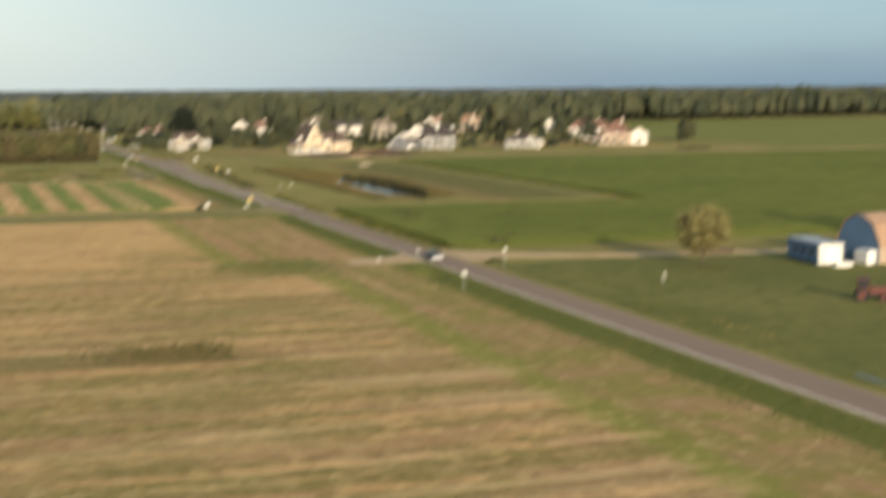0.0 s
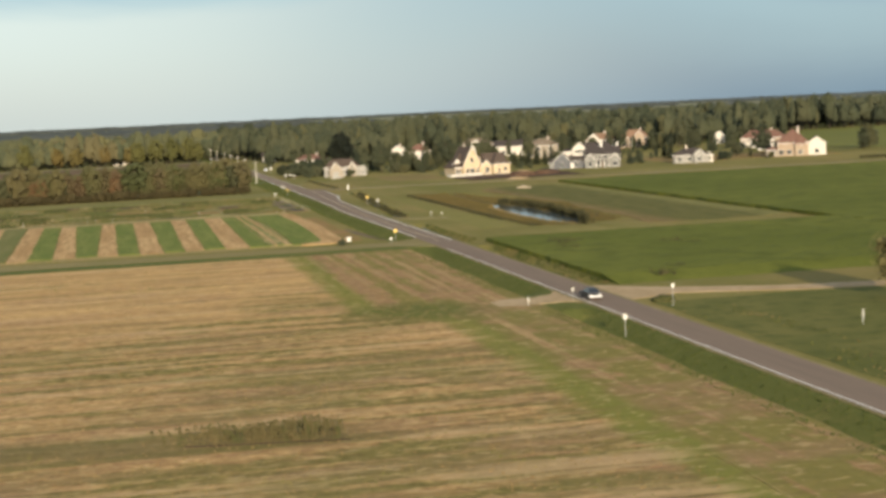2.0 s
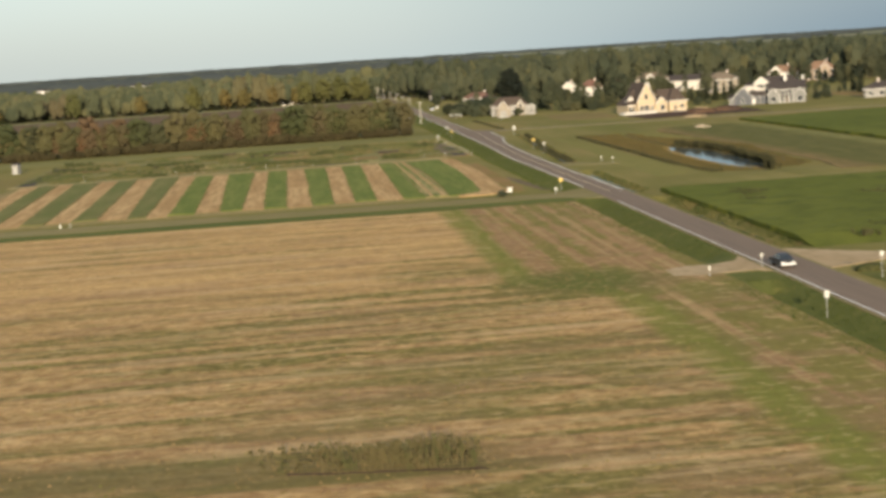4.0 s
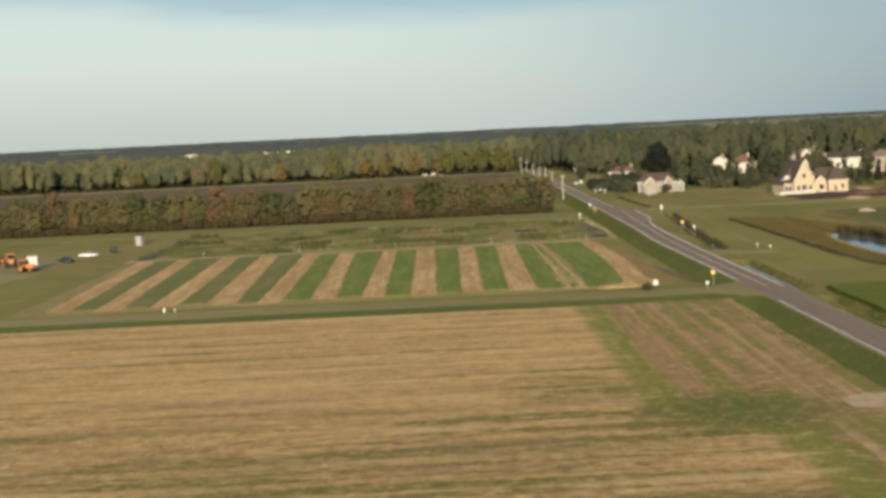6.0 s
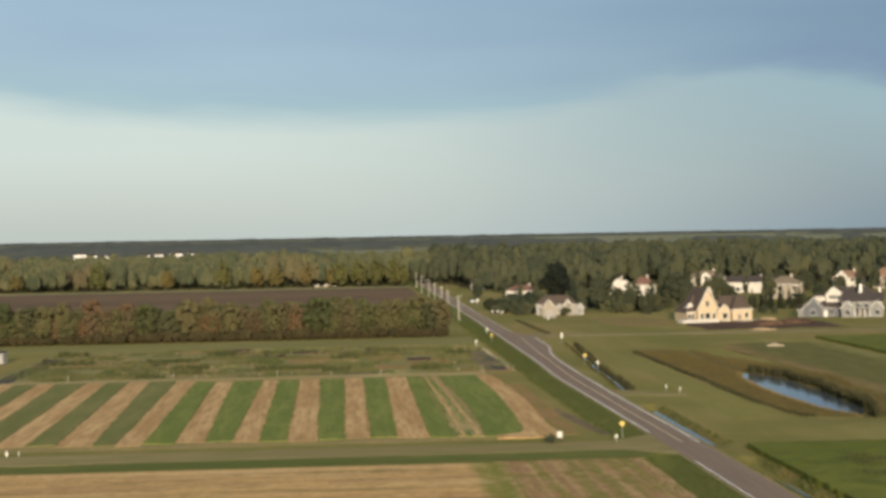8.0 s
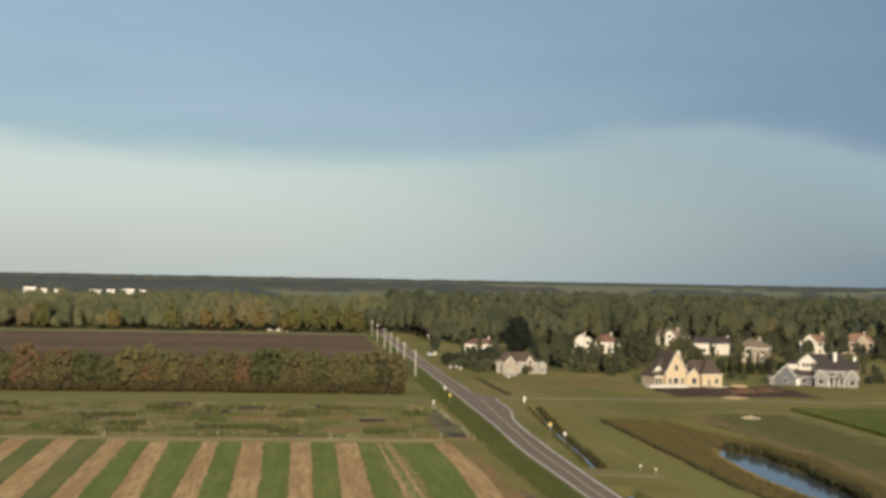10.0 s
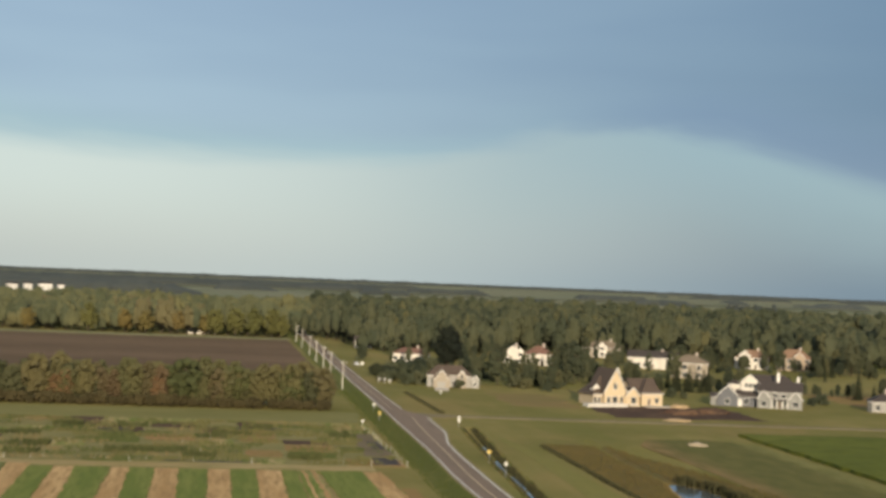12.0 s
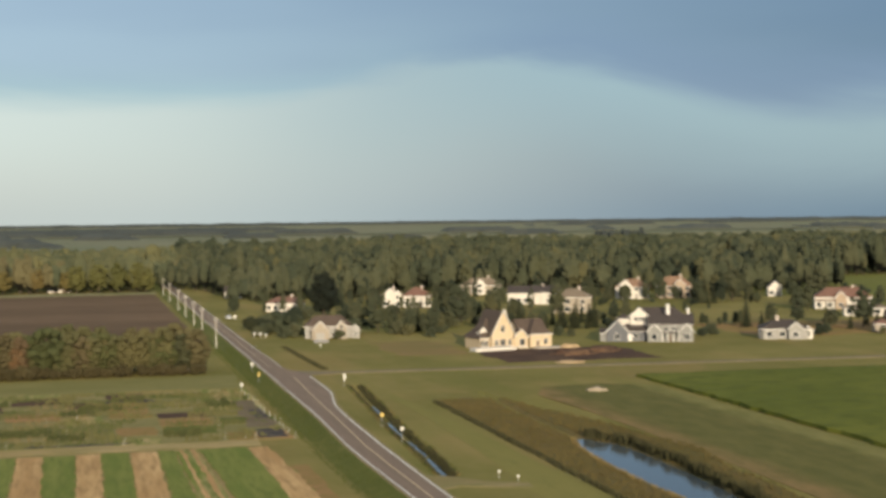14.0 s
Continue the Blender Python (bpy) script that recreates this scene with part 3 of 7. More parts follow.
def box(x0, x1, y0, y1, z0, z1, bevel=0.0):
    if bevel:
        b = bmesh.new()
        bmesh.ops.create_cube(b, size=1)
        for q in b.verts:
            q.co = Vector(((x0 + x1) / 2 + q.co.x * (x1 - x0), (y0 + y1) / 2 + q.co.y * (y1 - y0), (z0 + z1) / 2 + q.co.z * (z1 - z0)))
        bmesh.ops.bevel(b, geom=b.edges[:], offset=bevel, segments=2, affect="EDGES", profile=0.6)
        b.verts.ensure_lookup_table()
        out = ([tuple(q.co) for q in b.verts], [tuple(w.index for w in p.verts) for p in b.faces])
        b.free()
        return out
    v = [(x, y, z) for z in (z0, z1) for y in (y0, y1) for x in (x0, x1)]
    return v, [(0, 2, 3, 1), (4, 5, 7, 6), (0, 1, 5, 4), (1, 3, 7, 5), (3, 2, 6, 7), (2, 0, 4, 6)]


def tube(a, b, r0, r1, n=8):
    """A tapered round bar from a to b."""
    a, b = Vector(a), Vector(b)
    d = (b - a).normalized()
    s = d.orthogonal().normalized()
    u = d.cross(s)
    v = []
    for c, r in ((a, r0), (b, r1)):
        v += [tuple(c + (s * math.cos(2 * math.pi * i / n) + u * math.sin(2 * math.pi * i / n)) * r) for i in range(n)]
    f = [(i, (i + 1) % n, n + (i + 1) % n, n + i) for i in range(n)]
    return v, f + [tuple(range(n - 1, -1, -1)), tuple(range(n, 2 * n))]


def disc_wheel(c, r, w, n=14, axis="x"):
    e = Vector((1, 0, 0)) if axis == "x" else Vector((0, 1, 0))
    c = Vector(c)
    return tube(c - e * w / 2, c + e * w / 2, r, r, n)


def cross_section(pts, y0, y1):
    """A prism along y of a closed outline in x and z."""
    n = len(pts)
    v = [(x, y0, z) for x, z in pts] + [(x, y1, z) for x, z in pts]
    return v, [tuple(range(n)), tuple(range(2 * n - 1, n - 1, -1))] + [(i, n + i, n + (i + 1) % n, (i + 1) % n) for i in range(n)]


# ---------------------------------------------------------------- ground
def bell(d, half):
    return max(0.0, 1 - (d / half) ** 2) ** 1.5 if abs(d) < half else 0.0


def step(a, b, x):
    s = min(1.0, max(0.0, (x - a) / (b - a)))
    return s * s * (3 - 2 * s)


LANES_Y = [-300, 240, 305, 332, 350, 379, 396, 413, 430, 456, 470, 486, 508, 540, 552, 560, 600, 666, 760, 960, 1100]
LANES_L = [-4.4, -4.4, -4.4, -4.5, -4.8, -5.1, -5.4, -5.7, -5.7, -5.1, -4.8, -4.7, -4.6, -4.5, -4.4, -4.4, -4.3, -4.1, -3.6, -3.0, -2.4]
LANES_C = [-1.9, -1.9, -2.0, -2.1, -2.4, -2.6, -2.7, -2.8, -2.7, -1.9, -1.5, -1.1, -0.5, 0.7, 1.0, -1.8, -1.9, -1.8, -1.2, -0.5, 0.1]
LANES_R = [0.6, 0.6, 0.5, 0.4, 0.2, -0.1, -0.1, -0.1, 0.0, 0.4, 0.7, 1.4, 4.3, 4.9, 5.0, 1.2, 0.8, 0.6, 1.2, 2.0, 2.6]


def line_l(y):
    """The road's left edge line; line_c and line_r are its middle and right lines."""
    return float(np.interp(y, LANES_Y, LANES_L))


def line_c(y):
    return float(np.interp(y, LANES_Y, LANES_C))


def line_r(y):
    return float(np.interp(y, LANES_Y, LANES_R))


def ditch_mid(y):
    """The wet ditch on the right of the road."""
    return float(np.interp(y, [230, 250, 275, 306, 336, 366, 397, 420, 449, 484, 518], [4.2, 3.7, 3.3, 3.1, 2.7, 2.8, 3.9, 5.6, 6.8, 9.4, 11.7]))


def pond_mid(y):
    return float(np.interp(y, [356, 368, 383, 398, 412, 422, 430], [36.2, 36.2, 36.3, 36.6, 37.1, 37.2, 36.6]))


def pond_half(y):
    return float(np.interp(y, [356, 360, 368, 383, 398, 412, 422, 430], [0.0, 1.8, 2.8, 3.6, 3.8, 3.5, 2.6, 0.0]))


def ground_z(x, y):
    z = 0.0
    left = bell(x - line_l(y) + 3.9, 2.9) * 1.1
    left *= 1 - step(208, 213, y) * step(235, 230, y)
    left *= 1 - step(306, 311, y) * step(333, 328, y)
    z -= left * step(720, 650, y)
    if 228 < y < 560:
        r = bell(x - ditch_mid(y), 2.0) * 0.9
        r *= step(234, 240, y) * step(524, 516, y) * (1 - step(367, 371, y) * step(396, 391, y)) * (1 - step(303, 307, y) * step(322, 318, y))
        z -= r
    # pond and its marshy hollow
    if 330 < y < 500 and 20 < x < 54:
        hollow = step(22.5, 25, x) * step(49.5, 44.5, x) * step(338, 350, y) * step(494, 470, y)
        z -= 0.7 * hollow
        if abs(x - pond_mid(y)) < pond_half(y) + 1.2:
            z -= 0.7 * step(pond_half(y) + 1.2, pond_half(y) - 0.6, abs(x - pond_mid(y)))
    # the land lifts gently towards the horizon
    z += 7.5 * step(3500, 4400, math.hypot(x, y))
    return z


def sheet(xs, ys, zf):
    v = [(x, y, zf(x, y)) for y in ys for x in xs]
    n = len(xs)
    f = [(j * n + i, j * n + i + 1, (j + 1) * n + i + 1, (j + 1) * n + i) for j in range(len(ys) - 1) for i in range(n - 1)]
    return v, f


gx = [-4800, -4000, -3200, -2600, -2000, -1500, -1000, -500, -200, -80, -40, -20, -14] + [-12 + 0.7 * i for i in range(34)] + [12.5 + 1.5 * i for i in range(29)] + [60, 80, 120, 200, 400, 900, 1400, 2000, 2600, 3200, 4000, 4800]
gy = [-4800, -1500, -400, -100, 40, 100, 150] + [180 + 4 * i for i in range(146)] + [780, 840, 920, 1000, 1300, 1900, 2400, 2900, 3200, 3400, 3600, 3800, 4000, 4150, 4300, 4450, 4800]
ground = tagged(part("ground", sheet(gx, gy, ground_z), M_GRASS), "mown and rough grass over flat farmland", "ground", "", "structure")


def patch(name, outline, mat, label, category="field", z=0.03, kind="structure", parent=None):
    """A flat field patch; its outline is a list of corners."""
    n = len(outline)
    v = [(x, y, z) for x, y in outline] + [(x, y, z - 0.15) for x, y in outline]
    f = [tuple(range(n))] + [(i, n + i, n + (i + 1) % n, (i + 1) % n) for i in range(n)]
    ob = part(name, (v, f), mat, parent)
    return tagged(ob, label, category if not parent else "", "", kind) if not parent else ob


def ragged(x0, x1, y0, y1, amp=0.5, stepsize=6.0, seed=1):
    """A rectangle with slightly uneven edges."""
    rnd = random.Random(seed)
    pts = []
    for (ax, ay), (bx, by) in (((x0, y0), (x1, y0)), ((x1, y0), (x1, y1)), ((x1, y1), (x0, y1)), ((x0, y1), (x0, y0))):
        n = max(1, int(math.hypot(bx - ax, by - ay) / stepsize))
        for i in range(n):
            s = i / n
            pts.append((ax + (bx - ax) * s + rnd.uniform(-amp, amp), ay + (by - ay) * s + rnd.uniform(-amp, amp)))
    return pts


patch("stubble_field", [(-420, -300), (-23, -300), (-22.5, 120), (-22, 208), (-32, 212), (-32.5, 309), (-420, 311)], M_STUBBLE, "cut grain field, straw rows with green regrowth")
patch("headland", ragged(-22.5, -10.6, -300, 219, 0.25, 8, 3), M_HEAD, "tan and green turning strip beside the road", z=0.035)
patch("corner_plot", ragged(-33.0, -10.8, 200.0, 309.5, 0.35, 6, 4), M_HEAD, "thin stubble plot with tractor tracks", z=0.04)
patch("field_entrance", [(-16, 219), (-13, 218.2), (-10, 218.6), (-6.5, 219), (-4.7, 217), (-4.7, 232), (-6.5, 227.5), (-10, 225.5), (-13, 226), (-16, 224)], M_GRAVEL, "worn dirt field entrance off the road", "driveway", z=0.05)
patch("lush_strip", ragged(-420, -10, 309, 317, 0.3, 8, 6), M_LUSH, "dark green grass strip along the lane", z=0.04)
patch("field_lane", [(-420, 317), (-12, 317), (-4.8, 311), (-4.8, 332), (-12, 326), (-420, 326.5)], M_LANE, "grassy gravel field lane meeting the road", "lane", z=0.05)

# striped test plot: strips side by side
plot = tagged(patch("test_plot", ragged(-128, -19.5, 331, 438, 0.5, 5, 7), M_PLOT_EDGE, "striped test plot of cut straw and young crop"), kind="structure")
# left and right edge of each straw strip at the near end, then at the far end
tan_strips = [(-23.6, -18.9, -22.5, -19.2), (-43.4, -38.6, -42.3, -37.9), (-51.5, -47.7, -51.1, -47.2), (-60.4, -55.8, -60.6, -56.5), (-68.9, -64.9, -68.6, -65.4), (-77.5, -73.1, -78.8, -75.2), (-86.4, -82.5, -87.4, -83.3), (-95.6, -90.1, -97.8, -93.4), (-105.0, -100.2, -107.0, -102.6), (-114.2, -109.6, -117.4, -113.6), (-122.6, -118.6, -126.4, -122.4)]


def strip_edge(near, far, bow, y, rnd):
    """One long side of a strip, swung a little off the straight line and ragged."""
    u = (y - 333.0) / 101.0
    return near + (far - near) * u + bow * 4 * u * (1 - u) + rnd.uniform(-0.28, 0.28)


def strip(name, left, right, y0, y1, z, mat, seed, bow=0.0):
    rnd = random.Random(seed)
    ys = [y0 + (y1 - y0) * i / 44 for i in range(45)]
    o = [(strip_edge(left[0], left[1], bow, y, rnd), y + (rnd.uniform(-.6, .6) if i in (0, 44) else 0)) for i, y in enumerate(ys)]
    o += [(strip_edge(right[0], right[1], bow, y, rnd), y + (rnd.uniform(-.6, .6) if i in (0, 44) else 0)) for i, y in reversed(list(enumerate(ys)))]
    n = len(o)
    return part(name, ([(x, y, z) for x, y in o] + [(x, y, -0.05) for x, y in o], [tuple(range(n))[::-1]] + [(k, n + k, n + (k + 1) % n, (k + 1) % n) for k in range(n)]), mat, plot)


for i, (a, c, fa, fc) in enumerate(tan_strips):
    far_y = 433.0 if a > -80 else 436.5
    strip("straw_strip", (a, fa), (c, fc), 334.4 + 1.1 * ((i * 7) % 3), far_y, 0.07, M_PLOT_TAN, 20 + i, 1.3 if i == 0 else 0.0)
    if 0 < i < len(tan_strips) - 1:
        b_, _, fb, _ = tan_strips[i + 1][1], 0, tan_strips[i + 1][3], 0
        strip("crop_strip", (b_ + 0.15, fb + 0.15), (a - 0.15, fa - 0.15), 335.0 + 0.9 * ((i * 5) % 3), far_y - 0.4, 0.16, M_PLOT_GREEN if a > -80 else M_PLOT_DULL, 50 + i)
for a, c, fa, fc, m_, bow_ in ((-38.4, -34.4, -37.7, -35.0, M_PLOT_GREEN, 0.0), (-34.3, -30.0, -34.9, -31.2, M_PLOT_MIX, 0.3), (-29.9, -23.8, -31.1, -22.7, M_PLOT_GREEN, 1.2)):
    strip("crop_strip", (a, fa), (c, fc), 334.5, 433.0, 0.16, m_, 70 + int(-a), bow_)
foot = [(-28.4, 331.6), (-22.5, 331.2), (-19.6, 334.0), (-18.3, 338.5), (-18.2, 342.5), (-22.9, 342.0), (-24.2, 337.2), (-28.2, 334.8)]
part("straw_strip", ([(x, y, 0.165) for x, y in foot] + [(x, y, -0.05) for x, y in foot], [tuple(range(8))] + [(k, 8 + k, 8 + (k + 1) % 8, (k + 1) % 8) for k in range(8)]), M_PLOT_TAN, plot)
for a, fa in ((-33.4, -34.2), (-31.2, -32.4)):
    strip("wheel_track", (a, fa), (a + 0.7, fa + 0.7), 335.5, 432.5, 0.175, M_PLOT_TAN, 90 + int(-a), 0.3)
patch("dirt_track", ragged(-17.8, -15.0, 334, 412, 0.5, 5, 9), M_REDDIRT, "worn dirt track beside the test plot", "track", z=0.045)
patch("mown_strip", ragged(-330, -13.2, 524.5, 553, 0.8, 6, 21), earth("mown_strip_grass", (0.203, 0.181, 0.063), (0.240, 0.208, 0.077), (0.175, 0.164, 0.054), 0.05, 0.4, (0.3, 1, 1)), "mown pale grass between gardens and windbreak", "meadow", z=0.035)
patch("garden_plots", ragged(-130, -13.5, 442, 523, 0.8, 6, 10), M_GARDEN, "weedy allotment gardens in late season", "garden", z=0.04)
patch("plot_edge_path", ragged(-130, -20, 435.5, 441.8, 0.35, 5, 11), earth("dry_path", (0.345, 0.252, 0.110), (0.42, 0.315, 0.150), (0.25, 0.205, 0.075), 0.08, 0.5, (0.25, 1, 1)), "dry path between plot and gardens", "path", z=0.055)
patch("ploughed_field", ragged(-420, -12.5, 640, 958, 0.6, 12, 12), M_PLOUGHED, "dark brown ploughed field", z=0.05)
patch("field_margin", ragged(-420, -10, 959, 985, 1.5, 8, 13), M_FARTAN, "pale dry grass margin of the ploughed field", z=0.06)
patch("gravel_yard", ragged(-215, -146, 392, 470, 1.5, 6, 14), M_LANE, "gravel equipment yard", "yard", z=0.05)

# right of the road
patch("ditch_crossing", [(0.2, 384), (3.5, 386.5), (7.5, 384.5), (13.5, 382.5), (13.8, 386), (8, 389.5), (4.5, 394.5), (0.2, 398)], M_LANE, "worn grassy ditch crossing beside the road", "driveway", z=0.045)
patch("ditch_water", [(4.5, 113.5), (4.8, 114), (4.95, 116.5), (4.8, 119), (4.5, 118.5), (4.4, 116)], M_WATER, "shallow water beside the pasture", "water", z=0.05)
patch("rough_pasture", ragged(2.6, 95, -300, 212, 0.5, 7, 45), earth("rough_grass", (0.120, 0.122, 0.032), (0.175, 0.155, 0.046), (0.095, 0.10, 0.026), 0.035, 0.35), "rough dark green pasture beside the farm", "pasture", z=0.03)
patch("farm_drive", [(0.9, 216), (9, 219.5), (24, 214.0), (45, 210), (75, 206), (75, 210.5), (45, 215), (24, 219.5), (10, 226.5), (0.9, 235)], M_GRAVEL, "pale gravel farm drive", "driveway", z=0.05)
patch("meadow", [(46, 334), (60, 332), (79.6, 336), (79.2, 420), (77.5, 499), (66, 506), (52, 503), (47, 490), (48.5, 460), (49.2, 400), (48.5, 352)], meadow_mat(), "meadow from brown marsh edge to pale mown strip", z=0.035)
patch("mown_verge", [(12.5, 345), (20.0, 350), (20.8, 380), (20.2, 430), (18.6, 470), (16.8, 500), (15.0, 500), (15.5, 460), (14.5, 420), (12.5, 380)], earth("mown_verge_grass", (0.212, 0.186, 0.052), (0.240, 0.204, 0.060), (0.20, 0.178, 0.050), 0.05, 0.4, (1, 0.3, 1)), "lighter mown grass between road and marsh", "meadow", z=0.03)
patch("building_lot", ragged(60, 104, 560, 598, 1.2, 4, 16), M_DIRT, "bare dark soil of a building lot", "lot", z=0.05)
patch("bare_lot", ragged(37, 57, 588, 634, 2.4, 4, 17), M_DRYLOT, "reddish dry grass lot", "lot", z=0.04)
patch("bare_lot_east", ragged(158, 232, 612, 668, 2.0, 5, 18), M_REDDIRT, "reddish dry grass lot", "lot", z=0.04)
patch("far_meadow", ragged(268, 900, 560, 1010, 2, 40, 19), earth("lush_meadow", (0.150, 0.158, 0.036), (0.185, 0.180, 0.045), (0.16, 0.15, 0.045), 0.01, 0.1), "green far meadow", z=0.06)
patch("hazed_pasture", [(-900, 1750), (2400, 1750), (2600, 3000), (-1200, 3000)], M_HAZED_GRASS, "far green and tan farmland, paled for haze", z=0.1)
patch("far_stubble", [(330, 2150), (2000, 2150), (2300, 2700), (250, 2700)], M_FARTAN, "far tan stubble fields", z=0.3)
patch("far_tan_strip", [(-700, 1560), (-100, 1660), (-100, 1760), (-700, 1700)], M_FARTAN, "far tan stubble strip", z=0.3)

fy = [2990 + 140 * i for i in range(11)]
tagged(part("far_plain", sheet([-2600 + 400 * i for i in range(18)], fy, lambda x, y: ground_z(x, y) + 1.2), M_HAZED_GRASS), "far green and tan plain, paled for haze", "field", "", "structure")

# marsh floor follows the hollow
mx = [21.0 + 1.2 * i for i in range(29)]
my = [346 + 3 * i for i in range(50)]


def marsh_edge(x, y):
    """How far inside the uneven outline of the marsh a spot lies."""
    w = 2.0 * noise.noise((x * 0.12, y * 0.05, 7.0))
    right = float(np.interp(y, [346, 366, 385, 407, 436, 460, 493], [46.5, 48.5, 49.5, 50, 49, 46, 37]))
    return min(x - 22.2 + 0.4 * w - 3.0 * step(372, 350, y), right - x + w, (y - 351 + w - 0.25 * abs(x - 31)) * 0.6, 490 - y + 2 * w)


tagged(part("marsh", sheet(mx, my, lambda x, y: ground_z(x, y) + 0.05 - 0.5 * step(0.6, -1.0, marsh_edge(x, y))), M_MARSH), "brown marsh grass in the pond hollow", "marsh", "", "structure")
py = [356 + 1.5 * i for i in range(50)]
pv = [(pond_mid(y) + s * (pond_half(y) + 0.9), y, -0.76) for y in py for s in (-1, 1)]
tagged(part("pond", (pv, [(2 * i, 2 * i + 1, 2 * i + 3, 2 * i + 2) for i in range(len(py) - 1)]), M_WATER), "still pond water reflecting the sky", "pond", "", "structure")
for y0, y1, wide in ((244, 290, 0.38), (322, 365, 1.15), (396, 416, 0.85), (418, 436, 0.6), (441, 460, 0.5), (470, 486, 0.35)):
    ys = [y0 + (y1 - y0) * i / 14 for i in range(15)]
    hw = [wide * (0.7 + 0.5 * noise.noise((y * 0.35, 1.5, 0))) * math.sin(math.pi * (i + 0.5) / 15) ** 0.5 for i, y in enumerate(ys)]
    v = [(ditch_mid(y) + s * h, y, -0.60) for y, h in zip(ys, hw) for s in (-1, 1)]
    tagged(part("ditch_water", (v, [(2 * i, 2 * i + 1, 2 * i + 3, 2 * i + 2) for i in range(14)]), M_WATER), "standing water in the roadside ditch", "water", "", "structure")


# roads
def ribbon(ys, left, right, z, side=0.25):
    v = []
    for y in ys:
        v += [(left(y), y, z), (right(y), y, z), (left(y), y, z - side), (right(y), y, z - side)]
    f = []
    for i in range(len(ys) - 1):
        k = 4 * i
        f += [(k, k + 1, k + 5, k + 4), (k + 2, k, k + 4, k + 6), (k + 1, k + 3, k + 7, k + 5)]
    return v, f


ry = [-300, -100, 40] + [100 + 6 * i for i in range(150)] + [1010, 1060]
road = tagged(part("road", ribbon(ry, lambda y: line_l(y) - 0.35, lambda y: line_r(y) + 0.25, 0.10), M_ASPHALT), "two-lane country road of worn reddish-grey asphalt", "road", "", "structure")
tagged(part("road_shoulder", join(ribbon(ry, lambda y: line_l(y) - 0.75, lambda y: line_l(y) - 0.3, 0.075), ribbon([y for y in ry if y < 530], lambda y: line_r(y) + 0.2, lambda y: line_r(y) + 0.8, 0.075)), M_LANE), "narrow gravel shoulder of the road", "road", "", "structure")
part("edge_line", ribbon([y for y in ry if y < 310], lambda y: line_l(y) - 0.08, lambda y: line_l(y) + 0.08, 0.112, 0.01), M_PAINT, road)
part("edge_line", ribbon([y for y in ry if y > 331], lambda y: line_l(y) - 0.11, lambda y: line_l(y) + 0.11, 0.112, 0.01), M_PAINT, road)
part("edge_line", ribbon([y for y in ry if 318 < y < 545], lambda y: line_r(y) - 0.13, lambda y: line_r(y) + 0.13, 0.112, 0.01), M_PAINT, road)
part("edge_line", ribbon([y for y in ry if y > 562], lambda y: line_r(y) - 0.08, lambda y: line_r(y) + 0.08, 0.112, 0.01), M_PAINT, road)
part("centre_line", ribbon([y for y in ry if 318 < y < 548], lambda y: line_c(y) - 0.11, lambda y: line_c(y) + 0.11, 0.112, 0.01), M_YELLOWP, road)
part("centre_line", ribbon([y for y in ry if y > 562], lambda y: line_c(y) - 0.07, lambda y: line_c(y) + 0.07, 0.112, 0.01), M_YELLOWP, road)
sx = [0.9, 8, 14, 22, 40, 64, 100, 160, 240, 330]
sv = []
for x in sx:
    mid = 551.5 - 0.075 * x + 0.0001 * x * x
    hw = 2.4 + 4 * step(14, 2, x)
    sv += [(x, mid - hw, 0.095), (x, mid + hw, 0.095), (x, mid - hw, -0.1), (x, mid + hw, -0.1)]
sf = []
for i in range(len(sx) - 1):
    k = 4 * i
    sf += [(k, k + 4, k + 5, k + 1), (k + 2, k + 6, k + 4, k), (k + 1, k + 5, k + 7, k + 3)]
tagged(part("side_street", (sv, sf), M_STREET), "pale narrow side street", "street", "", "structure")


# crop fields: raised leafy slabs with an uneven top
def crop_field(name, x0, x1, y0, y1, cell, seed, label, notch=None):
    rnd = random.Random(seed)
    xs = [x0 + (x1 - x0) * i / max(2, int((x1 - x0) / cell)) for i in range(max(2, int((x1 - x0) / cell)) + 1)]
    ys = [y0 + (y1 - y0) * i / max(2, int((y1 - y0) / cell)) for i in range(max(2, int((y1 - y0) / cell)) + 1)]
    nx, ny = len(xs), len(ys)
    v, f = [], []
    for j, y in enumerate(ys):
        for i, x in enumerate(xs):
            rim = i in (0, nx - 1) or j in (0, ny - 1)
            v.append((x + rnd.uniform(-.25, .25) * cell * 0.5, y + rnd.uniform(-.25, .25) * cell * 0.5, 0.85 + rnd.uniform(-0.07, 0.07) - (0.08 if rim else 0)))
    f = [(j * nx + i, j * nx + i + 1, (j + 1) * nx + i + 1, (j + 1) * nx + i) for j in range(ny - 1) for i in range(nx - 1)]
    ring = [i for i in range(nx)] + [j * nx + nx - 1 for j in range(1, ny)] + [(ny - 1) * nx + i for i in range(nx - 2, -1, -1)] + [j * nx for j in range(ny - 2, 0, -1)]
    k = len(v)
    for q in ring:
        v.append((v[q][0], v[q][1] - (7.5 if q < nx else 0.0), -0.05))
    n = len(ring)
    f += [(ring[i], k + i, k + (i + 1) % n, ring[(i + 1) % n]) for i in range(n)]
    return tagged(part(name, (v, f), M_SOY), label, "crop", "", "stuff")


crop_field("soybean_field", 5.6, 79.8, 240.5, 315, 1.6, 31, "low green soybean crop with bare spots beside the road")
crop_field("soybean_field", 80.0, 420, 240, 516, 3.2, 32, "wide low green soybean crop")


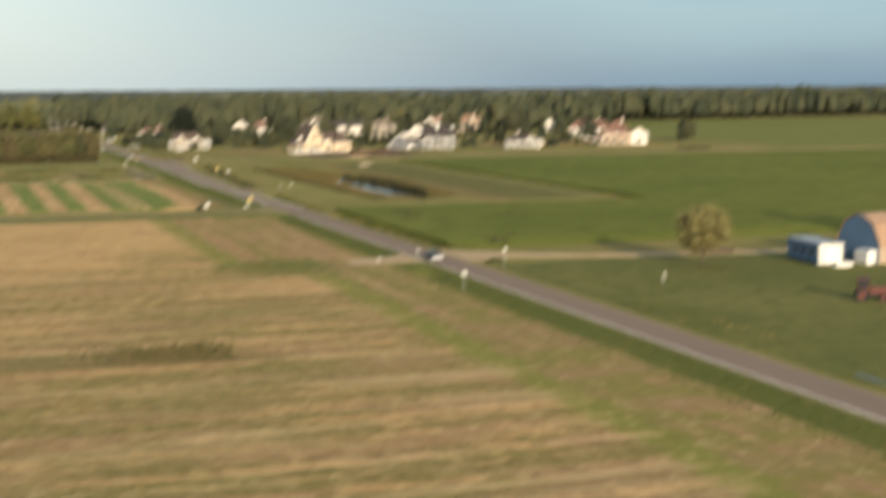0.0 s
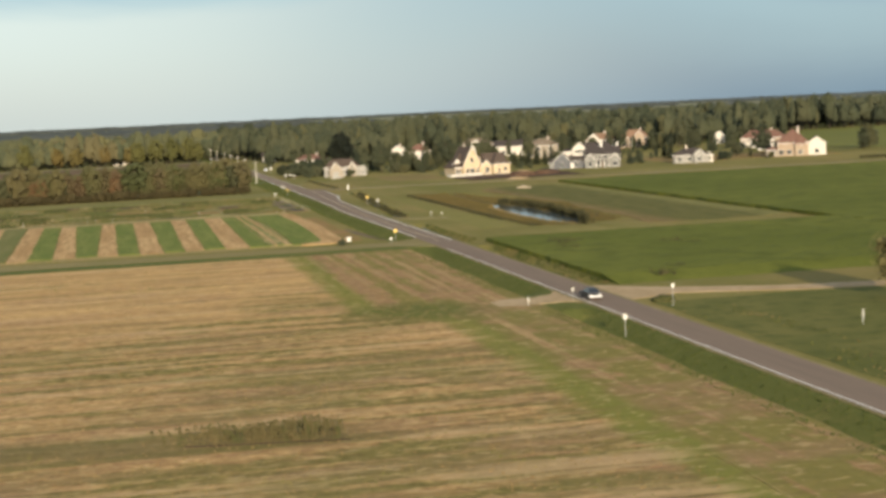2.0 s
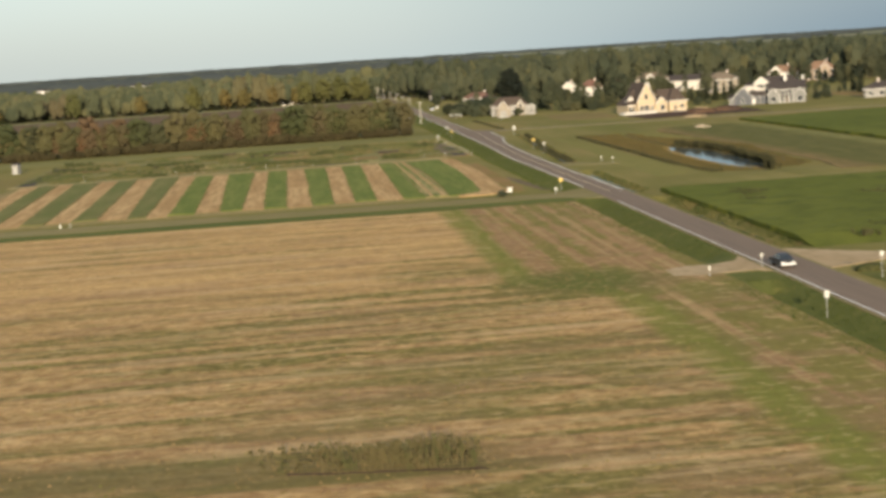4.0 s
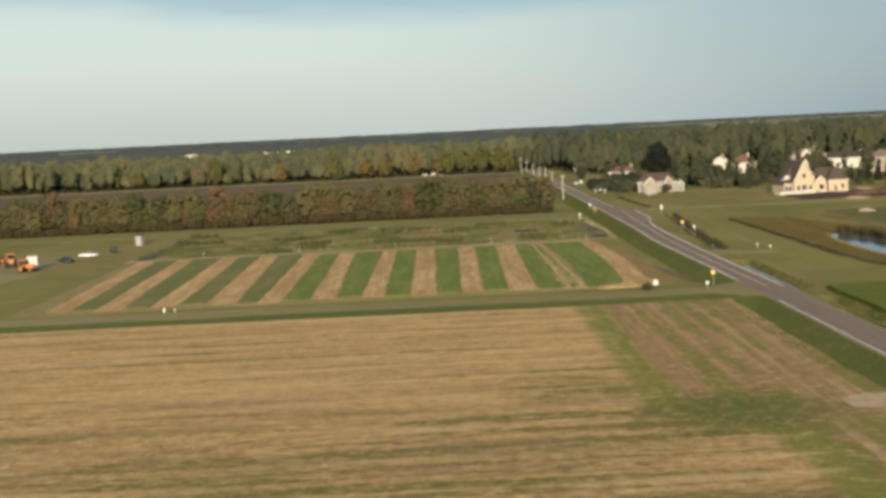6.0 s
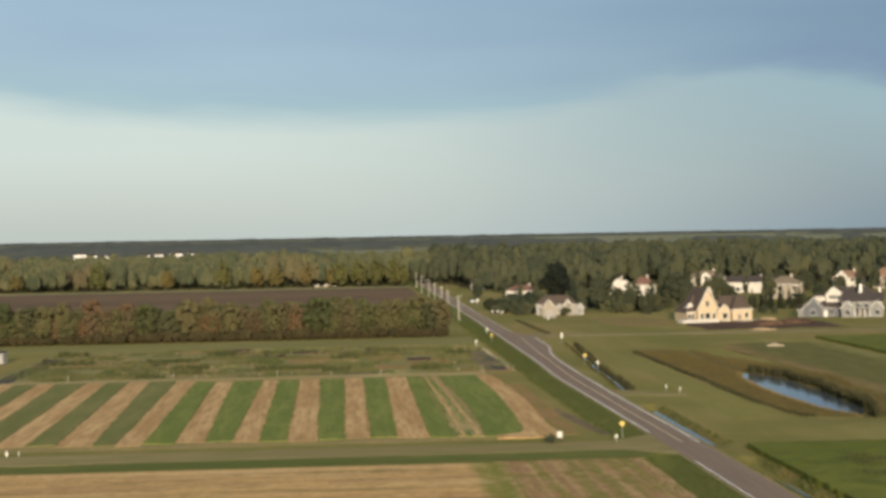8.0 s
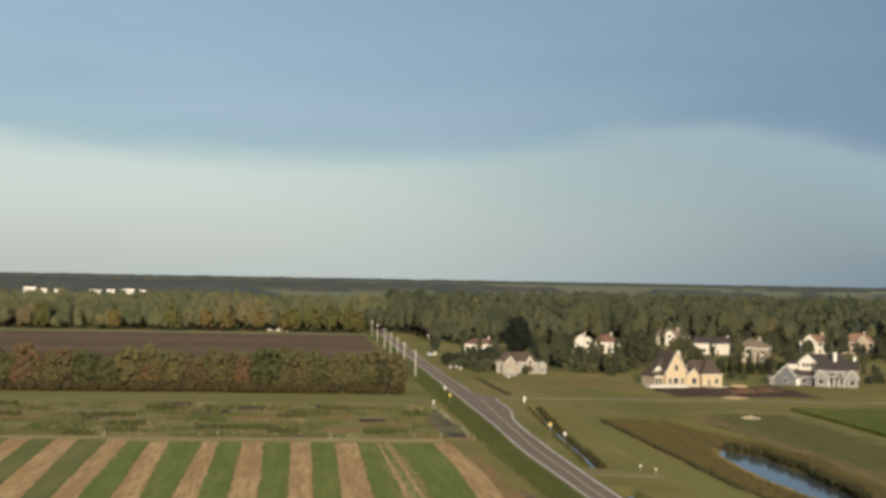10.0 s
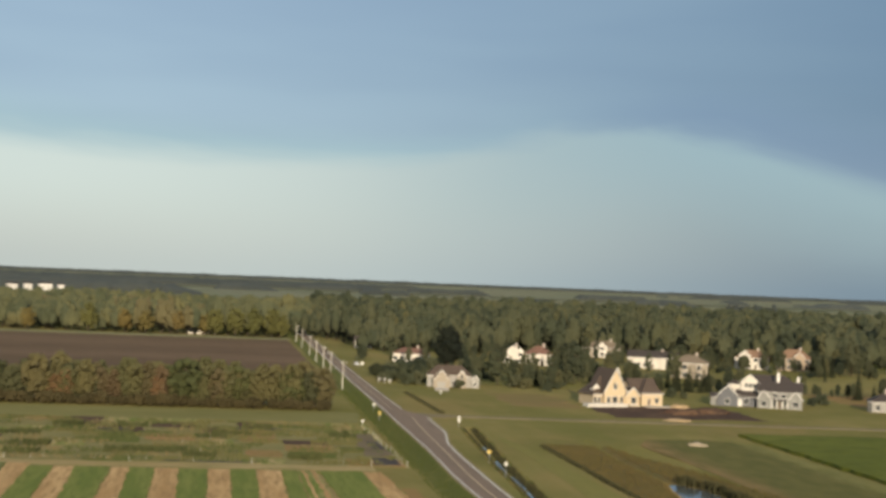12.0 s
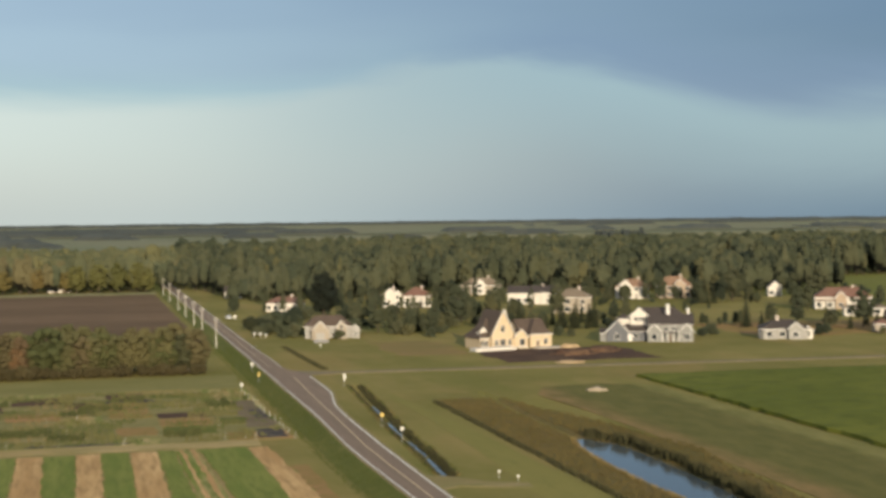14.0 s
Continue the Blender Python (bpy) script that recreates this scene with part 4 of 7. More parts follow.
# ---------------------------------------------------------------- trees
_t = (1 + 5 ** 0.5) / 2
ICO_V = np.array([(-1, _t, 0), (1, _t, 0), (-1, -_t, 0), (1, -_t, 0), (0, -1, _t), (0, 1, _t), (0, -1, -_t), (0, 1, -_t), (_t, 0, -1), (_t, 0, 1), (-_t, 0, -1), (-_t, 0, 1)]) / math.hypot(1, _t)
ICO_F = [(0, 11, 5), (0, 5, 1), (0, 1, 7), (0, 7, 10), (0, 10, 11), (1, 5, 9), (5, 11, 4), (11, 10, 2), (10, 7, 6), (7, 1, 8), (3, 9, 4), (3, 4, 2), (3, 2, 6), (3, 6, 8), (3, 8, 9), (4, 9, 5), (2, 4, 11), (6, 2, 10), (8, 6, 7), (9, 8, 1)]


def leaf_cards(centres, radii, count, size, rnd, squash=1.0, shell=0.62, core=0.72):
    """Loose leaf sprays round the dense heart of each clump of a crown."""
    v, f = [], []
    for c, r in zip(centres, radii):
        if core:
            k = len(v)
            v += [tuple(Vector(c) + Vector((p[0], p[1], p[2] * squash)) * r * core * rnd.uniform(0.75, 1.15)) for p in ICO_V]
            f += [tuple(i + k for i in q) for q in ICO_F]
        for _ in range(count):
            d = Vector((rnd.gauss(0, 1), rnd.gauss(0, 1), rnd.gauss(0, 1))).normalized()
            p = Vector(c) + Vector((d.x, d.y, d.z * squash)) * r * (shell + (1 - shell) * rnd.random())
            nrm = (d * 0.55 + Vector((rnd.gauss(0.0, .4), rnd.gauss(-0.15, .4), rnd.gauss(0.45, .4)))).normalized()
            a = nrm.orthogonal().normalized()
            a.rotate(Matrix.Rotation(rnd.uniform(0, 6.28), 3, nrm))
            b = nrm.cross(a)
            s = size * rnd.uniform(0.6, 1.3)
            k = len(v)
            v += [tuple(p + a * s), tuple(p + b * s * 0.8 - nrm * s * 0.25), tuple(p - a * s), tuple(p - b * s * 0.8 - nrm * s * 0.2)]
            f.append((k, k + 1, k + 2, k + 3))
    return v, f


def broadleaf(name, h, spread, seed, leaf_mat, label, category="tree", bare=0.22, cards=34, leaf=0.55, trunk_w=0.28, clumps=13, low=0.0, core=0.72):
    """A broadleaf tree: tapered trunk with limbs, a crown of leaf clumps."""
    rnd = random.Random(seed)
    ob = thing(name, Matrix(), label, category)
    limbs = []
    top = Vector((rnd.uniform(-.4, .4), rnd.uniform(-.4, .4), h * 0.72))
    limbs.append(tube((0, 0, -0.15), (top.x * .4, top.y * .4, h * 0.38), trunk_w, trunk_w * 0.7, 7))
    limbs.append(tube((top.x * .4, top.y * .4, h * 0.38), top, trunk_w * 0.7, trunk_w * 0.2, 6))
    cs, rs = [], []
    foot = bare + low
    mid, half = h * (0.93 + foot) / 2, h * (0.93 - foot) / 2
    for i in range(clumps):
        a = i * 2.4 + rnd.uniform(-.5, .5)
        ct = 1 - 1.8 * (i + rnd.uniform(0.1, 0.9)) / clumps
        rad = spread * 0.72 * math.sqrt(1 - ct * ct) * rnd.uniform(0.65, 1.1)
        cs.append((math.cos(a) * rad, math.sin(a) * rad, mid + half * 0.84 * ct * rnd.uniform(0.85, 1.1)))
        rs.append(spread * rnd.uniform(0.22, 0.40))
        if i % 3 == 0:
            u = (cs[-1][2] - h * foot) / h
            limbs.append(tube((top.x * .4 * u, top.y * .4 * u, h * (0.15 + 0.4 * u)), cs[-1], trunk_w * 0.35, 0.03, 5))
    cs.append((0, 0, mid))
    rs.append(min(spread, half) * 0.95)
    cs.append((0, 0, mid - half * 0.35))
    rs.append(min(spread, half) * 0.85)
    part("trunk", join(*limbs), M_BARK, ob)
    part("crown", leaf_cards(cs, rs, cards, leaf, rnd, 0.85, 0.62, core), leaf_mat, ob)
    return ob


def conifer(name, h, r, seed, label, slim=1.0):
    """A spruce: straight trunk and drooping tiers of needle sprays."""
    rnd = random.Random(seed)
    ob = thing(name, Matrix(), label, "tree")
    part("trunk", tube((0, 0, -0.15), (0, 0, h * 0.95), 0.16 + r * 0.03, 0.03, 7), M_BARK, ob)
    v, f = [], []
    tiers = int(h / 0.55)
    for i in range(tiers):
        u = i / tiers
        z = h * (0.05 + 0.95 * u)
        rr = r * (1 - u) ** 0.75 * rnd.uniform(0.85, 1.12) + 0.12
        n = max(5, int(15 * (1 - u) + 4))
        for j in range(n):
            a = 6.283 * j / n + rnd.uniform(-.3, .3)
            q = rr * rnd.uniform(0.75, 1.1)
            d = Vector((math.cos(a), math.sin(a), 0))
            s = Vector((-d.y, d.x, 0)) * (0.35 + 0.25 * rr)
            k = len(v)
            tip = d * q + Vector((0, 0, z - 0.35 * q * 0.5))
            mid = d * q * 0.45 + Vector((0, 0, z + 0.1))
            v += [tuple(Vector((0, 0, z + 0.3))), tuple(mid + s), tuple(tip), tuple(mid - s)]
            f.append((k, k + 1, k + 2, k + 3))
    part("needles", (v, f), M_CONIFER, ob)
    return ob


def plant(proto, spots, seed, group, lo=0.85, hi=1.2, tall=0.12):
    """Copies of a few trees on spots, each turned and scaled its own way."""
    rnd = random.Random(seed)
    for i, (x, y) in enumerate(spots):
        p = proto[rnd.randrange(len(proto))]
        s = rnd.uniform(lo, hi)
        c = copy_thing(p, pose(x, y, ground_z(x, y), 0, 0, rnd.uniform(0, 360)))
        c.scale = (s, s, s * rnd.uniform(1 - tall, 1 + tall))
        tagged(c, group=group)


def remove_proto(protos, spot_list):
    for p, (x, y) in zip(protos, spot_list):
        p.matrix_basis = pose(x, y, ground_z(x, y))


# windbreak along the near edge of the ploughed field
belt = [broadleaf("belt_tree", h, s, 100 + i, M_LEAF_BELT, lab, "tree", 0.02, 40, 0.22, 0.2, 38, 0.0, 0.70)
        for i, (h, s, lab) in enumerate(((12.6, 4.4, "dense green field-edge tree"), (11.2, 3.8, "bushy field-edge tree turning brown"), (13.4, 3.8, "tall field-edge tree with thin top"),
                                         (10.4, 4.2, "low spreading field-edge tree"), (12.2, 3.2, "narrow field-edge tree turning orange")))]
rb = random.Random(5)
spots = []
for row, y0 in enumerate((562.0, 567.0, 573.5)):
    x = -21.8 - row
    while x > -330:
        spots.append((x + rb.uniform(-.8, .8), y0 + rb.uniform(-1.4, 1.4)))
        x -= rb.uniform(2.4, 3.8) if row < 1 else rb.uniform(3.0, 4.6)
remove_proto(belt, spots[:5])
dome_leaf = leafage("dark_belt_leaves", [(0.0, (0.098, 0.110, 0.044)), (1.0, (0.128, 0.132, 0.050))], by_object=True)
dome = broadleaf("belt_tree", 13.6, 5.8, 140, dome_leaf, "large dark green domed tree of the windbreak", "tree", 0.02, 44, 0.26, 0.3, 44, 0.0, 0.7)
dome.matrix_basis = pose(-58.5, 562.5, 0)
for x, k in ((-45.5, 0.86), (-30.0, 0.8), (-110, 0.92), (-152, 1.0), (-205, 0.9)):
    c = copy_thing(dome, pose(x, 562.5, 0, 0, 0, x * 23))
    c.scale = (k, k, k)
    tagged(c, group="trees of the windbreak")
rust_leaf = leafage("rust_leaves", [(0.0, (0.230, 0.130, 0.066)), (1.0, (0.262, 0.165, 0.080))], by_object=True)
rusty = broadleaf("belt_tree", 9.6, 2.2, 141, rust_leaf, "slim rust-brown tree of the windbreak", "tree", 0.02, 34, 0.24, 0.14, 20, 0.0, 0.62)
rusty.matrix_basis = pose(-65.5, 559.6, 0)
for x, k in ((-89, 1.12), (-92, 0.95), (-128, 0.9), (-171, 1.05), (-218, 1.0)):
    c = copy_thing(rusty, pose(x, 559.8, 0, 0, 0, x * 29))
    c.scale = (k, k, k)
    tagged(c, group="trees of the windbreak")
plant(belt, spots[5:], 6, "trees of the windbreak", 0.80, 1.08, 0.10)
# dry brown undergrowth; its leaves are darkened for the shade along the belt's foot
under = broadleaf("belt_bush", 3.0, 2.0, 130, leafage("shaded_thicket_leaves", [(0.0, (0.098, 0.082, 0.038)), (1.0, (0.128, 0.104, 0.048))], by_object=True), "low brown thicket at the foot of the windbreak, darkened for shade", "bush", 0.0, 30, 0.24, 0.08, 14, 0.0, 0.8)
under.matrix_basis = pose(-20.8, 558.5, 0)
plant([under], [(-22.5 - 2.6 * i + rb.uniform(-.6, .6), 558.0 + rb.uniform(-1, 1)) for i in range(70)], 61, "thicket of the windbreak", 0.8, 1.3)

# bright and turning trees along the edge of the west woods
gold = leafage("gold_leaves", [(0.0, (0.250, 0.190, 0.066)), (0.5, (0.215, 0.185, 0.066)), (1.0, (0.260, 0.165, 0.066))], by_object=True)
lime = leafage("light_leaves", [(0.0, (0.165, 0.170, 0.060)), (1.0, (0.205, 0.195, 0.066))], by_object=True)
edge_tree = [broadleaf("edge_tree", 13, 5.2, 350, gold, "golden tree at the wood edge", "tree", 0.05, 30, 0.5, 0.25, 18, 0.0, 0.6), broadleaf("edge_tree", 17, 6.4, 351, lime, "tall light green tree at the wood edge", "tree", 0.05, 32, 0.55, 0.3, 20, 0.0, 0.6)]
edge_tree[0].matrix_basis = pose(-88, 985, 0)
edge_tree[1].matrix_basis = pose(-40, 984, 0)
for i, x, y in ((0, -99, 988), (1, -30, 985), (1, -20, 988), (1, -51, 989), (1, -118, 986), (0, -150, 986), (1, -190, 987), (0, -236, 987), (1, -16, 983), (0, -71, 990), (0, -56, 993)):
    copy_thing(edge_tree[i], pose(x, y, 0, 0, 0, x * 31)).scale = (0.9, 0.9, 0.75 + 0.3 * abs(math.sin(x)))

# trees and shrubs of the gardens between the houses
HOMES = [(72, 606, 19), (118, 612, 20), (162, 606, 12), (28, 658, 14), (33, 800, 19), (43.5, 766, 9), (84, 808, 14), (140, 893, 14), (140, 806, 18), (139, 748, 11), (195, 828, 12), (214, 826, 12), (261, 818, 11), (221, 612, 18), (246, 728, 15), (234, 684, 12), (22, 908, 8)]


def free_spot(x, y):
    # open lawn with a bare plot east of the grey house
    if 142 < x < 226 and 622 < y < 768:
        return False
    if any((x - a) ** 2 + (y - b) ** 2 < r * r for a, b, r in HOMES):
        return False
    # keep the lawns in front of the houses open
    return not any(abs((x + 50) / (y - 171) - (a + 50) / (b - 171)) < r * 0.72 / (b - 171) and b - 95 < y < b for a, b, r in HOMES)


garden = [broadleaf("garden_tree", h, s, 200 + i, M_LEAF, lab, "tree", 0.04, 32, 0.42, 0.2, 18, 0.0, 0.64)
          for i, (h, s, lab) in enumerate(((9.0, 3.2, "rounded green garden tree"), (12.0, 3.6, "tall green garden tree"), (6.5, 2.6, "small bushy garden tree"), (15.0, 4.4, "large mature green tree")))]
gs = [(57, 668), (63, 692), (70, 690), (80, 694), (13, 735), (74, 683), (48, 720),
      (56, 760), (64, 770), (70, 740), (100, 760), (96, 735), (104, 700), (88, 712), (120, 700), (125, 690), (152, 700), (150, 742), (160, 752), (166, 730), (172, 765), (178, 790), (184, 815),
      (205, 810), (222, 806), (228, 790), (240, 780)]
gs += [(186, 700), (194, 705), (200, 690), (208, 700), (176, 690), (180, 672), (146, 655), (153, 650), (160, 660), (232, 700), (240, 705), (222, 745), (262, 735), (268, 750),
      (20, 730), (28, 745), (15, 760), (12, 800), (18, 830), (44, 800), (52, 815), (60, 830), (108, 830), (116, 850), (156, 850), (164, 870), (172, 860), (196, 860), (246, 850), (252, 835), (274, 800),
      (196, 640), (200, 646), (206, 636), (255, 640), (262, 648), (268, 655), (47, 672), (190, 652), (184, 660)]
gs = gs[:4] + [p for p in gs[4:] if free_spot(*p) or (p[1] < 664 and not 142 < p[0] < 182)]
gs += [(201, 806), (223, 809), (187, 813), (152, 789), (121, 786), (66, 784), (100, 790), (214, 796), (58, 700), (98, 716), (110, 726), (128, 728), (150, 786)]
remove_proto(garden, gs[:4])
plant(garden, gs[4:], 7, "garden trees", 0.7, 1.15)
spruce = [conifer("spruce", 7.0, 1.9, 301, "dark green garden spruce"), conifer("spruce", 9.5, 2.4, 302, "tall dark green garden spruce")]
cs_ = [(111, 668), (114.5, 666), (103, 690), (106, 672), (118, 664), (122, 668), (126, 662), (99, 682), (108, 664), (112, 684), (117, 676), (66, 668), (69, 672), (61, 672), (92, 664), (170, 650), (178, 655), (229, 633), (232, 640), (214.5, 642), (217.5, 640), (212, 645), (214, 778), (211, 781), (118, 692), (121.5, 693), (125, 691), (128.5, 693), (198, 630), (206, 622), (209, 625)]
remove_proto(spruce, cs_[:2])
plant(spruce, cs_[2:], 8, "garden spruces", 0.65, 1.15)
big = broadleaf("dark_tree", 18.0, 6.4, 310, leafage("dark_leaves", [(0.0, (0.022, 0.028, 0.020)), (1.0, (0.03, 0.036, 0.024))]), "large dark rounded tree behind the houses", "tree", 0.0, 70, 0.7, 0.4, 18)
big.matrix_basis = pose(43.5, 765, 0)
hedge = broadleaf("dark_bush", 5.0, 3.3, 311, M_CONIFER, "dark dense roadside bush", "bush", 0.02, 60, 0.45, 0.15, 12)
hedge.matrix_basis = pose(9.5, 690, 0)
for x, y in ((7.8, 702), (11.0, 682)):
    copy_thing(hedge, pose(x, y, 0, 0, 0, x * 40))
willow = broadleaf("thin_tree", 9.8, 5.0, 312, M_WILLOW, "airy spreading tree with yellowing leaves in the pasture", "tree", 0.16, 110, 0.12, 0.15, 60, 0.0, 0.46)
willow.matrix_basis = pose(31.6, 198.6, 0)


def woods(name, spots, seed, mat, label, h=(15, 23), r=(3.6, 5.6), clumps=6, cards=15, leaf=1.25, trunks=True, wild=0.5, base=0.12, flat=1.15):
    """A stand of many trees: trunks, and crowns of leaf clumps."""
    rnd = np.random.default_rng(seed)
    P = np.array(spots)
    n = len(P)
    Q = rnd.beta(1.6, 2.2, n)
    R = r[0] + (r[1] - r[0]) * np.clip(0.75 * Q + 0.35 * rnd.random(n), 0, 1)
    H = (h[0] + (h[1] - h[0]) * Q) * np.array([1 + wild * (noise.noise((x * 0.011, y * 0.011, seed)) + 0.6 * noise.noise((x * 0.04, y * 0.04, seed))) for x, y in spots])
    Z = np.array([ground_z(x, y) for x, y in spots])
    # some trees are slim and upright
    slim = rnd.random(n) < 0.34
    R = np.where(slim, R * 0.62, R)
    H = np.where(slim, H * rnd.uniform(0.95, 1.22, n), H)
    m = clumps * cards
    tree = np.repeat(np.arange(n), m)
    ck = np.tile(np.repeat(np.arange(clumps), cards), n)
    # clump centres, round the outside of a domed crown
    ang = rnd.uniform(0, 6.283, (n, 1)) + 2.4 * np.arange(clumps) + rnd.uniform(-.5, .5, (n, clumps))
    ct = 1 - 1.6 * (np.arange(clumps) + rnd.uniform(0.1, 0.9, (n, clumps))) / clumps
    rad = R[:, None] * 0.72 * np.sqrt(1 - ct ** 2) * rnd.uniform(0.7, 1.15, (n, clumps))
    mid, half = H * (0.93 + base) / 2, H * (0.93 - base) / 2
    C = np.stack([P[:, :1] + np.cos(ang) * rad, P[:, 1:2] + np.sin(ang) * rad, Z[:, None] + mid[:, None] + half[:, None] * 0.82 * ct * rnd.uniform(0.85, 1.1, (n, clumps))], -1)
    d = rnd.normal(size=(n * m, 3))
    d /= np.linalg.norm(d, axis=1)[:, None]
    big = rnd.uniform(0.72, 1.25, (n, clumps))
    cr = (R * 0.36)[tree] * big[tree, ck]
    stretch = np.stack([np.ones(n * m), np.ones(n * m), np.full(n * m, flat)], -1)
    p = C[tree, ck] + d * stretch * (cr * rnd.uniform(0.68, 1.0, n * m))[:, None]
    nr = d * 0.6 + rnd.normal(size=(n * m, 3)) * 0.4 + np.array([0.0, -0.15, 0.5])
    nr /= np.linalg.norm(nr, axis=1)[:, None]
    t = rnd.normal(size=(n * m, 3))
    a = np.cross(nr, t)
    a /= np.linalg.norm(a, axis=1)[:, None]
    b = np.cross(nr, a)
    s = (leaf * rnd.uniform(0.6, 1.3, n * m))[:, None]
    V = np.stack([p + a * s, p + b * s * 0.8 - nr * s * 0.25, p - a * s, p - b * s * 0.8 - nr * s * 0.2], 1).reshape(-1, 3)
    # dense heart of each clump
    nc = n * clumps
    hearts = C.reshape(nc, 1, 3) + ICO_V[None] * np.array([1, 1, flat]) * (np.repeat(R, clumps) * big.reshape(-1) * 0.36 * 0.74)[:, None, None] * rnd.uniform(0.75, 1.15, (nc, 12, 1))
    body = np.stack([P[:, 0], P[:, 1], Z + mid], -1)[:, None] + ICO_V[None] * np.stack([R * 0.88, R * 0.88, half * 0.92], -1)[:, None] * rnd.uniform(0.85, 1.15, (n, 12, 1))
    hearts = np.concatenate([hearts, body])
    nc += n
    nq = n * m
    V = np.concatenate([V, hearts.reshape(-1, 3)])
    tri = (np.array(ICO_F)[None] + (4 * nq + 12 * np.arange(nc))[:, None, None]).reshape(-1)
    me = bpy.data.meshes.new(name)
    me.vertices.add(len(V))
    me.vertices.foreach_set("co", V.astype(np.float32).ravel())
    me.loops.add(4 * nq + len(tri))
    me.loops.foreach_set("vertex_index", np.concatenate([np.arange(4 * nq), tri]).astype(np.int32))
    me.polygons.add(nq + 20 * nc)
    me.polygons.foreach_set("loop_start", np.concatenate([np.arange(0, 4 * nq, 4), 4 * nq + np.arange(0, len(tri), 3)]).astype(np.int32))
    me.update(calc_edges=True)
    me.polygons.foreach_set("use_smooth", np.concatenate([np.zeros(nq, bool), np.ones(20 * nc, bool)]))
    me.materials.append(mat)
    ob = tagged(new(name, me), label, "woods", "", "stuff")
    if trunks:
        pieces = [tube((x, y, -.1), (x, y, hh * 0.6), 0.22, 0.1, 5) for (x, y), hh in zip(spots, H)]
        part("trunks", join(*pieces), M_BARK, ob)
    return ob


def scatter(poly, gap, seed, keep=None):
    """Uneven spots at about that spacing inside a polygon."""
    rnd = random.Random(seed)
    xs, ys = [p[0] for p in poly], [p[1] for p in poly]
    out = []
    y = min(ys)
    while y < max(ys):
        x = min(xs) + rnd.uniform(0, gap)
        while x < max(xs):
            q = (x + rnd.uniform(-.55, .55) * gap, y + rnd.uniform(-.55, .55) * gap)
            inside = False
            for (ax, ay), (bx, by) in zip(poly, poly[1:] + poly[:1]):
                if (ay > q[1]) != (by > q[1]) and q[0] < (bx - ax) * (q[1] - ay) / (by - ay) + ax:
                    inside = not inside
            if inside and (keep is None or keep(*q)):
                out.append(q)
            x += gap
        y += gap
    return out


# slim upright trees round the houses
column = [broadleaf("upright_tree", h, s_, 360 + i, M_LEAF, lab, "tree", 0.04, 34, 0.34, 0.14, 16, 0.0, 0.66)
          for i, (h, s_, lab) in enumerate(((9.5, 1.7, "slim upright green garden tree"), (12.5, 2.1, "tall slim green poplar tree"), (5.2, 1.2, "small upright shrub tree")))]
col = [(54.5, 669), (64, 662), (156.5, 665),
       (60, 660), (66.5, 664), (52, 676), (57.5, 690), (71, 700), (78, 712), (84, 704), (92, 700), (44, 700), (40, 712), (36, 708), (50, 735), (58, 742), (67, 752), (90, 770), (108, 742), (122, 744), (128, 735), (158, 735)]
col += [(198, 816), (209, 812), (213.5, 814), (222, 815), (186, 816), (191, 800), (176, 800), (170, 812), (164, 806), (205, 798), (231, 812), (238, 820), (244, 806), (250, 822), (228, 800), (245, 838), (236, 842), (254, 856), (228, 852), (218, 852), (176, 838), (182, 846),
       (72, 790), (79, 786), (90, 784), (96, 794), (60, 800), (48, 790), (22, 780), (28, 770), (36, 778), (112, 806), (120, 822), (106, 838), (124, 866), (150, 872), (162, 842)]
remove_proto(column, col[:3])
plant(column[:2], col[3:], 361, "slim upright trees", 0.6, 1.0, 0.15)
plant(column[2:], [(159.5, 663), (162, 665), (165, 661), (168, 663), (170.5, 660), (173, 662), (176, 668), (180, 728), (176, 730), (184, 733), (196, 742), (150, 700), (147, 668), (151, 661)], 362, "upright shrubs by the lawn", 0.6, 1.0, 0.2)

# infill of trees and shrubs between and behind the houses
infill = scatter([(14, 700), (60, 690), (100, 665), (150, 665), (190, 690), (255, 690), (275, 760), (285, 860), (180, 900), (100, 900), (60, 855), (14, 850)], 14.5, 450, free_spot)
plant(garden[:3], infill, 451, "garden trees", 0.45, 0.9)
bush = broadleaf("garden_bush", 2.6, 1.7, 340, M_LEAF, "low green garden bush", "bush", 0.02, 40, 0.28, 0.06, 9)
bushes = scatter([(30, 690), (100, 655), (190, 660), (260, 670), (270, 800), (180, 860), (60, 840), (20, 760)], 15, 452, free_spot)
bush.matrix_basis = pose(66, 663, 0)
for x, y, s_ in ((7.0, 672, 1.5), (10.0, 676, 1.9), (13.0, 702, 2.2), (16.5, 708, 2.6), (20.0, 712, 2.4), (23.5, 704, 2.0), (28, 735, 2.4), (33, 742, 2.2), (15, 688, 1.8), (52, 664, 1.9), (55, 660, 1.5), (60, 650, 1.4), (100, 640, 1.3), (103, 636, 1.0), (142, 622, 1.2), (147, 626, 1.5), (178, 612, 1.6), (183, 618, 1.3), (14.5, 663, 1.7), (17.5, 666, 2.0), (20.5, 674, 1.5), (30.5, 652, 1.3), (36.5, 664, 1.9), (38.5, 672, 2.2), (232, 712, 0.7), (250, 707, 0.9), (256, 712, 0.9), (211, 618, 0.9), (214.5, 612, 0.7), (198, 609, 1.0), (222, 617, 0.9), (262, 652, 1.8)):
    copy_thing(bush, pose(x, y, 0, 0, 0, x * 17)).scale = (s_, s_, s_)
plant([bush], bushes, 453, "garden bushes", 0.7, 1.4)

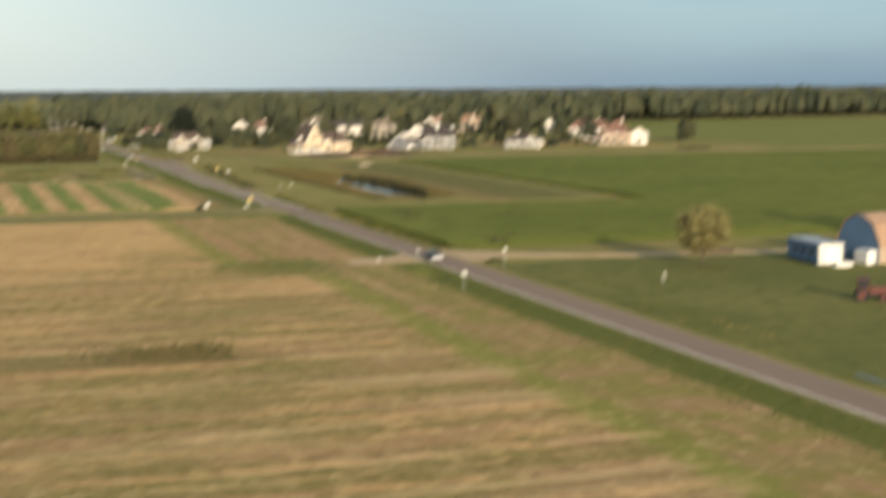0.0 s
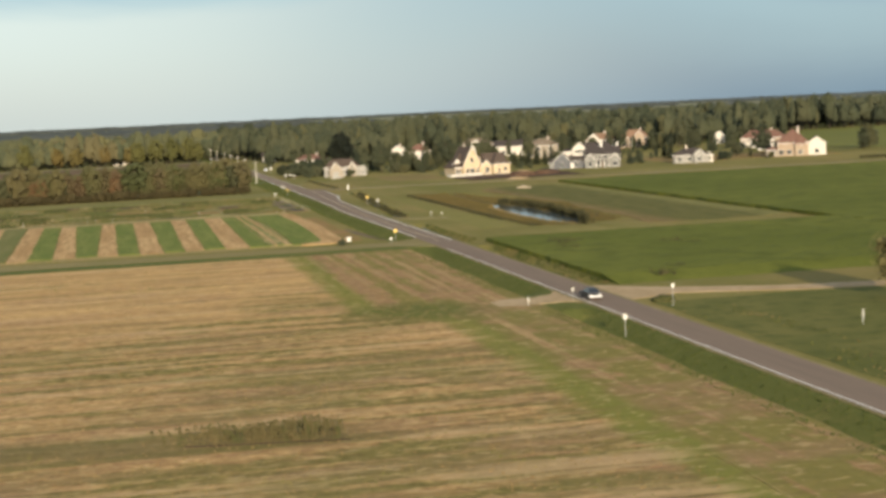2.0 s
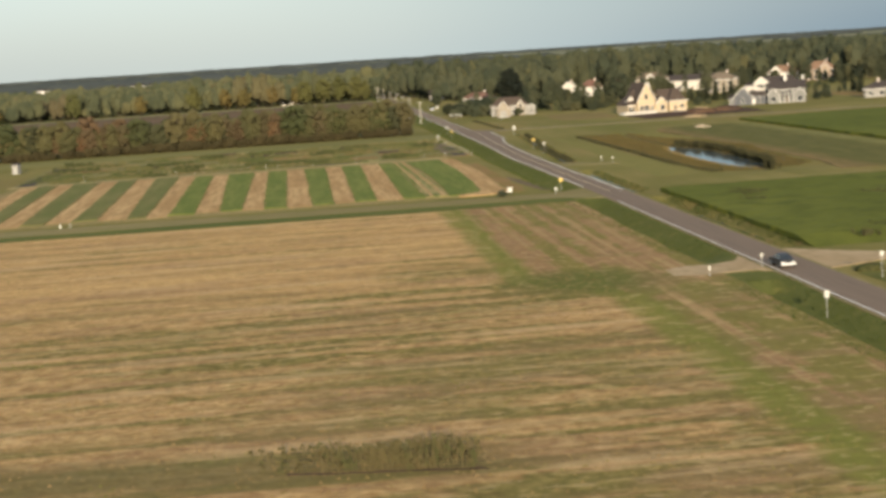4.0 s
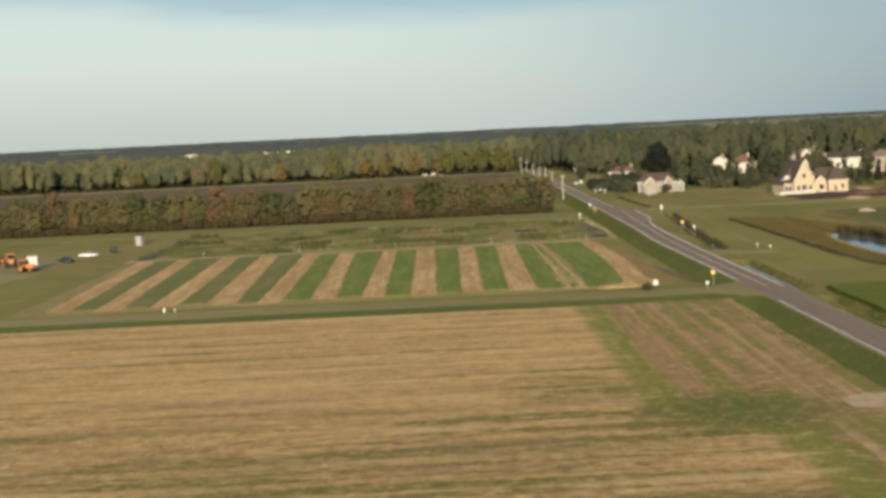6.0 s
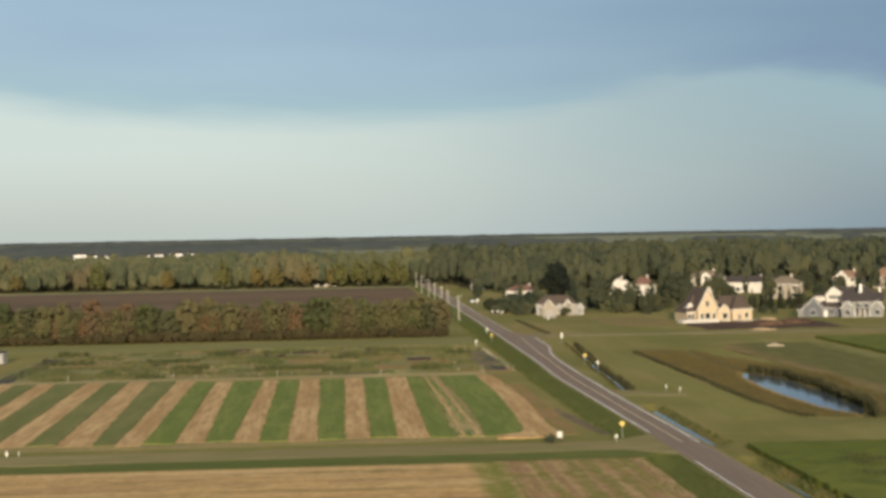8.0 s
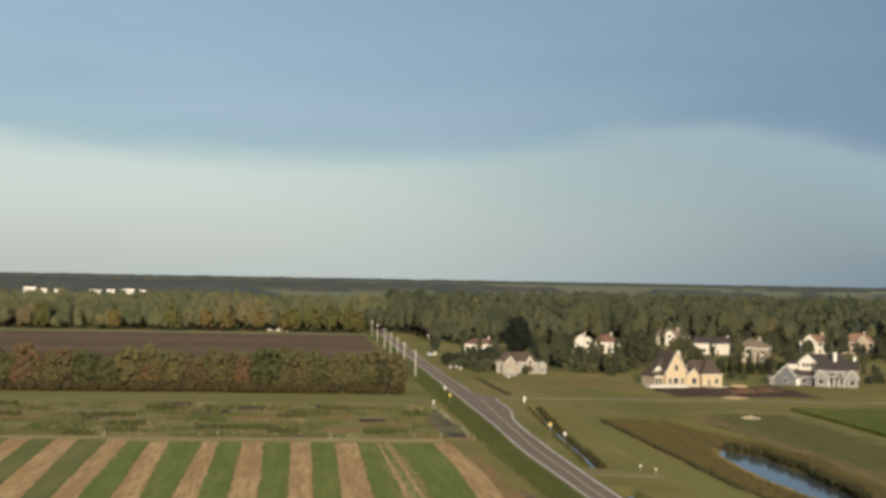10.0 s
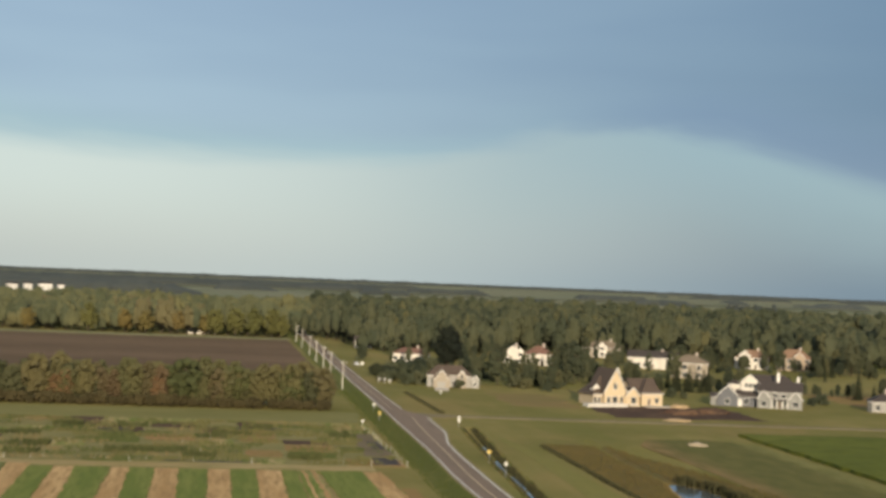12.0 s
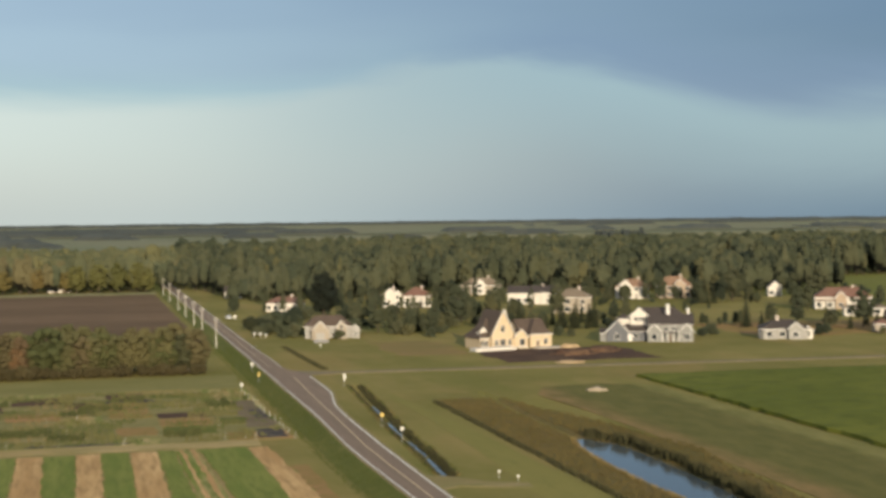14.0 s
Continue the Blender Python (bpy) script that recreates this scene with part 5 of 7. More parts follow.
woods("west_woods_edge", scatter([(-420, 988), (-12, 988), (-12, 1030), (-420, 1030)], 7.5, 401), 401, M_WOOD_L, "mixed autumn wood edge of green and yellow trees", (8, 21), (2.6, 5.4), 18, 15, 0.42, True, 0.55, 0.02, 1.55)
woods("west_woods", scatter([(-480, 1030), (6, 1030), (30, 1500), (-620, 1500)], 12.5, 402), 402, M_WOOD_L, "wide mixed wood turning yellow", (9, 16), (4.6, 7.4), 15, 10, 0.68, False, 0.5, 0.35, 1.3)
woods("village_woods", scatter([(-9, 1012), (12, 985), (18, 880), (60, 860), (100, 905), (130, 915), (180, 905), (290, 850), (330, 875), (350, 985), (0, 1040)], 8.5, 403), 403, M_WOOD_R, "green wood behind the houses", (8, 20), (2.6, 5.4), 18, 15, 0.42, True, 0.6, 0.03, 1.55)
woods("east_woods", scatter([(8, 1040), (290, 955), (330, 1300), (360, 1640), (40, 1640)], 12.5, 404), 404, M_WOOD_R, "wide green wood behind the houses", (11, 19), (4.6, 7.4), 15, 10, 0.68, False, 0.55, 0.35, 1.3)
woods("east_woods_edge", scatter([(288, 960), (460, 1010), (700, 1080), (1000, 1120), (1000, 1165), (660, 1120), (440, 1055), (288, 1010)], 8.5, 405), 405, M_WOOD_R, "tall green wood edge behind the far meadow", (14, 24), (3.2, 6.0), 16, 15, 0.55, True, 0.5, 0.03, 1.5)
woods("east_woods_back", scatter([(300, 1010), (450, 1055), (1000, 1165), (1250, 1700), (340, 1640)], 16, 406), 406, M_WOOD_R, "wide green wood", (13, 19), (6.2, 9.0), 9, 8, 1.1, False, 0.4, 0.4, 0.9)

woods("far_tree_group", scatter([(352, 2190), (400, 2180), (412, 2225), (360, 2235)], 9, 407), 407, M_HAZED_WOOD, "dark group of trees on the far plain", (9, 13), (3.6, 5.0), 9, 9, 1.1, False, 0.3, 0.05, 1.3)
woods("far_tree_group", scatter([(628, 2120), (690, 2105), (705, 2140), (640, 2160)], 10, 408), 408, M_HAZED_WOOD, "rounded dark group of trees on the far plain", (12, 17), (4.4, 6.0), 9, 9, 1.2, False, 0.3, 0.05, 1.2)


def canopy(name, x0, x1, y0, depth, h, seed, label, gaps=-9.0, round_=False):
    """A far wood seen as its closed canopy: an uneven front and top, thinning out at its breaks."""
    xs = [x0 + 6.0 * i for i in range(int((x1 - x0) / 6.0))]
    prof = ((0, -0.2), (0, 0.55), (0.06, 0.9), (0.3, 1.0), (0.65, 1.0), (1.0, 0.9))
    v, f = [], []
    for x in xs:
        thick = noise.noise((x * 0.006, seed * 1.3, 2)) + 0.25 * noise.noise((x * 0.03, seed * 2.1, 4))
        full = step(gaps, gaps + 0.22, thick) * step(x0, x0 + 60, x) * step(x1, x1 - 60, x)
        line = math.sqrt(y0 * y0 - x * x) if round_ else y0
        for j, (d, k) in enumerate(prof):
            px = x + 2.5 * noise.noise((x * 0.21, j * 3.1, seed))
            y = line + depth * d + 14 * noise.noise((x * 0.01, seed, 0)) + 4 * noise.noise((x * 0.13, j * 1.7, seed))
            tall = h * k * full ** 0.6 * (1 + 0.22 * noise.noise((x * 0.09, j * 2.3, seed)) + 0.2 * noise.noise((x * 0.018, 5, seed)))
            v.append((px, y, ground_z(px, y) + (tall if j else -1.0)))
    n = len(prof)
    for i in range(len(xs) - 1):
        if v[i * n + 3][2] - v[i * n][2] > 2.2:
            f += [(i * n + j, (i + 1) * n + j, (i + 1) * n + j + 1, i * n + j + 1) for j in range(n - 1)]
    return tagged(part(name, (v, f), M_HAZED_WOOD), label, "woods", "", "stuff")


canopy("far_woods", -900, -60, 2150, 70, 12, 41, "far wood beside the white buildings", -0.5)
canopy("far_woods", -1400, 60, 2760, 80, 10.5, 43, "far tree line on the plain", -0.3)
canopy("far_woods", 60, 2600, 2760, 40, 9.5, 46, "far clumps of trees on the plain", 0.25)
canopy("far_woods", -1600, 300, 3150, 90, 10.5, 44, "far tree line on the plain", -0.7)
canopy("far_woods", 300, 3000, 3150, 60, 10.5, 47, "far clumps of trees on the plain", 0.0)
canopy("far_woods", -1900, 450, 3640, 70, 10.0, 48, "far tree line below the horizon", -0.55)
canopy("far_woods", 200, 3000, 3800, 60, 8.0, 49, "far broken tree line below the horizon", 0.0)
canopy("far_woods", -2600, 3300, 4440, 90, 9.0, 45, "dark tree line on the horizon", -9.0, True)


# ---------------------------------------------------------------- houses
def window(parent, x, y, z, w, h, rows=1, side=None):
    """A framed window on a wall that faces -y (or on a side wall that faces -x)."""
    def turn(vf):
        return vf if side is None else ([(side - (q[1] - y) * -1.0, x - (q[0] - x) * 1.0, q[2]) for q in vf[0]], vf[1])
    fr = join(box(x - w / 2 - .1, x + w / 2 + .1, y - .09, y - .003, z - .12, z), box(x - w / 2 - .1, x + w / 2 + .1, y - .09, y - .003, z + h, z + h + .12),
              box(x - w / 2 - .1, x - w / 2, y - .08, y - .003, z, z + h), box(x + w / 2, x + w / 2 + .1, y - .08, y - .003, z, z + h), box(x - .03, x + .03, y - .07, y - .003, z, z + h))
    win = part("window", turn(fr), M_TRIM, parent)
    part("pane", turn(box(x - w / 2 + .001, x + w / 2 - .001, y - .04, y - .002, z + .001, z + h - .001)), M_GLASS, win)
    return win


def door(parent, x, y, w=1.0, h=2.1, mat=None, z=0.0):
    d = part("door", box(x - w / 2, x + w / 2, y - .07, y - .003, z, z + h, 0.02), mat or M_DOOR, parent)
    part("door_frame", join(box(x - w / 2 - .12, x - w / 2 - .002, y - .1, y - .003, z, z + h + .12), box(x + w / 2 + .002, x + w / 2 + .12, y - .1, y - .003, z, z + h + .12), box(x - w / 2, x + w / 2, y - .1, y - .003, z + h + .002, z + h + .12)), M_TRIM, d)
    return d


def garage_door(parent, x, y, w=4.8, h=2.3):
    d = part("garage_door", join(*[box(x - w / 2, x + w / 2, y - .06 - .01 * (i % 2), y - .003, i * h / 4 + .02, (i + 1) * h / 4) for i in range(4)]), M_LGREY, parent)
    return d


def slab(a, b, c, d, t):
    """A roof plane with thickness, its corners in order."""
    n = (Vector(b) - Vector(a)).cross(Vector(d) - Vector(a)).normalized()
    if n.z < 0:
        n = -n
    v = [tuple(Vector(p)) for p in (a, b, c, d)] + [tuple(Vector(p) + n * t) for p in (a, b, c, d)]
    return v, [(3, 2, 1, 0), (4, 5, 6, 7), (0, 1, 5, 4), (1, 2, 6, 5), (2, 3, 7, 6), (3, 0, 4, 7)]


def block(parent, x0, x1, y0, y1, h, roof, rise, wall, roofm, over=0.45, z0=0.0, gable=None):
    """One wing: walls up to the eaves (with the gable's triangle) and a roof with eaves."""
    xm, ym = (x0 + x1) / 2, (y0 + y1) / 2
    t = 0.22
    if roof == "front":
        w = cross_section([(x0, z0 - .1), (x1, z0 - .1), (x1, h), (xm, h + rise), (x0, h)], y0, y1)
        sl = rise / (xm - x0)
        e = h - over * sl
        a = slab((x0 - over, y0 - over, e), (x0 - over, y1 + over, e), (xm, y1 + over, h + rise), (xm, y0 - over, h + rise), t)
        b = slab((x1 + over, y1 + over, e), (x1 + over, y0 - over, e), (xm, y0 - over, h + rise), (xm, y1 + over, h + rise), t)
        r = join(a, b)
        trim = join(slab((x0 - over, y0 - over - .06, e - .02), (x0 - over, y0 - over - .003, e - .02), (xm, y0 - over - .003, h + rise - .02), (xm, y0 - over - .06, h + rise - .02), 0.26),
                    slab((x1 + over, y0 - over - .06, e - .02), (x1 + over, y0 - over - .003, e - .02), (xm, y0 - over - .003, h + rise - .02), (xm, y0 - over - .06, h + rise - .02), 0.26))
    elif roof == "side":
        w = cross_section([(y0, z0 - .1), (y1, z0 - .1), (y1, h), (ym, h + rise), (y0, h)], x0, x1)
        w = ([(q[1], q[0], q[2]) for q in w[0]], w[1])
        sl = rise / (ym - y0)
        e = h - over * sl
        r = join(slab((x0 - over, y0 - over, e), (x1 + over, y0 - over, e), (x1 + over, ym, h + rise), (x0 - over, ym, h + rise), t),
                 slab((x1 + over, y1 + over, e), (x0 - over, y1 + over, e), (x0 - over, ym, h + rise), (x1 + over, ym, h + rise), t))
        trim = box(x0 - over, x1 + over, y0 - over - .06, y0 - over - .003, e - .02, e + .2)
    else:
        w = box(x0, x1, y0, y1, z0 - .1, h)
        k = min(x1 - x0, y1 - y0) / 2
        ex0, ex1, ey0, ey1 = x0 - over, x1 + over, y0 - over, y1 + over
        top = [(x0 + k, y0 + k), (x1 - k, y0 + k), (x1 - k, y1 - k), (x0 + k, y1 - k)]
        v = [(ex0, ey0, h - .1), (ex1, ey0, h - .1), (ex1, ey1, h - .1), (ex0, ey1, h - .1), (ex0, ey0, h + .12), (ex1, ey0, h + .12), (ex1, ey1, h + .12), (ex0, ey1, h + .12)]
        v += [(x, y, h + rise) for x, y in top]
        r = (v, [(3, 2, 1, 0), (0, 1, 5, 4), (1, 2, 6, 5), (2, 3, 7, 6), (3, 0, 4, 7), (4, 5, 9, 8), (5, 6, 10, 9), (6, 7, 11, 10), (7, 4, 8, 11), (8, 9, 10, 11)])
        trim = box(ex0, ex1, ey0 - .06, ey0 - .003, h - .12, h + .1)
    part("wall", w, wall, parent)
    rf_ = part("roof", r, roofm, parent)
    part("fascia", trim, M_TRIM, rf_)
    return rf_


def chimney(parent, x, y, z0, z1, w=0.9, mat=None):
    c = part("chimney", join(box(x - w / 2, x + w / 2, y - w / 2, y + w / 2, z0, z1, 0.03), box(x - w / 2 - .1, x + w / 2 + .1, y - w / 2 - .1, y + w / 2 + .1, z1 - .25, z1 - .05)), mat or M_BRICK, parent)
    return c


def house(x, y, yaw, label, group="houses of the village"):
    return thing("house", pose(x, y, 0, 0, 0, yaw), label, "house", group)


# cream house still being finished: tall steep gable, wings both sides
h1 = house(62.6, 598, 13, "cream unfinished house with steep brown roofs and bare yard")
block(h1, 1.3, 15.0, 2.0, 12.5, 3.2, "hip", 5.4, M_CREAM, M_ROOF_BR)
block(h1, 4.9, 13.4, 0.0, 12.0, 4.6, "front", 6.4, M_CREAM, M_ROOF_BR, 0.5)
block(h1, 13.2, 18.6, -0.6, 8.0, 3.2, "front", 2.3, M_CREAM, M_ROOF_BR, 0.35)
block(h1, 17.5, 28.0, 1.2, 12.0, 3.6, "side", 4.3, M_CREAM, M_ROOF_BR)
block(h1, 19.6, 28.2, -0.8, 9.4, 3.8, "hip", 4.2, M_CREAM, M_ROOF_BR)
block(h1, 2.0, 4.2, 3.2, 6.0, 5.2, "front", 1.0, M_WHITE, M_ROOF_BR, 0.2, 3.4)
for wx, wy, wz, ww, wh in ((2.2, 2.0, 0.7, 1.2, 1.8), (3.8, 2.0, 0.7, 1.2, 1.8), (6.6, 0.0, 0.9, 1.3, 1.8), (9.1, 0.0, 0.9, 2.0, 1.9), (11.8, 0.0, 0.9, 1.2, 1.8), (9.1, 0.0, 5.0, 1.4, 1.8), (16.4, -0.6, 0.8, 1.9, 1.9)):
    window(h1, wx, wy, wz, ww, wh)
door(h1, 19.3, 1.2)
door(h1, 22.6, -0.8, 1.3, 2.2)
window(h1, 25.8, -0.8, 0.9, 1.5, 1.6)
chimney(h1, 11.6, 3.2, 6.0, 11.2, 0.9, M_WHITE)
chimney(h1, 13.6, 6.0, 5.0, 10.0, 0.9, M_WHITE)
part("terrace", box(-4.4, 11.5, -5.2, -1.0, -0.1, 0.85, 0.05), M_WHITE, h1, "low cream concrete terrace")
part("steps", join(*[box(14.0, 18.0, -2.6 + .35 * i, -0.62, 0.18 * i - .05, 0.18 * (i + 1)) for i in range(4)]), M_CONCRETE, h1)
part("forecourt", box(19.0, 34.5, -7.0, -1.2, -0.08, 0.22, 0.05), M_CONCRETE, h1, "pale concrete forecourt")

h1.scale = (0.84, 0.9, 1.0)

# grey house with white gables
h2 = house(104.5, 612.5, -20, "grey and white house with dark roofs and several gables")
block(h2, 0.0, 2.8, 1.0, 7.0, 2.7, "side", 1.2, M_ASH, M_ROOF_DK, 0.3)
block(h2, 2.2, 8.8, 0.0, 11.0, 3.4, "front", 3.3, M_SLATE, M_ROOF_DK)
block(h2, 8.4, 16.6, 2.0, 12.0, 3.4, "side", 3.0, M_SLATE, M_ROOF_DK)
block(h2, 8.0, 29.0, 6.0, 16.0, 6.0, "hip", 4.4, M_ASH, M_ROOF_DK)
block(h2, 15.4, 29.4, 0.4, 10.0, 5.6, "side", 2.8, M_ASH, M_ROOF_DK)
block(h2, 15.2, 19.4, -1.0, 6.0, 3.3, "front", 2.4, M_ASH, M_ROOF_DK, 0.35)
block(h2, 25.4, 29.6, -1.0, 6.0, 3.3, "front", 2.5, M_ASH, M_ROOF_DK, 0.35)
block(h2, 9.8, 15.4, 4.4, 9.0, 8.0, "front", 2.5, M_WHITE, M_ROOF_DK, 0.35, 5.0)
block(h2, 5.6, 9.4, 5.0, 9.0, 7.0, "hip", 1.6, M_WHITE, M_ROOF_DK, 0.3, 4.0)
for wx, wy, wz, ww, wh in ((17.3, -1.0, 0.8, 1.6, 1.8), (27.5, -1.0, 0.8, 1.6, 1.8), (20.6, 0.4, 0.7, 1.0, 2.0), (24.2, 0.4, 0.7, 1.0, 2.0), (21.0, 0.4, 3.6, 1.4, 1.2), (23.6, 0.4, 3.6, 1.4, 1.2), (11.4, 4.4, 6.2, 1.0, 1.4), (12.7, 4.4, 6.2, 1.0, 1.4), (14.0, 4.4, 6.2, 1.0, 1.4), (11.6, 2.0, 0.9, 1.6, 1.5), (5.4, 0.0, 0.8, 1.5, 1.8), (28.2, 0.4, 3.9, 1.2, 1.1)):
    window(h2, wx, wy, wz, ww, wh)
part("porch_roof", box(19.5, 25.3, -1.3, 0.38, 2.75, 2.95, 0.03), M_ROOF_DK, h2)
for px in (19.8, 21.6, 23.2, 25.0):
    part("column", box(px - .14, px + .14, -1.2, -0.92, -0.05, 2.74, 0.02), M_TRIM, h2, "white porch column")
part("porch_door", box(21.9, 22.9, 0.30, 0.397, 0.05, 2.3, 0.02), M_DOOR, h2)
door(h2, 9.6, 2.0, 1.1, 2.2, M_TRIM)
chimney(h2, 21.8, 5.2, 7.0, 11.6, 1.0, M_TRIM)
chimney(h2, 28.4, 9.0, 7.0, 10.2, 0.8, M_TRIM)

h2.scale = (0.95, 1.0, 0.95)

# low pale-grey house
h3 = house(153.4, 604, -22, "low pale grey bungalow with a dark hipped roof")
block(h3, 0, 14.5, 0.6, 10.0, 3.1, "hip", 2.7, M_LGREY, M_ROOF_DK)
block(h3, 0.8, 5.0, -1.0, 6.0, 3.1, "hip", 1.9, M_LGREY, M_ROOF_DK, 0.3)
block(h3, 8.6, 12.8, -1.2, 6.0, 3.3, "front", 1.9, M_LGREY, M_ROOF_DK, 0.3)
block(h3, 12.6, 16.0, 1.6, 8.0, 2.6, "front", 1.2, M_WHITE, M_ROOF_DK, 0.3)
for wx, wy in ((2.8, -1.0), (10.6, -1.2), (6.8, 0.6), (14.3, 1.6)):
    window(h3, wx, wy, 0.8, 1.5, 1.5)
chimney(h3, 5.4, 5.0, 3.6, 7.0, 0.8)

# hip-roofed house by the road
h4 = house(21.5, 652, -8, "beige-grey house with low dark hipped roof and a pinkish drive")
block(h4, 0.2, 7.6, 0.0, 9.0, 3.3, "hip", 2.9, M_BEIGE, M_ROOF_TAN)
block(h4, -2.6, 17.5, 6.0, 15.0, 4.0, "hip", 3.6, M_LGREY, M_ROOF_BR)
block(h4, 1.6, 6.2, -1.0, 6.0, 4.0, "front", 2.2, M_BEIGE, M_ROOF_TAN, 0.35)
block(h4, 11.0, 15.2, 2.0, 9.0, 3.9, "front", 2.3, M_BEIGE, M_ROOF_DK, 0.35)
block(h4, 17.6, 21.0, 4.5, 10.0, 3.0, "front", 1.4, M_LGREY, M_ROOF_DK, 0.3)
garage_door(h4, 3.9, -1.0, 3.6, 2.3)
for wx, wy, wz in ((12.2, 2.0, 0.9), (14.0, 2.0, 0.9), (9.4, 6.0, 1.0), (19.2, 4.5, 0.8), (13.1, 2.0, 3.4)):
    window(h4, wx, wy, wz, 1.1, 1.4)
part("driveway", box(1.0, 7.2, -15.0, -1.05, -0.1, 0.07), M_CONCRETE, h4, "pinkish concrete drive")
h4.scale = (0.74, 0.8, 0.95)


def simple_house(x, y, yaw, w, d, hgt, roof, rise, wall, roofm, label, wings=(), n=4, storeys=1, chim=True):
    """A family house: main block, wings, rows of windows, a door."""
    ob = house(x, y, yaw, label)
    block(ob, 0, w, 0, d, hgt, roof, rise, wall, roofm)
    for x0, x1, y0, y1, hh, rr, rs, wm in wings:
        block(ob, x0, x1, y0, y1, hh, rr, rs, wm, roofm, 0.35)
        window(ob, (x0 + x1) / 2, y0, 0.9, min(1.8, (x1 - x0) * 0.4), 1.5)
        if hh > 5:
            window(ob, (x0 + x1) / 2, y0, 3.7, min(1.6, (x1 - x0) * 0.4), 1.5)
    for s in range(storeys):
        for i in range(n):
            wx = w * (i + 0.5) / n
            if any(a - .9 < wx < b + .9 and c < 0.3 for a, b, c, *_ in wings):
                continue
            if s == 0 and i == n // 2:
                door(ob, wx, 0)
            else:
                window(ob, wx, 0, 0.8 + 2.9 * s, min(1.9, w / n * 0.6), 1.7)
    if chim:
        chimney(ob, w * 0.68, d * 0.5, hgt, hgt + rise + 0.9, 0.8)
    return ob


simple_house(24.6, 797, -10, 15.5, 9, 3.4, "hip", 2.6, M_WHITE, M_ROOF_RED, "long white bungalow with a red hipped roof", n=6)
simple_house(74.5, 806, -12, 8.0, 9, 4.6, "front", 3.4, M_WHITE, M_ROOF_DK, "white gabled house half hidden by trees", ((5.6, 8.6, -1.4, 5, 5.6, "front", 1.6, M_WHITE),), 2)
simple_house(83.5, 802, -12, 11.5, 9, 4.8, "hip", 3.6, M_WHITE, M_ROOF_RED, "white house with a reddish hipped roof behind trees", n=4)
simple_house(131, 890, -18, 19, 10, 4.4, "hip", 3.6, M_BEIGE, M_ROOF_TAN, "tan house with a hipped roof and front gable", ((7, 11.5, -1.4, 6, 5.2, "front", 2.2, M_WHITE),), 5)
simple_house(130.5, 806, -20, 22, 10, 5.0, "side", 2.6, M_WHITE, M_ROOF_DK, "long white house with a dark roof", ((14.5, 21.0, -1.2, 6, 5.0, "hip", 1.8, M_WHITE),), 7)
simple_house(131.5, 744, -20, 14.5, 11, 6.2, "hip", 3.2, M_BEIGE, M_ROOF_TAN, "beige two-storey house with a hipped roof", ((9.4, 13.2, -1.2, 6, 6.0, "hip", 1.6, M_BEIGE),), 4, 2)
simple_house(187, 826, -22, 15, 10, 5.2, "hip", 3.6, M_WHITE, M_ROOF_CLAY, "cream house with a clay-brown roof among trees", ((2, 7, -1.4, 6, 6.2, "front", 2.4, M_WHITE),), 4, 2)
simple_house(206, 824, -22, 16, 10, 5.4, "hip", 4.4, M_TAN, M_ROOF_CLAY, "tall tan house with a clay-brown roof among trees", ((8, 13, -1.4, 6, 6.2, "front", 2.6, M_TAN),), 4, 2)
simple_house(257, 815, -20, 6.0, 8, 4.0, "front", 2.8, M_WHITE, M_ROOF_DK, "small white gabled house", n=2, chim=False)
simple_house(203.5, 615, -24, 12.5, 12, 5.4, "hip", 5.6, M_TAN, M_ROOF_RED, "tan house with a steep red hipped roof and white wings", ((-4.6, 0.6, -2.2, 4, 2.7, "hip", 1.6, M_BEIGE), (12.2, 19.6, 3.0, 10.5, 4.8, "front", 2.6, M_WHITE), (7.0, 11.4, -1.3, 5, 4.8, "hip", 3.0, M_TAN)), 4)
long_house = simple_house(235, 727, -24, 22, 10, 4.6, "hip", 3.8, M_WHITE, M_ROOF_RED, "long white house with a red roof", ((8, 12, -1.3, 6, 4.8, "front", 2.2, M_TAN), (16.5, 20.5, -1.3, 6, 4.6, "hip", 1.8, M_TAN)), 6)
for px in (0.4, 2.6, 4.8, 7.0, 13.0, 15.2):
    part("column", box(px - .2, px + .2, -1.5, -1.1, -.05, 3.4, 0.03), M_TRIM, long_house, "white porch column")
part("porch_roof", box(0.0, 7.6, -1.7, -0.05, 3.41, 3.7, 0.05), M_ROOF_RED, long_house)
simple_house(226, 686, -22, 17, 7, 2.8, "hip", 1.2, M_WHITE, M_ROOF_TAN, "low white garage building", n=5, chim=False)
simple_house(-66, 1000, 4, 13, 8, 4.0, "side", 2.6, M_WHITE, M_ROOF_DK, "white farmhouse among autumn trees", n=4)
for x, y, w, hh in ((-388, 2080, 15, 12), (-366, 2075, 7, 10), (-350, 2078, 6, 9), (-305, 2075, 13, 9), (-284, 2070, 10, 10), (-266, 2070, 16, 11), (-244, 2075, 8, 10)):
    simple_house(x, y, 10, w, 16, hh * 0.72, "side", 2.5, M_TRIM, M_ROOF_DK, "far long white building above the woods", n=6, storeys=2, chim=False)
simple_house(18, 905, -6, 8, 7, 3.4, "side", 2.2, M_WHITE, M_ROOF_DK, "small white house by the road under trees", n=3, chim=False)

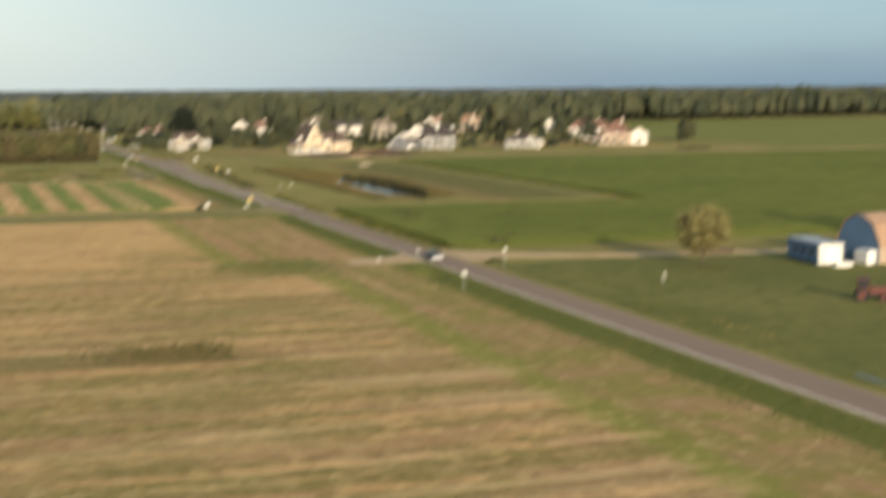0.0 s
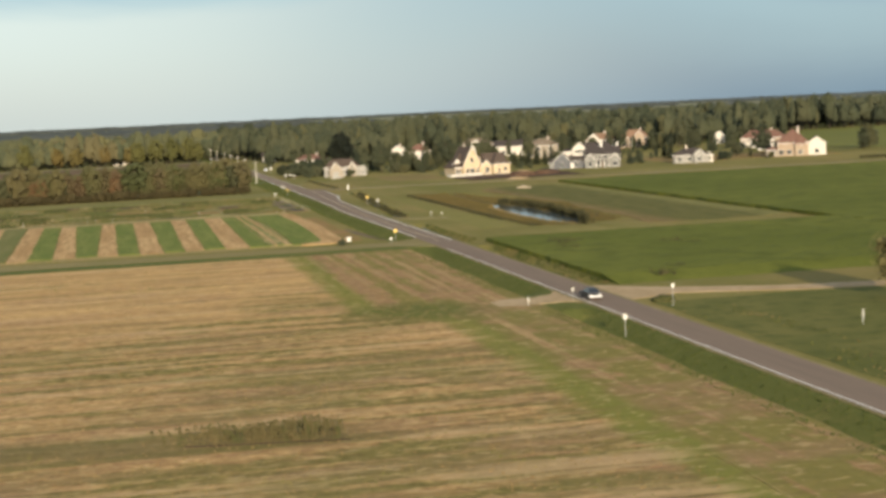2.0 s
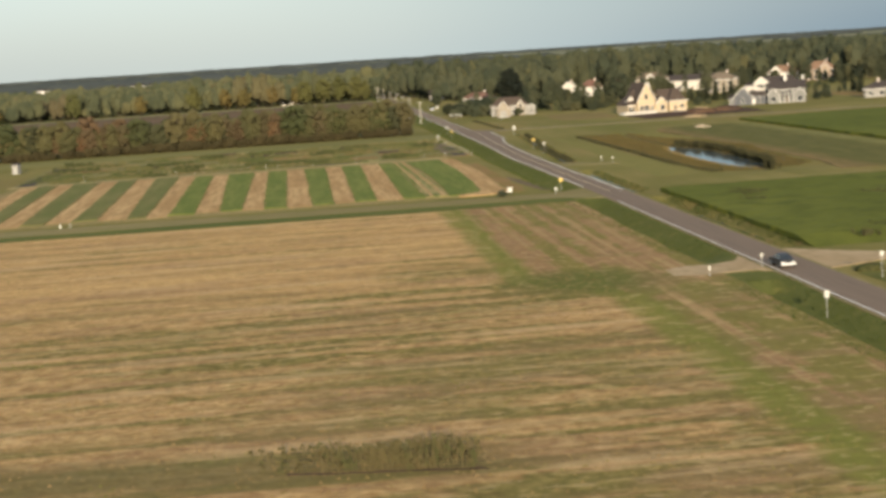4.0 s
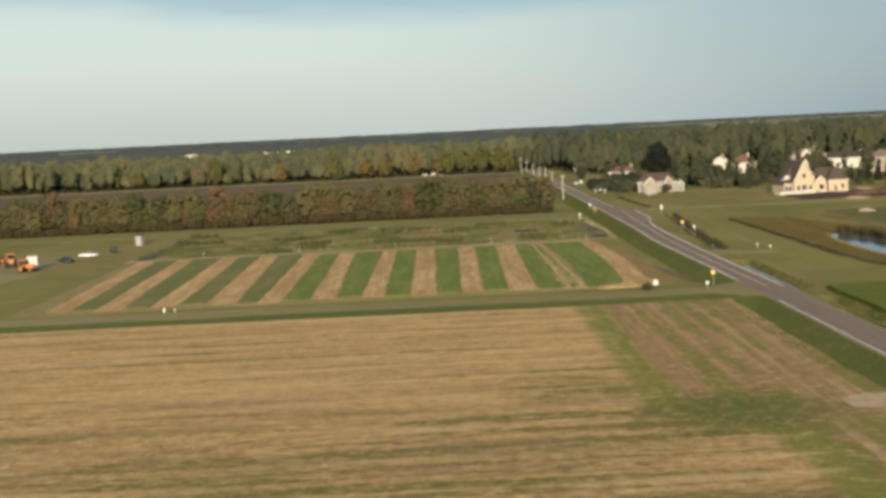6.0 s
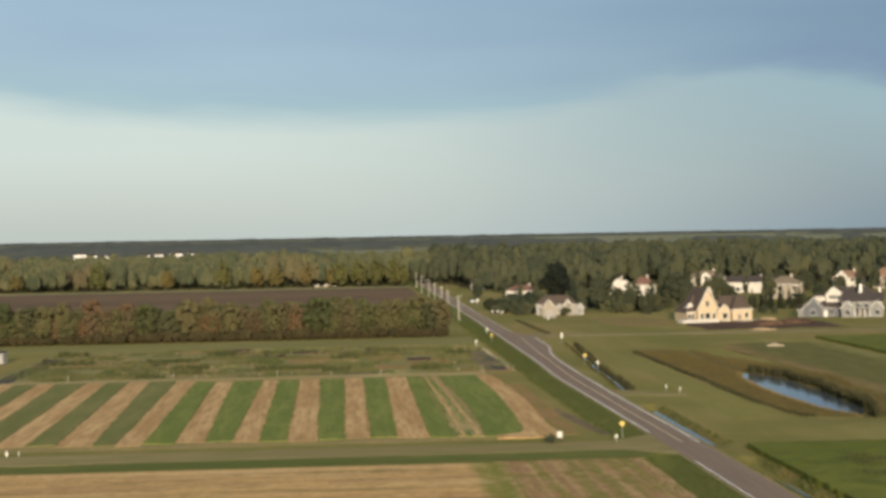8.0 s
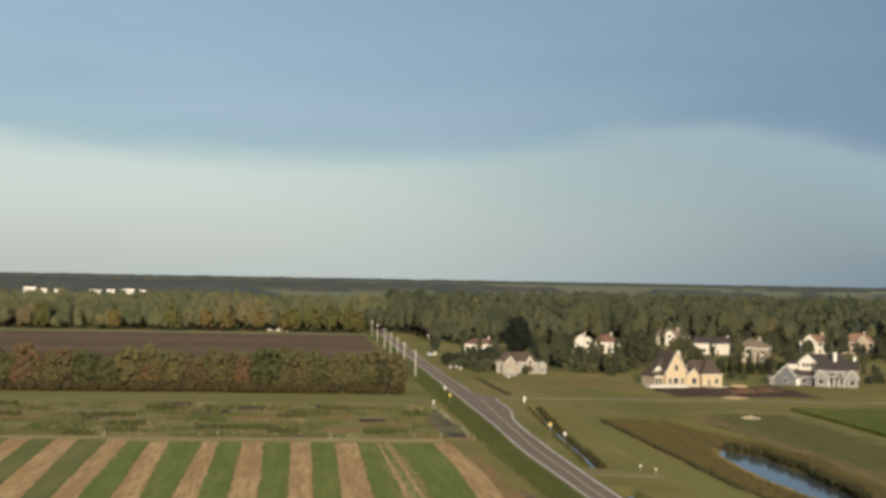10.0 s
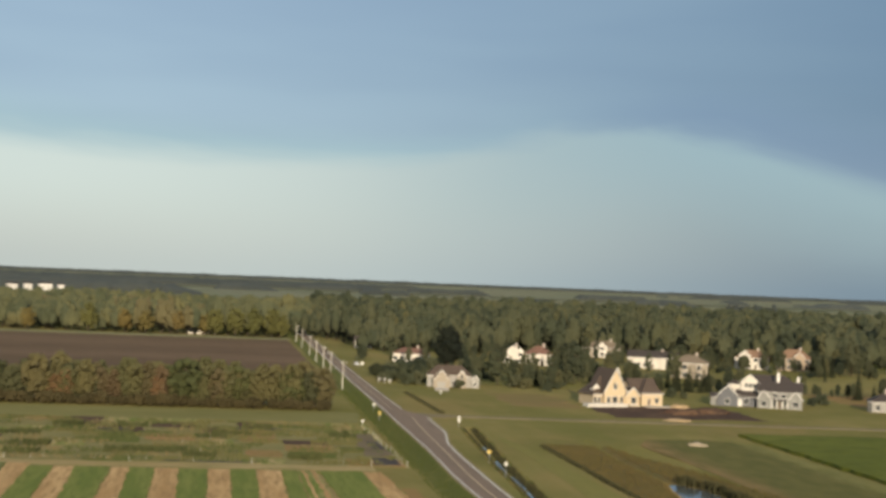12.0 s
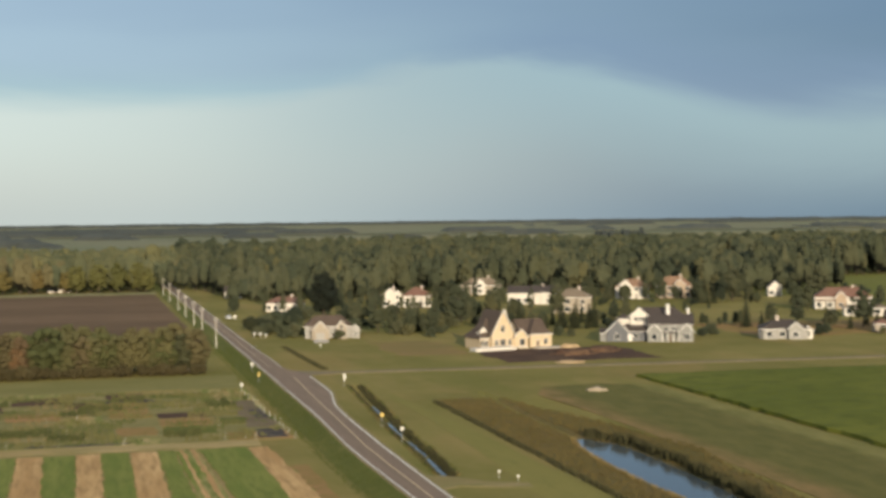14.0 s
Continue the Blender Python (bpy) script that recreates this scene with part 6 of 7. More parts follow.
# ---------------------------------------------------------------- farm beside the drive
shed = thing("trailer_shed", pose(46.6, 191.6, 0, 0, 0, -8), "long blue shed with a white front end", "shed")
part("body", box(0, 3.6, 0.15, 11.5, 0.35, 3.1, 0.06), M_BLUE, shed)
part("front", box(-0.05, 3.65, 0.0, 0.14, 0.3, 3.15, 0.03), M_SIGN_W, shed, "white front wall")
part("roof", box(-0.15, 3.75, -0.1, 11.7, 3.16, 3.34, 0.05), M_STEEL, shed)
part("door", box(1.2, 2.3, -0.05, -0.003, 0.35, 2.4, 0.02), M_TRIM, shed)
part("step", box(2.2, 4.6, -1.4, -0.1, -0.05, 0.6, 0.05), M_TRIM, shed, "white wooden step")
for wx in (2.2, 5.0, 7.8):
    part("window", box(-0.05, -0.002, wx, wx + 1.3, 1.4, 2.3), M_GLASS, shed)
part("skirt", box(0.1, 3.5, 0.2, 11.4, -0.1, 0.36), M_BLACK, shed)

barn = thing("barn", pose(56.2, 191.0, 0, 0, 0, 7), "old barn with a dark blue end and a rusty gambrel roof", "barn")
gam = [(0, -0.1), (9, -0.1), (9, 3.0), (7.6, 5.6), (5.2, 6.9), (3.8, 6.9), (1.4, 5.6), (0, 3.0)]
bw = cross_section([(p, q) for p, q in gam], 0, 14)
part("wall", ([(q[1], q[0], q[2]) for q in bw[0]], bw[1]), M_BLUE, barn, "dark blue board end wall")
ro = [(-.35, 2.6), (1.25, 5.75), (3.7, 7.05), (5.3, 7.05), (7.75, 5.75), (9.35, 2.6)]
rl = [slab((-.06, a[0], a[1]), (14.3, a[0], a[1]), (14.3, b[0], b[1]), (-.06, b[0], b[1]), 0.10) for a, b in zip(ro, ro[1:])]
part("roof", join(*rl), M_RUST, barn, "rusty tan tin roof")
part("side_wall", box(0.1, 13.9, -0.06, -0.003, 0, 2.9), M_TAN, barn, "weathered tan side wall")
for bx in (4.2, 9.4):
    part("barn_door", box(bx, bx + 3.2, -0.16, -0.065, 0, 2.6, 0.03), M_TRIM, barn, "white sliding door")
part("lean_to", box(-1.6, -0.05, 0.5, 3.4, -0.1, 2.0, 0.05), M_TRIM, barn)

woodpile = thing("timber_stack", pose(41, 212, 0, 0, 0, -20), "stack of weathered timber on the grass", "timber")
rt = random.Random(3)
for i in range(14):
    part("beam", box(-2.6 + rt.uniform(-.3, .3), 2.6 + rt.uniform(-.3, .3), 0.32 * (i % 5), 0.32 * (i % 5) + 0.28, 0.3 * (i // 5) - .02, 0.3 * (i // 5) + .27, 0.02), M_BARK, woodpile)


def tractor(m, paint, label, cab=True, scale=1.0):
    """A farm tractor: bonnet, cab, two large and two small wheels."""
    ob = thing("tractor", m, label, "tractor")
    part("bonnet", box(-0.45, 0.45, -2.2, -0.2, 0.9, 1.75, 0.12), paint, ob)
    part("chassis", box(-0.35, 0.35, -2.3, 1.4, 0.5, 0.95, 0.06), M_BLACK, ob)
    part("exhaust", tube((0.3, -1.2, 1.7), (0.3, -1.2, 2.5), 0.05, 0.05), M_BLACK, ob)
    if cab:
        c = part("cab", join(box(-0.8, 0.8, -0.1, 1.3, 1.3, 1.7, 0.05), box(-0.85, 0.85, -0.2, 1.4, 2.7, 2.85, 0.05), *[box(a, a + .08, b, b + .08, 1.68, 2.72) for a in (-.8, .72) for b in (-.1, 1.2)]), paint, ob)
        part("glass", box(-0.74, 0.74, -0.04, 1.24, 1.71, 2.69), M_GLASS, c)
    for sx_ in (-1, 1):
        w = part("wheel", disc_wheel((sx_ * 0.95, 0.8, 0.8), 0.8, 0.42, 18), M_RUBBER, ob)
        part("rim", disc_wheel((sx_ * 0.97, 0.8, 0.8), 0.45, 0.44, 14), paint, w)
        w = part("wheel", disc_wheel((sx_ * 0.8, -1.7, 0.48), 0.48, 0.3, 16), M_RUBBER, ob)
        part("rim", disc_wheel((sx_ * 0.81, -1.7, 0.48), 0.27, 0.32, 12), paint, w)
    ob.scale = (scale,) * 3
    return ob


tractor(pose(33, 159, 0, 0, 0, 60), M_RED, "old dark red tractor parked in the pasture")
tractor(pose(-150, 424, 0, 0, 0, 70), M_ORANGE, "orange tractor in the equipment yard")
tractor(pose(-158, 440, 0, 0, 0, 20), M_ORANGE, "orange tractor in the equipment yard", True, 1.15)
tractor(pose(-165, 452, 0, 0, 0, -40), M_ORANGE, "orange tractor in the equipment yard", False, 1.1)


def car(m, paint, label, tail=None):
    """A saloon car: body, cabin glass, lamps, plate bars and four wheels."""
    ob = thing("car", m, label, "car")
    out = [(-2.2, .35), (2.2, .35), (2.28, .62), (2.1, .86), (1.15, .95), (-1.5, .98), (-2.15, .92), (-2.28, .6)]
    b = cross_section([(x, z) for x, z in out], -0.86, 0.86)
    part("body", ([(q[1], q[0], q[2]) for q in b[0]], b[1]), paint, ob)
    cab = [(-1.7, .96), (0.95, .96), (0.25, 1.42), (-1.1, 1.42)]
    g = cross_section(cab, -0.72, 0.72)
    part("cabin_glass", ([(q[1] * (1 if q[2] < 1.2 else 0.82), q[0], q[2]) for q in g[0]], g[1]), M_GLASS, ob)
    part("roof", box(-0.6, 0.6, -1.12, 0.28, 1.425, 1.47, 0.02), paint, ob)
    part("bumper", box(-0.85, 0.85, -2.36, -2.2, 0.4, 0.62, 0.03), tail or paint, ob)
    part("bumper", box(-0.85, 0.85, 2.2, 2.34, 0.4, 0.62, 0.03), paint, ob)
    for sx_ in (-0.62, 0.62):
        part("headlight", box(sx_ - .18, sx_ + .18, -2.3, -2.22, 0.64, 0.8, 0.02), M_TRIM, ob)
        part("tail_light", box(sx_ - .16, sx_ + .16, 2.2, 2.27, 0.66, 0.82, 0.02), M_RED, ob)
        for y in (-1.4, 1.35):
            w = part("wheel", disc_wheel((sx_ * 1.3, y, 0.33), 0.33, 0.22, 16), M_RUBBER, ob)
            part("rim", disc_wheel((sx_ * 1.31, y, 0.33), 0.2, 0.23, 12), M_STEEL, w)
    part("bonnet", box(-0.8, 0.8, -2.1, -1.2, 0.93, 0.975, 0.02), paint, ob)
    return ob


car(pose(-3.1, 220, 0.10, 0, 0, 0), M_CARPAINT, "dark saloon car with a bright bonnet driving on the road", M_CARWHITE)
car(pose(-146.5, 446, 0.03, 0, 0, 60), M_CARPAINT, "dark parked car in the equipment yard")
car(pose(-144, 460, 0.03, 0, 0, 75), M_CARWHITE, "white parked car in the equipment yard")
car(pose(-140.5, 474, 0.03, 0, 0, 20), M_CARPAINT, "dark parked car beside the gardens")
car(pose(5.8, 760, 0.1, 0, 0, 180), M_CARWHITE, "white car parked by the roadside")

trailer = thing("box_trailer", pose(-149.5, 428, 0, 0, 0, 12), "white box trailer in the equipment yard", "trailer")
part("body", box(-1.2, 1.2, -2.6, 2.6, 0.7, 3.3, 0.06), M_SIGN_W, trailer)
part("chassis", box(-0.9, 0.9, -3.4, 2.5, 0.5, 0.72), M_BLACK, trailer)
for sx_ in (-1.05, 1.05):
    part("wheel", disc_wheel((sx_, 0.4, 0.38), 0.38, 0.24), M_RUBBER, trailer)
hut = thing("garden_hut", pose(-138, 496, 0, 0, 0, -14), "narrow white garden hut", "hut")
part("wall", box(-0.9, 0.9, -1.1, 1.1, -0.05, 2.7, 0.03), M_LGREY, hut)
part("roof", slab((-1.1, -1.35, 2.75), (1.1, -1.35, 2.75), (1.1, 1.35, 3.05), (-1.1, 1.35, 3.05), 0.1), M_ROOF_DK, hut)
part("door", box(-0.45, 0.45, -1.16, -1.103, 0.05, 2.1, 0.02), M_STEEL, hut)


# ---------------------------------------------------------------- signs, posts, poles
def sign(x, y, top, w, h, mat, label, yaw=0.0, shape="rect", category="road sign", post=0.045):
    z = ground_z(x, y)
    ob = thing("road_sign", pose(x, y, z, 0, 0, yaw), label, category)
    part("post", tube((0, 0.03, -0.1), (0, 0.03, top - 0.02), post, post, 8), M_STEEL, ob)
    if shape == "rect":
        pl = box(-w / 2, w / 2, -0.03, -0.018, top - h, top)
    else:
        r = w / 2
        v = [(0, s, top - r + r) for s in (-.03, -.018)]
        pl = cross_section([(0, top - 2 * r), (r, top - r), (0, top), (-r, top - r)], -0.03, -0.018)
    part("plate", pl, mat, ob)
    return ob


sign(-7.6, 192.5, 2.7, 0.5, 0.68, M_SIGN_W, "white rectangular road sign on a steel post")
sign(3.9, 207.5, 2.9, 0.42, 0.55, M_SIGN_W, "white square road sign on a steel post beside the drive")
sign(-12.5, 217, 1.2, 0.2, 0.5, M_SIGN_W, "short white marker post at the field entrance", category="marker post")
sign(-5.2, 221, 1.6, 0.28, 0.45, M_SIGN_W, "small white marker sign at the field entrance", category="marker post")
sign(-9.4, 330.5, 2.9, 0.95, 0.95, M_SIGN_Y, "yellow diamond warning sign on a steel post", shape="diamond")
sign(-11.6, 323.5, 1.3, 0.5, 0.5, M_SIGN_W, "small white stake sign at the lane", category="marker post")
sign(9.4, 520, 2.9, 0.55, 1.5, M_SIGN_W, "tall white road sign at the side street")
sign(4.4, 450, 2.9, 0.95, 0.95, M_SIGN_Y, "yellow diamond warning sign on a steel post", shape="diamond")
sign(4.0, 430, 2.9, 0.55, 0.7, M_SIGN_W, "white rectangular road sign on a steel post")
sign(-14.3, 521, 1.4, 0.6, 0.6, M_SIGN_W, "small white board at the gardens", category="board")
sign(-7.8, 543, 2.6, 0.4, 1.0, M_SIGN_Y, "yellow double warning sign at the road")
sign(-6.9, 566, 2.4, 0.6, 0.8, M_SIGN_W, "white road sign at the road")
sign(17, 182.3, 1.7, 0.14, 1.1, M_SIGN_W, "thin pale marker post in the pasture", category="marker post")
sign(19.5, 620, 1.4, 0.6, 0.6, M_SIGN_W, "small white board on the lawn", category="board")
sign(6.4, 742, 2.6, 1.0, 1.2, M_SIGN_W, "white road sign at the bend")
board = thing("plot_board", pose(-19.8, 325.2, 0.0, 0, 0, 6), "white plot information board on two dark posts", "board")
part("panel", box(-0.42, 0.42, -0.05, 0.0, 0.85, 1.75, 0.01), M_SIGN_W, board)
for sx_ in (-0.42, 0.42):
    part("post", box(sx_ - .06, sx_ + .06, 0.003, 0.12, -0.15, 2.0), M_BARK, board)
copy_thing(garden[3], pose(80, 212, 0, 0, 0, 40))
for x, y in ((87, 216), (94, 208)):
    copy_thing(garden[1], pose(x, y, 0, 0, 0, x))
tree_stub = broadleaf("shrub", 1.6, 0.8, 330, M_LEAF, "small dark shrub beside the plot board", "shrub", 0.02, 20, 0.2, 0.05, 6)
tree_stub.matrix_basis = pose(-21.2, 325.5, 0)


def mailbox(m):
    """A white letter box on a post."""
    ob = thing("mailbox", m, "white letter box on a wooden post by the road", "mailbox", "roadside letter boxes")
    part("post", box(-0.06, 0.06, -0.06, 0.06, -0.1, 1.0), M_POLE, ob)
    part("box", cross_section([(-0.28, 1.002), (0.28, 1.002), (0.28, 1.4), (0.17, 1.56), (-0.17, 1.56), (-0.28, 1.4)], -0.4, 0.4), M_SIGN_W, ob)
    return ob


letter_box = mailbox(pose(5.2, 667.7, 0, 0, 0, 80))
for x_, y_ in ((7.1, 667.0), (8.2, 661.8)):
    copy_thing(letter_box, pose(x_, y_, 0, 0, 0, 70 + x_))


def pole(m):
    """A wooden utility pole with a crossarm and insulators."""
    ob = thing("utility_pole", m, "pale wooden utility pole along the road", "utility pole", "roadside poles")
    part("shaft", tube((0, 0, -0.3), (0, 0, 8.8), 0.16, 0.10, 10), M_POLE, ob)
    part("crossarm", box(-1.1, 1.1, -0.05, 0.05, 8.03, 8.13, 0.01), M_POLE, ob)
    for ix in (-1.0, -0.5, 0.5, 1.0):
        part("insulator", tube((ix, 0, 8.14), (ix, 0, 8.34), 0.05, 0.03, 6), M_TRIM, ob)
    return ob


first_pole = pole(pose(-9.6, 640, 0))
for i, y in enumerate((693, 733, 778, 824, 888, 945)):
    copy_thing(first_pole, pose(-9.6 + 0.15 * i, y, 0, 0, 0, 3 * i))

# plot stakes and garden fence posts
for x_, y_ in ((10.5, 390.8), (12.2, 386.3)):
    sign(x_, y_, 1.3, 0.35, 0.35, M_SIGN_W, "short white marker stake beside the ditch crossing", category="marker post")
st = thing("plot_stake", pose(-101, 327.5, 0), "short white plot stake", "stake", "plot stakes")
part("stake", box(-0.16, 0.16, -0.04, 0.04, -0.1, 0.7), M_SIGN_W, st)
for x in (-99.2,):
    copy_thing(st, pose(x, 327.3 + 0.02 * x % 1, 0, 0, 0, x))
fp = thing("garden_post", pose(-13.2, 441, 0), "pale weathered garden fence post", "post", "garden fence posts")
part("post", tube((0, 0, -0.2), (0, 0, 1.3), 0.05, 0.04, 7), M_POLE, fp)
for i in range(1, 13):
    copy_thing(fp, pose(-13.2 - 0.15 * i + 0.2 * math.sin(i * 5), 441 + 6.1 * i, 0, 0, 0, i * 33))
rq = random.Random(12)
for i in range(15):
    copy_thing(fp, pose(-21 - rq.uniform(0, 75), 442.4 + (rq.uniform(0, 1.2) if i < 9 else rq.uniform(8, 70)), 0, 0, 0, i * 50)).scale = (0.5, 0.5, rq.uniform(0.6, 1.0))
for i in range(5):
    copy_thing(fp, pose(-20 - 23 * i, 442.2 + 0.4 * math.sin(i * 3), 0, 0, 0, i * 71))

for x0, x1, y0, y1, sd in ((-18.9, -14.0, 444, 455, 1), (-17.0, -14.2, 471, 484, 2), (-46.5, -35.0, 503, 508, 3), (-76, -69.5, 496, 501, 6), (-60, -42, 443.2, 445, 7), (-128.5, -124.5, 441, 470, 4), (-128, -123.5, 474, 503, 5)):
    patch("garden_bed", ragged(x0, x1, y0, y1, 0.3, 2, sd), M_FABRIC, "dark covered garden bed", "bed", z=0.09)
patch("garden_bed", ragged(-19.2, -14.0, 457, 500, 0.9, 3, 8), earth("fallow_bed", (0.165, 0.120, 0.080), (0.205, 0.155, 0.098), (0.15, 0.13, 0.05), 0.15, 0.8), "bare grey-brown garden bed in the corner", "bed", z=0.075)
patch("garden_bed", ragged(-43.8, -36.6, 453, 464, 0.4, 3, 9), M_REDDIRT, "dried reddish garden bed", "bed", z=0.085)
# allotment beds, each dug or planted its own way
rg = random.Random(91)
bed_mats = ((M_DIRT, "dug dark allotment bed"), (M_GARDEN, "faded weedy allotment bed"), (M_LUSH, "green overgrown allotment bed"), (M_REDDIRT, "dried-out allotment bed"), (M_PLOT_MIX, "half-harvested allotment bed"))
bx = -126.0
while bx < -24:
    w_ = rg.uniform(7, 13)
    by = 442.0
    while by < 519:
        d_ = rg.uniform(7, 15)
        if rg.random() < 0.62:
            bm_, bl_ = bed_mats[rg.randrange(5)]
            patch("allotment_bed", ragged(bx, bx + w_ - 1.2, by, min(525, by + d_ - 1.5), 0.4, 3, rg.randrange(999)), bm_, bl_, "garden bed", z=0.07)
        by += d_
    bx += w_
patch("wet_spot", [(-15.0, 366), (-14.2, 352), (-13.2, 340), (-11.8, 332), (-10.8, 333), (-11.6, 342), (-12.6, 354), (-14.0, 368)], earth("damp_soil", (0.16, 0.115, 0.08), (0.24, 0.165, 0.09), (0.12, 0.10, 0.05), 0.15, 0.6), "damp dark wheel track beside the lane", "track", z=0.06)


# ---------------------------------------------------------------- standing plants
def stalks(name, area, count, h, w, mat, label, seed, lean=0.25, heads=0, inside=None):
    """Many upright blades and stalks."""
    rnd = np.random.default_rng(seed)
    v, f = [], []
    x0, x1, y0, y1 = area
    while len(f) < count:
        x, y = rnd.uniform(x0, x1), rnd.uniform(y0, y1)
        if inside and not inside(x, y):
            continue
        z = ground_z(x, y)
        hh = h * rnd.uniform(0.55, 1.15)
        a = rnd.uniform(0, 3.14)
        dx, dy = math.cos(a) * w, math.sin(a) * w
        lx, ly = rnd.normal(0, lean) * hh * 0.5, rnd.normal(0, lean) * hh * 0.5
        k = len(v)
        v += [(x - dx, y - dy, z - 0.05), (x + dx, y + dy, z - 0.05), (x + dx * .8 + lx * .5, y + dy * .8 + ly * .5, z + hh * .6), (x + lx, y + ly, z + hh), (x - dx * .8 + lx * .5, y - dy * .8 + ly * .5, z + hh * .6)]
        f.append((k, k + 1, k + 2, k + 3, k + 4))
    return tagged(part(name, (v, f), mat), label, "plants", "", "stuff")


M_CORN = leafage("corn_leaves", [(0.0, (0.163, 0.136, 0.054)), (0.6, (0.232, 0.180, 0.081)), (1.0, (0.138, 0.136, 0.050))], 1.2)
M_STRAWT = leafage("straw_tufts", [(0.0, (0.30, 0.19, 0.08)), (0.6, (0.38, 0.25, 0.11)), (1.0, (0.20, 0.19, 0.05))], 0.3)
M_WEED = leafage("garden_weed_leaves", [(0.0, (0.09, 0.11, 0.03)), (0.5, (0.15, 0.155, 0.045)), (0.8, (0.24, 0.20, 0.07)), (1.0, (0.28, 0.20, 0.09))], 0.25)
def corn(seed):
    """Leftover rows of dry corn: a stem and arching leaves a plant, thinning out to one end."""
    rnd = random.Random(seed)
    v, f = [], []
    for row in range(6):
        x = -46.8 - rnd.random()
        while x > -63.0:
            x -= rnd.uniform(0.16, 0.34)
            thin = (-x - 46.8) / 16.2
            if rnd.random() < thin ** 1.6 * 0.95 or noise.noise((x * 0.5, row * 1.7, 3)) < -0.3:
                continue
            y = 146.6 + 0.9 * row + (-46.8 - x) * 0.20 + rnd.uniform(-.12, .12)
            h = rnd.uniform(0.85, 1.6) * (1 - 0.45 * thin)
            lx, ly = rnd.gauss(0, .12) * h, rnd.gauss(0, .12) * h
            k = len(v)
            v += [(x - .05, y, -.05), (x + .05, y, -.05), (x + lx + .035, y + ly, h), (x + lx - .035, y + ly, h)]
            f.append((k, k + 1, k + 2, k + 3))
            for _ in range(2):
                a, u, q = rnd.uniform(0, 6.283), rnd.uniform(0.3, 0.9), rnd.uniform(0.25, 0.5)
                c, d = math.cos(a), math.sin(a)
                bx_, by_, bz = x + lx * u, y + ly * u, h * u
                k = len(v)
                v += [(bx_ - d * .03, by_ + c * .03, bz), (bx_ + d * .03, by_ - c * .03, bz), (bx_ + c * q * .6 + d * .05, by_ + d * q * .6 - c * .05, bz + .22), (bx_ + c * q, by_ + d * q, bz - .05), (bx_ + c * q * .6 - d * .05, by_ + d * q * .6 + c * .05, bz + .22)]
                f.append((k, k + 1, k + 2, k + 3, k + 4))
    return tagged(part("corn_rows", (v, f), M_CORN), "leftover standing rows of dry corn in the stubble", "plants", "", "stuff")


rc = random.Random(77)
for k in range(7):
    y_ = 146.0 + 0.9 * k
    o = [(-46.4 - 0.9 * i - rc.uniform(0, .5), y_ + 0.18 * i + rc.uniform(-.12, .12)) for i in range(16 - k % 2)]
    patch("corn_furrow", o + [(x, y + rc.uniform(0.25, 0.55)) for x, y in reversed(o)], M_FURROW if k > 0 else M_DIRT, "damp dark furrow between corn rows", "furrow", z=0.05)
corn(501)
stalks("pond_reeds", (37, 49, 350, 432), 2600, 1.9, 0.09, M_REED, "tall dark reeds on the pond bank", 502, 0.18, inside=lambda x, y: noise.noise((x * .35, y * .22, 6)) > -0.12 and pond_half(y) + 1.0 < x - pond_mid(y) < pond_half(y) + 3.2 + 1.2 * noise.noise((y * .15, 0, 2)))
stalks("pond_reeds", (27, 36, 350, 430), 500, 0.5, 0.08, M_STRAW, "low brown reeds on the pond bank", 503, 0.25, inside=lambda x, y: -pond_half(y) - 2.0 < x - pond_mid(y) < -pond_half(y) - 0.7)
stalks("marsh_grass", (23, 53, 345, 488), 9800, 0.45, 0.12, leafage("marsh_blades", [(0.0, (0.16, 0.13, 0.045)), (1.0, (0.195, 0.145, 0.052))], 0.15), "knee-high brown marsh grass", 504, 0.3, inside=lambda x, y: abs(x - pond_mid(y)) > pond_half(y) + 1.0 and marsh_edge(x, y) > 0.2)
stalks("bank_weeds", (21.0, 30, 350, 484), 1900, 0.7, 0.10, M_REED, "dark weeds along the pond bank", 511, 0.3, inside=lambda x, y: 0.1 < marsh_edge(x, y) < 1.6 and x < 28)
stalks("ditch_rushes", (3, 13.5, 396, 520), 4200, 0.7, 0.09, M_REED, "dark rushes along the wet ditch", 512, 0.25, inside=lambda x, y: 0.55 < abs(x - ditch_mid(y)) < 1.7 + 0.5 * noise.noise((y * .2, x, 0)))
stalks("street_weeds", (7.5, 32, 558, 628), 900, 0.6, 0.12, M_REED, "dark weeds in the dip beyond the side street", 513, 0.3, inside=lambda x, y: abs(x - 9.4 - (628 - y) * 0.02) < 0.9)
stalks("roadside_weeds", (3.0, 11, 60, 205), 900, 0.28, 0.10, M_WEED, "dark rank weeds along the pasture edge", 514, 0.35, inside=lambda x, y: noise.noise((x * .25, y * .03, 9)) > 0.05)
for k, (x_, y_) in enumerate([(16.2, 300.6), (17.9, 296.5), (32.5, 283.9), (34.4, 279.6), (18.1, 244.9), (14.1, 238.3), (14.9, 297.0), (15.6, 293.5), (13.7, 285.6)]):
    stalks("crop_weeds", (x_ - 1.8, x_ + 1.8, y_ - 1.6, y_ + 1.6), 60, 1.35, 0.10, M_REED, "clump of tall dark weeds in the soybeans", 520 + k, 0.25)
stalks("hedge_weeds", (214, 227, 559, 565), 420, 1.1, 0.2, M_REED, "dark rank weeds in a wet hollow of the crop", 515, 0.3)
stalks("straw_tufts", (-110, -23, 100, 306), 12000, 0.16, 0.12, M_STRAWT, "loose straw and regrowth tufts", 505, 0.6)
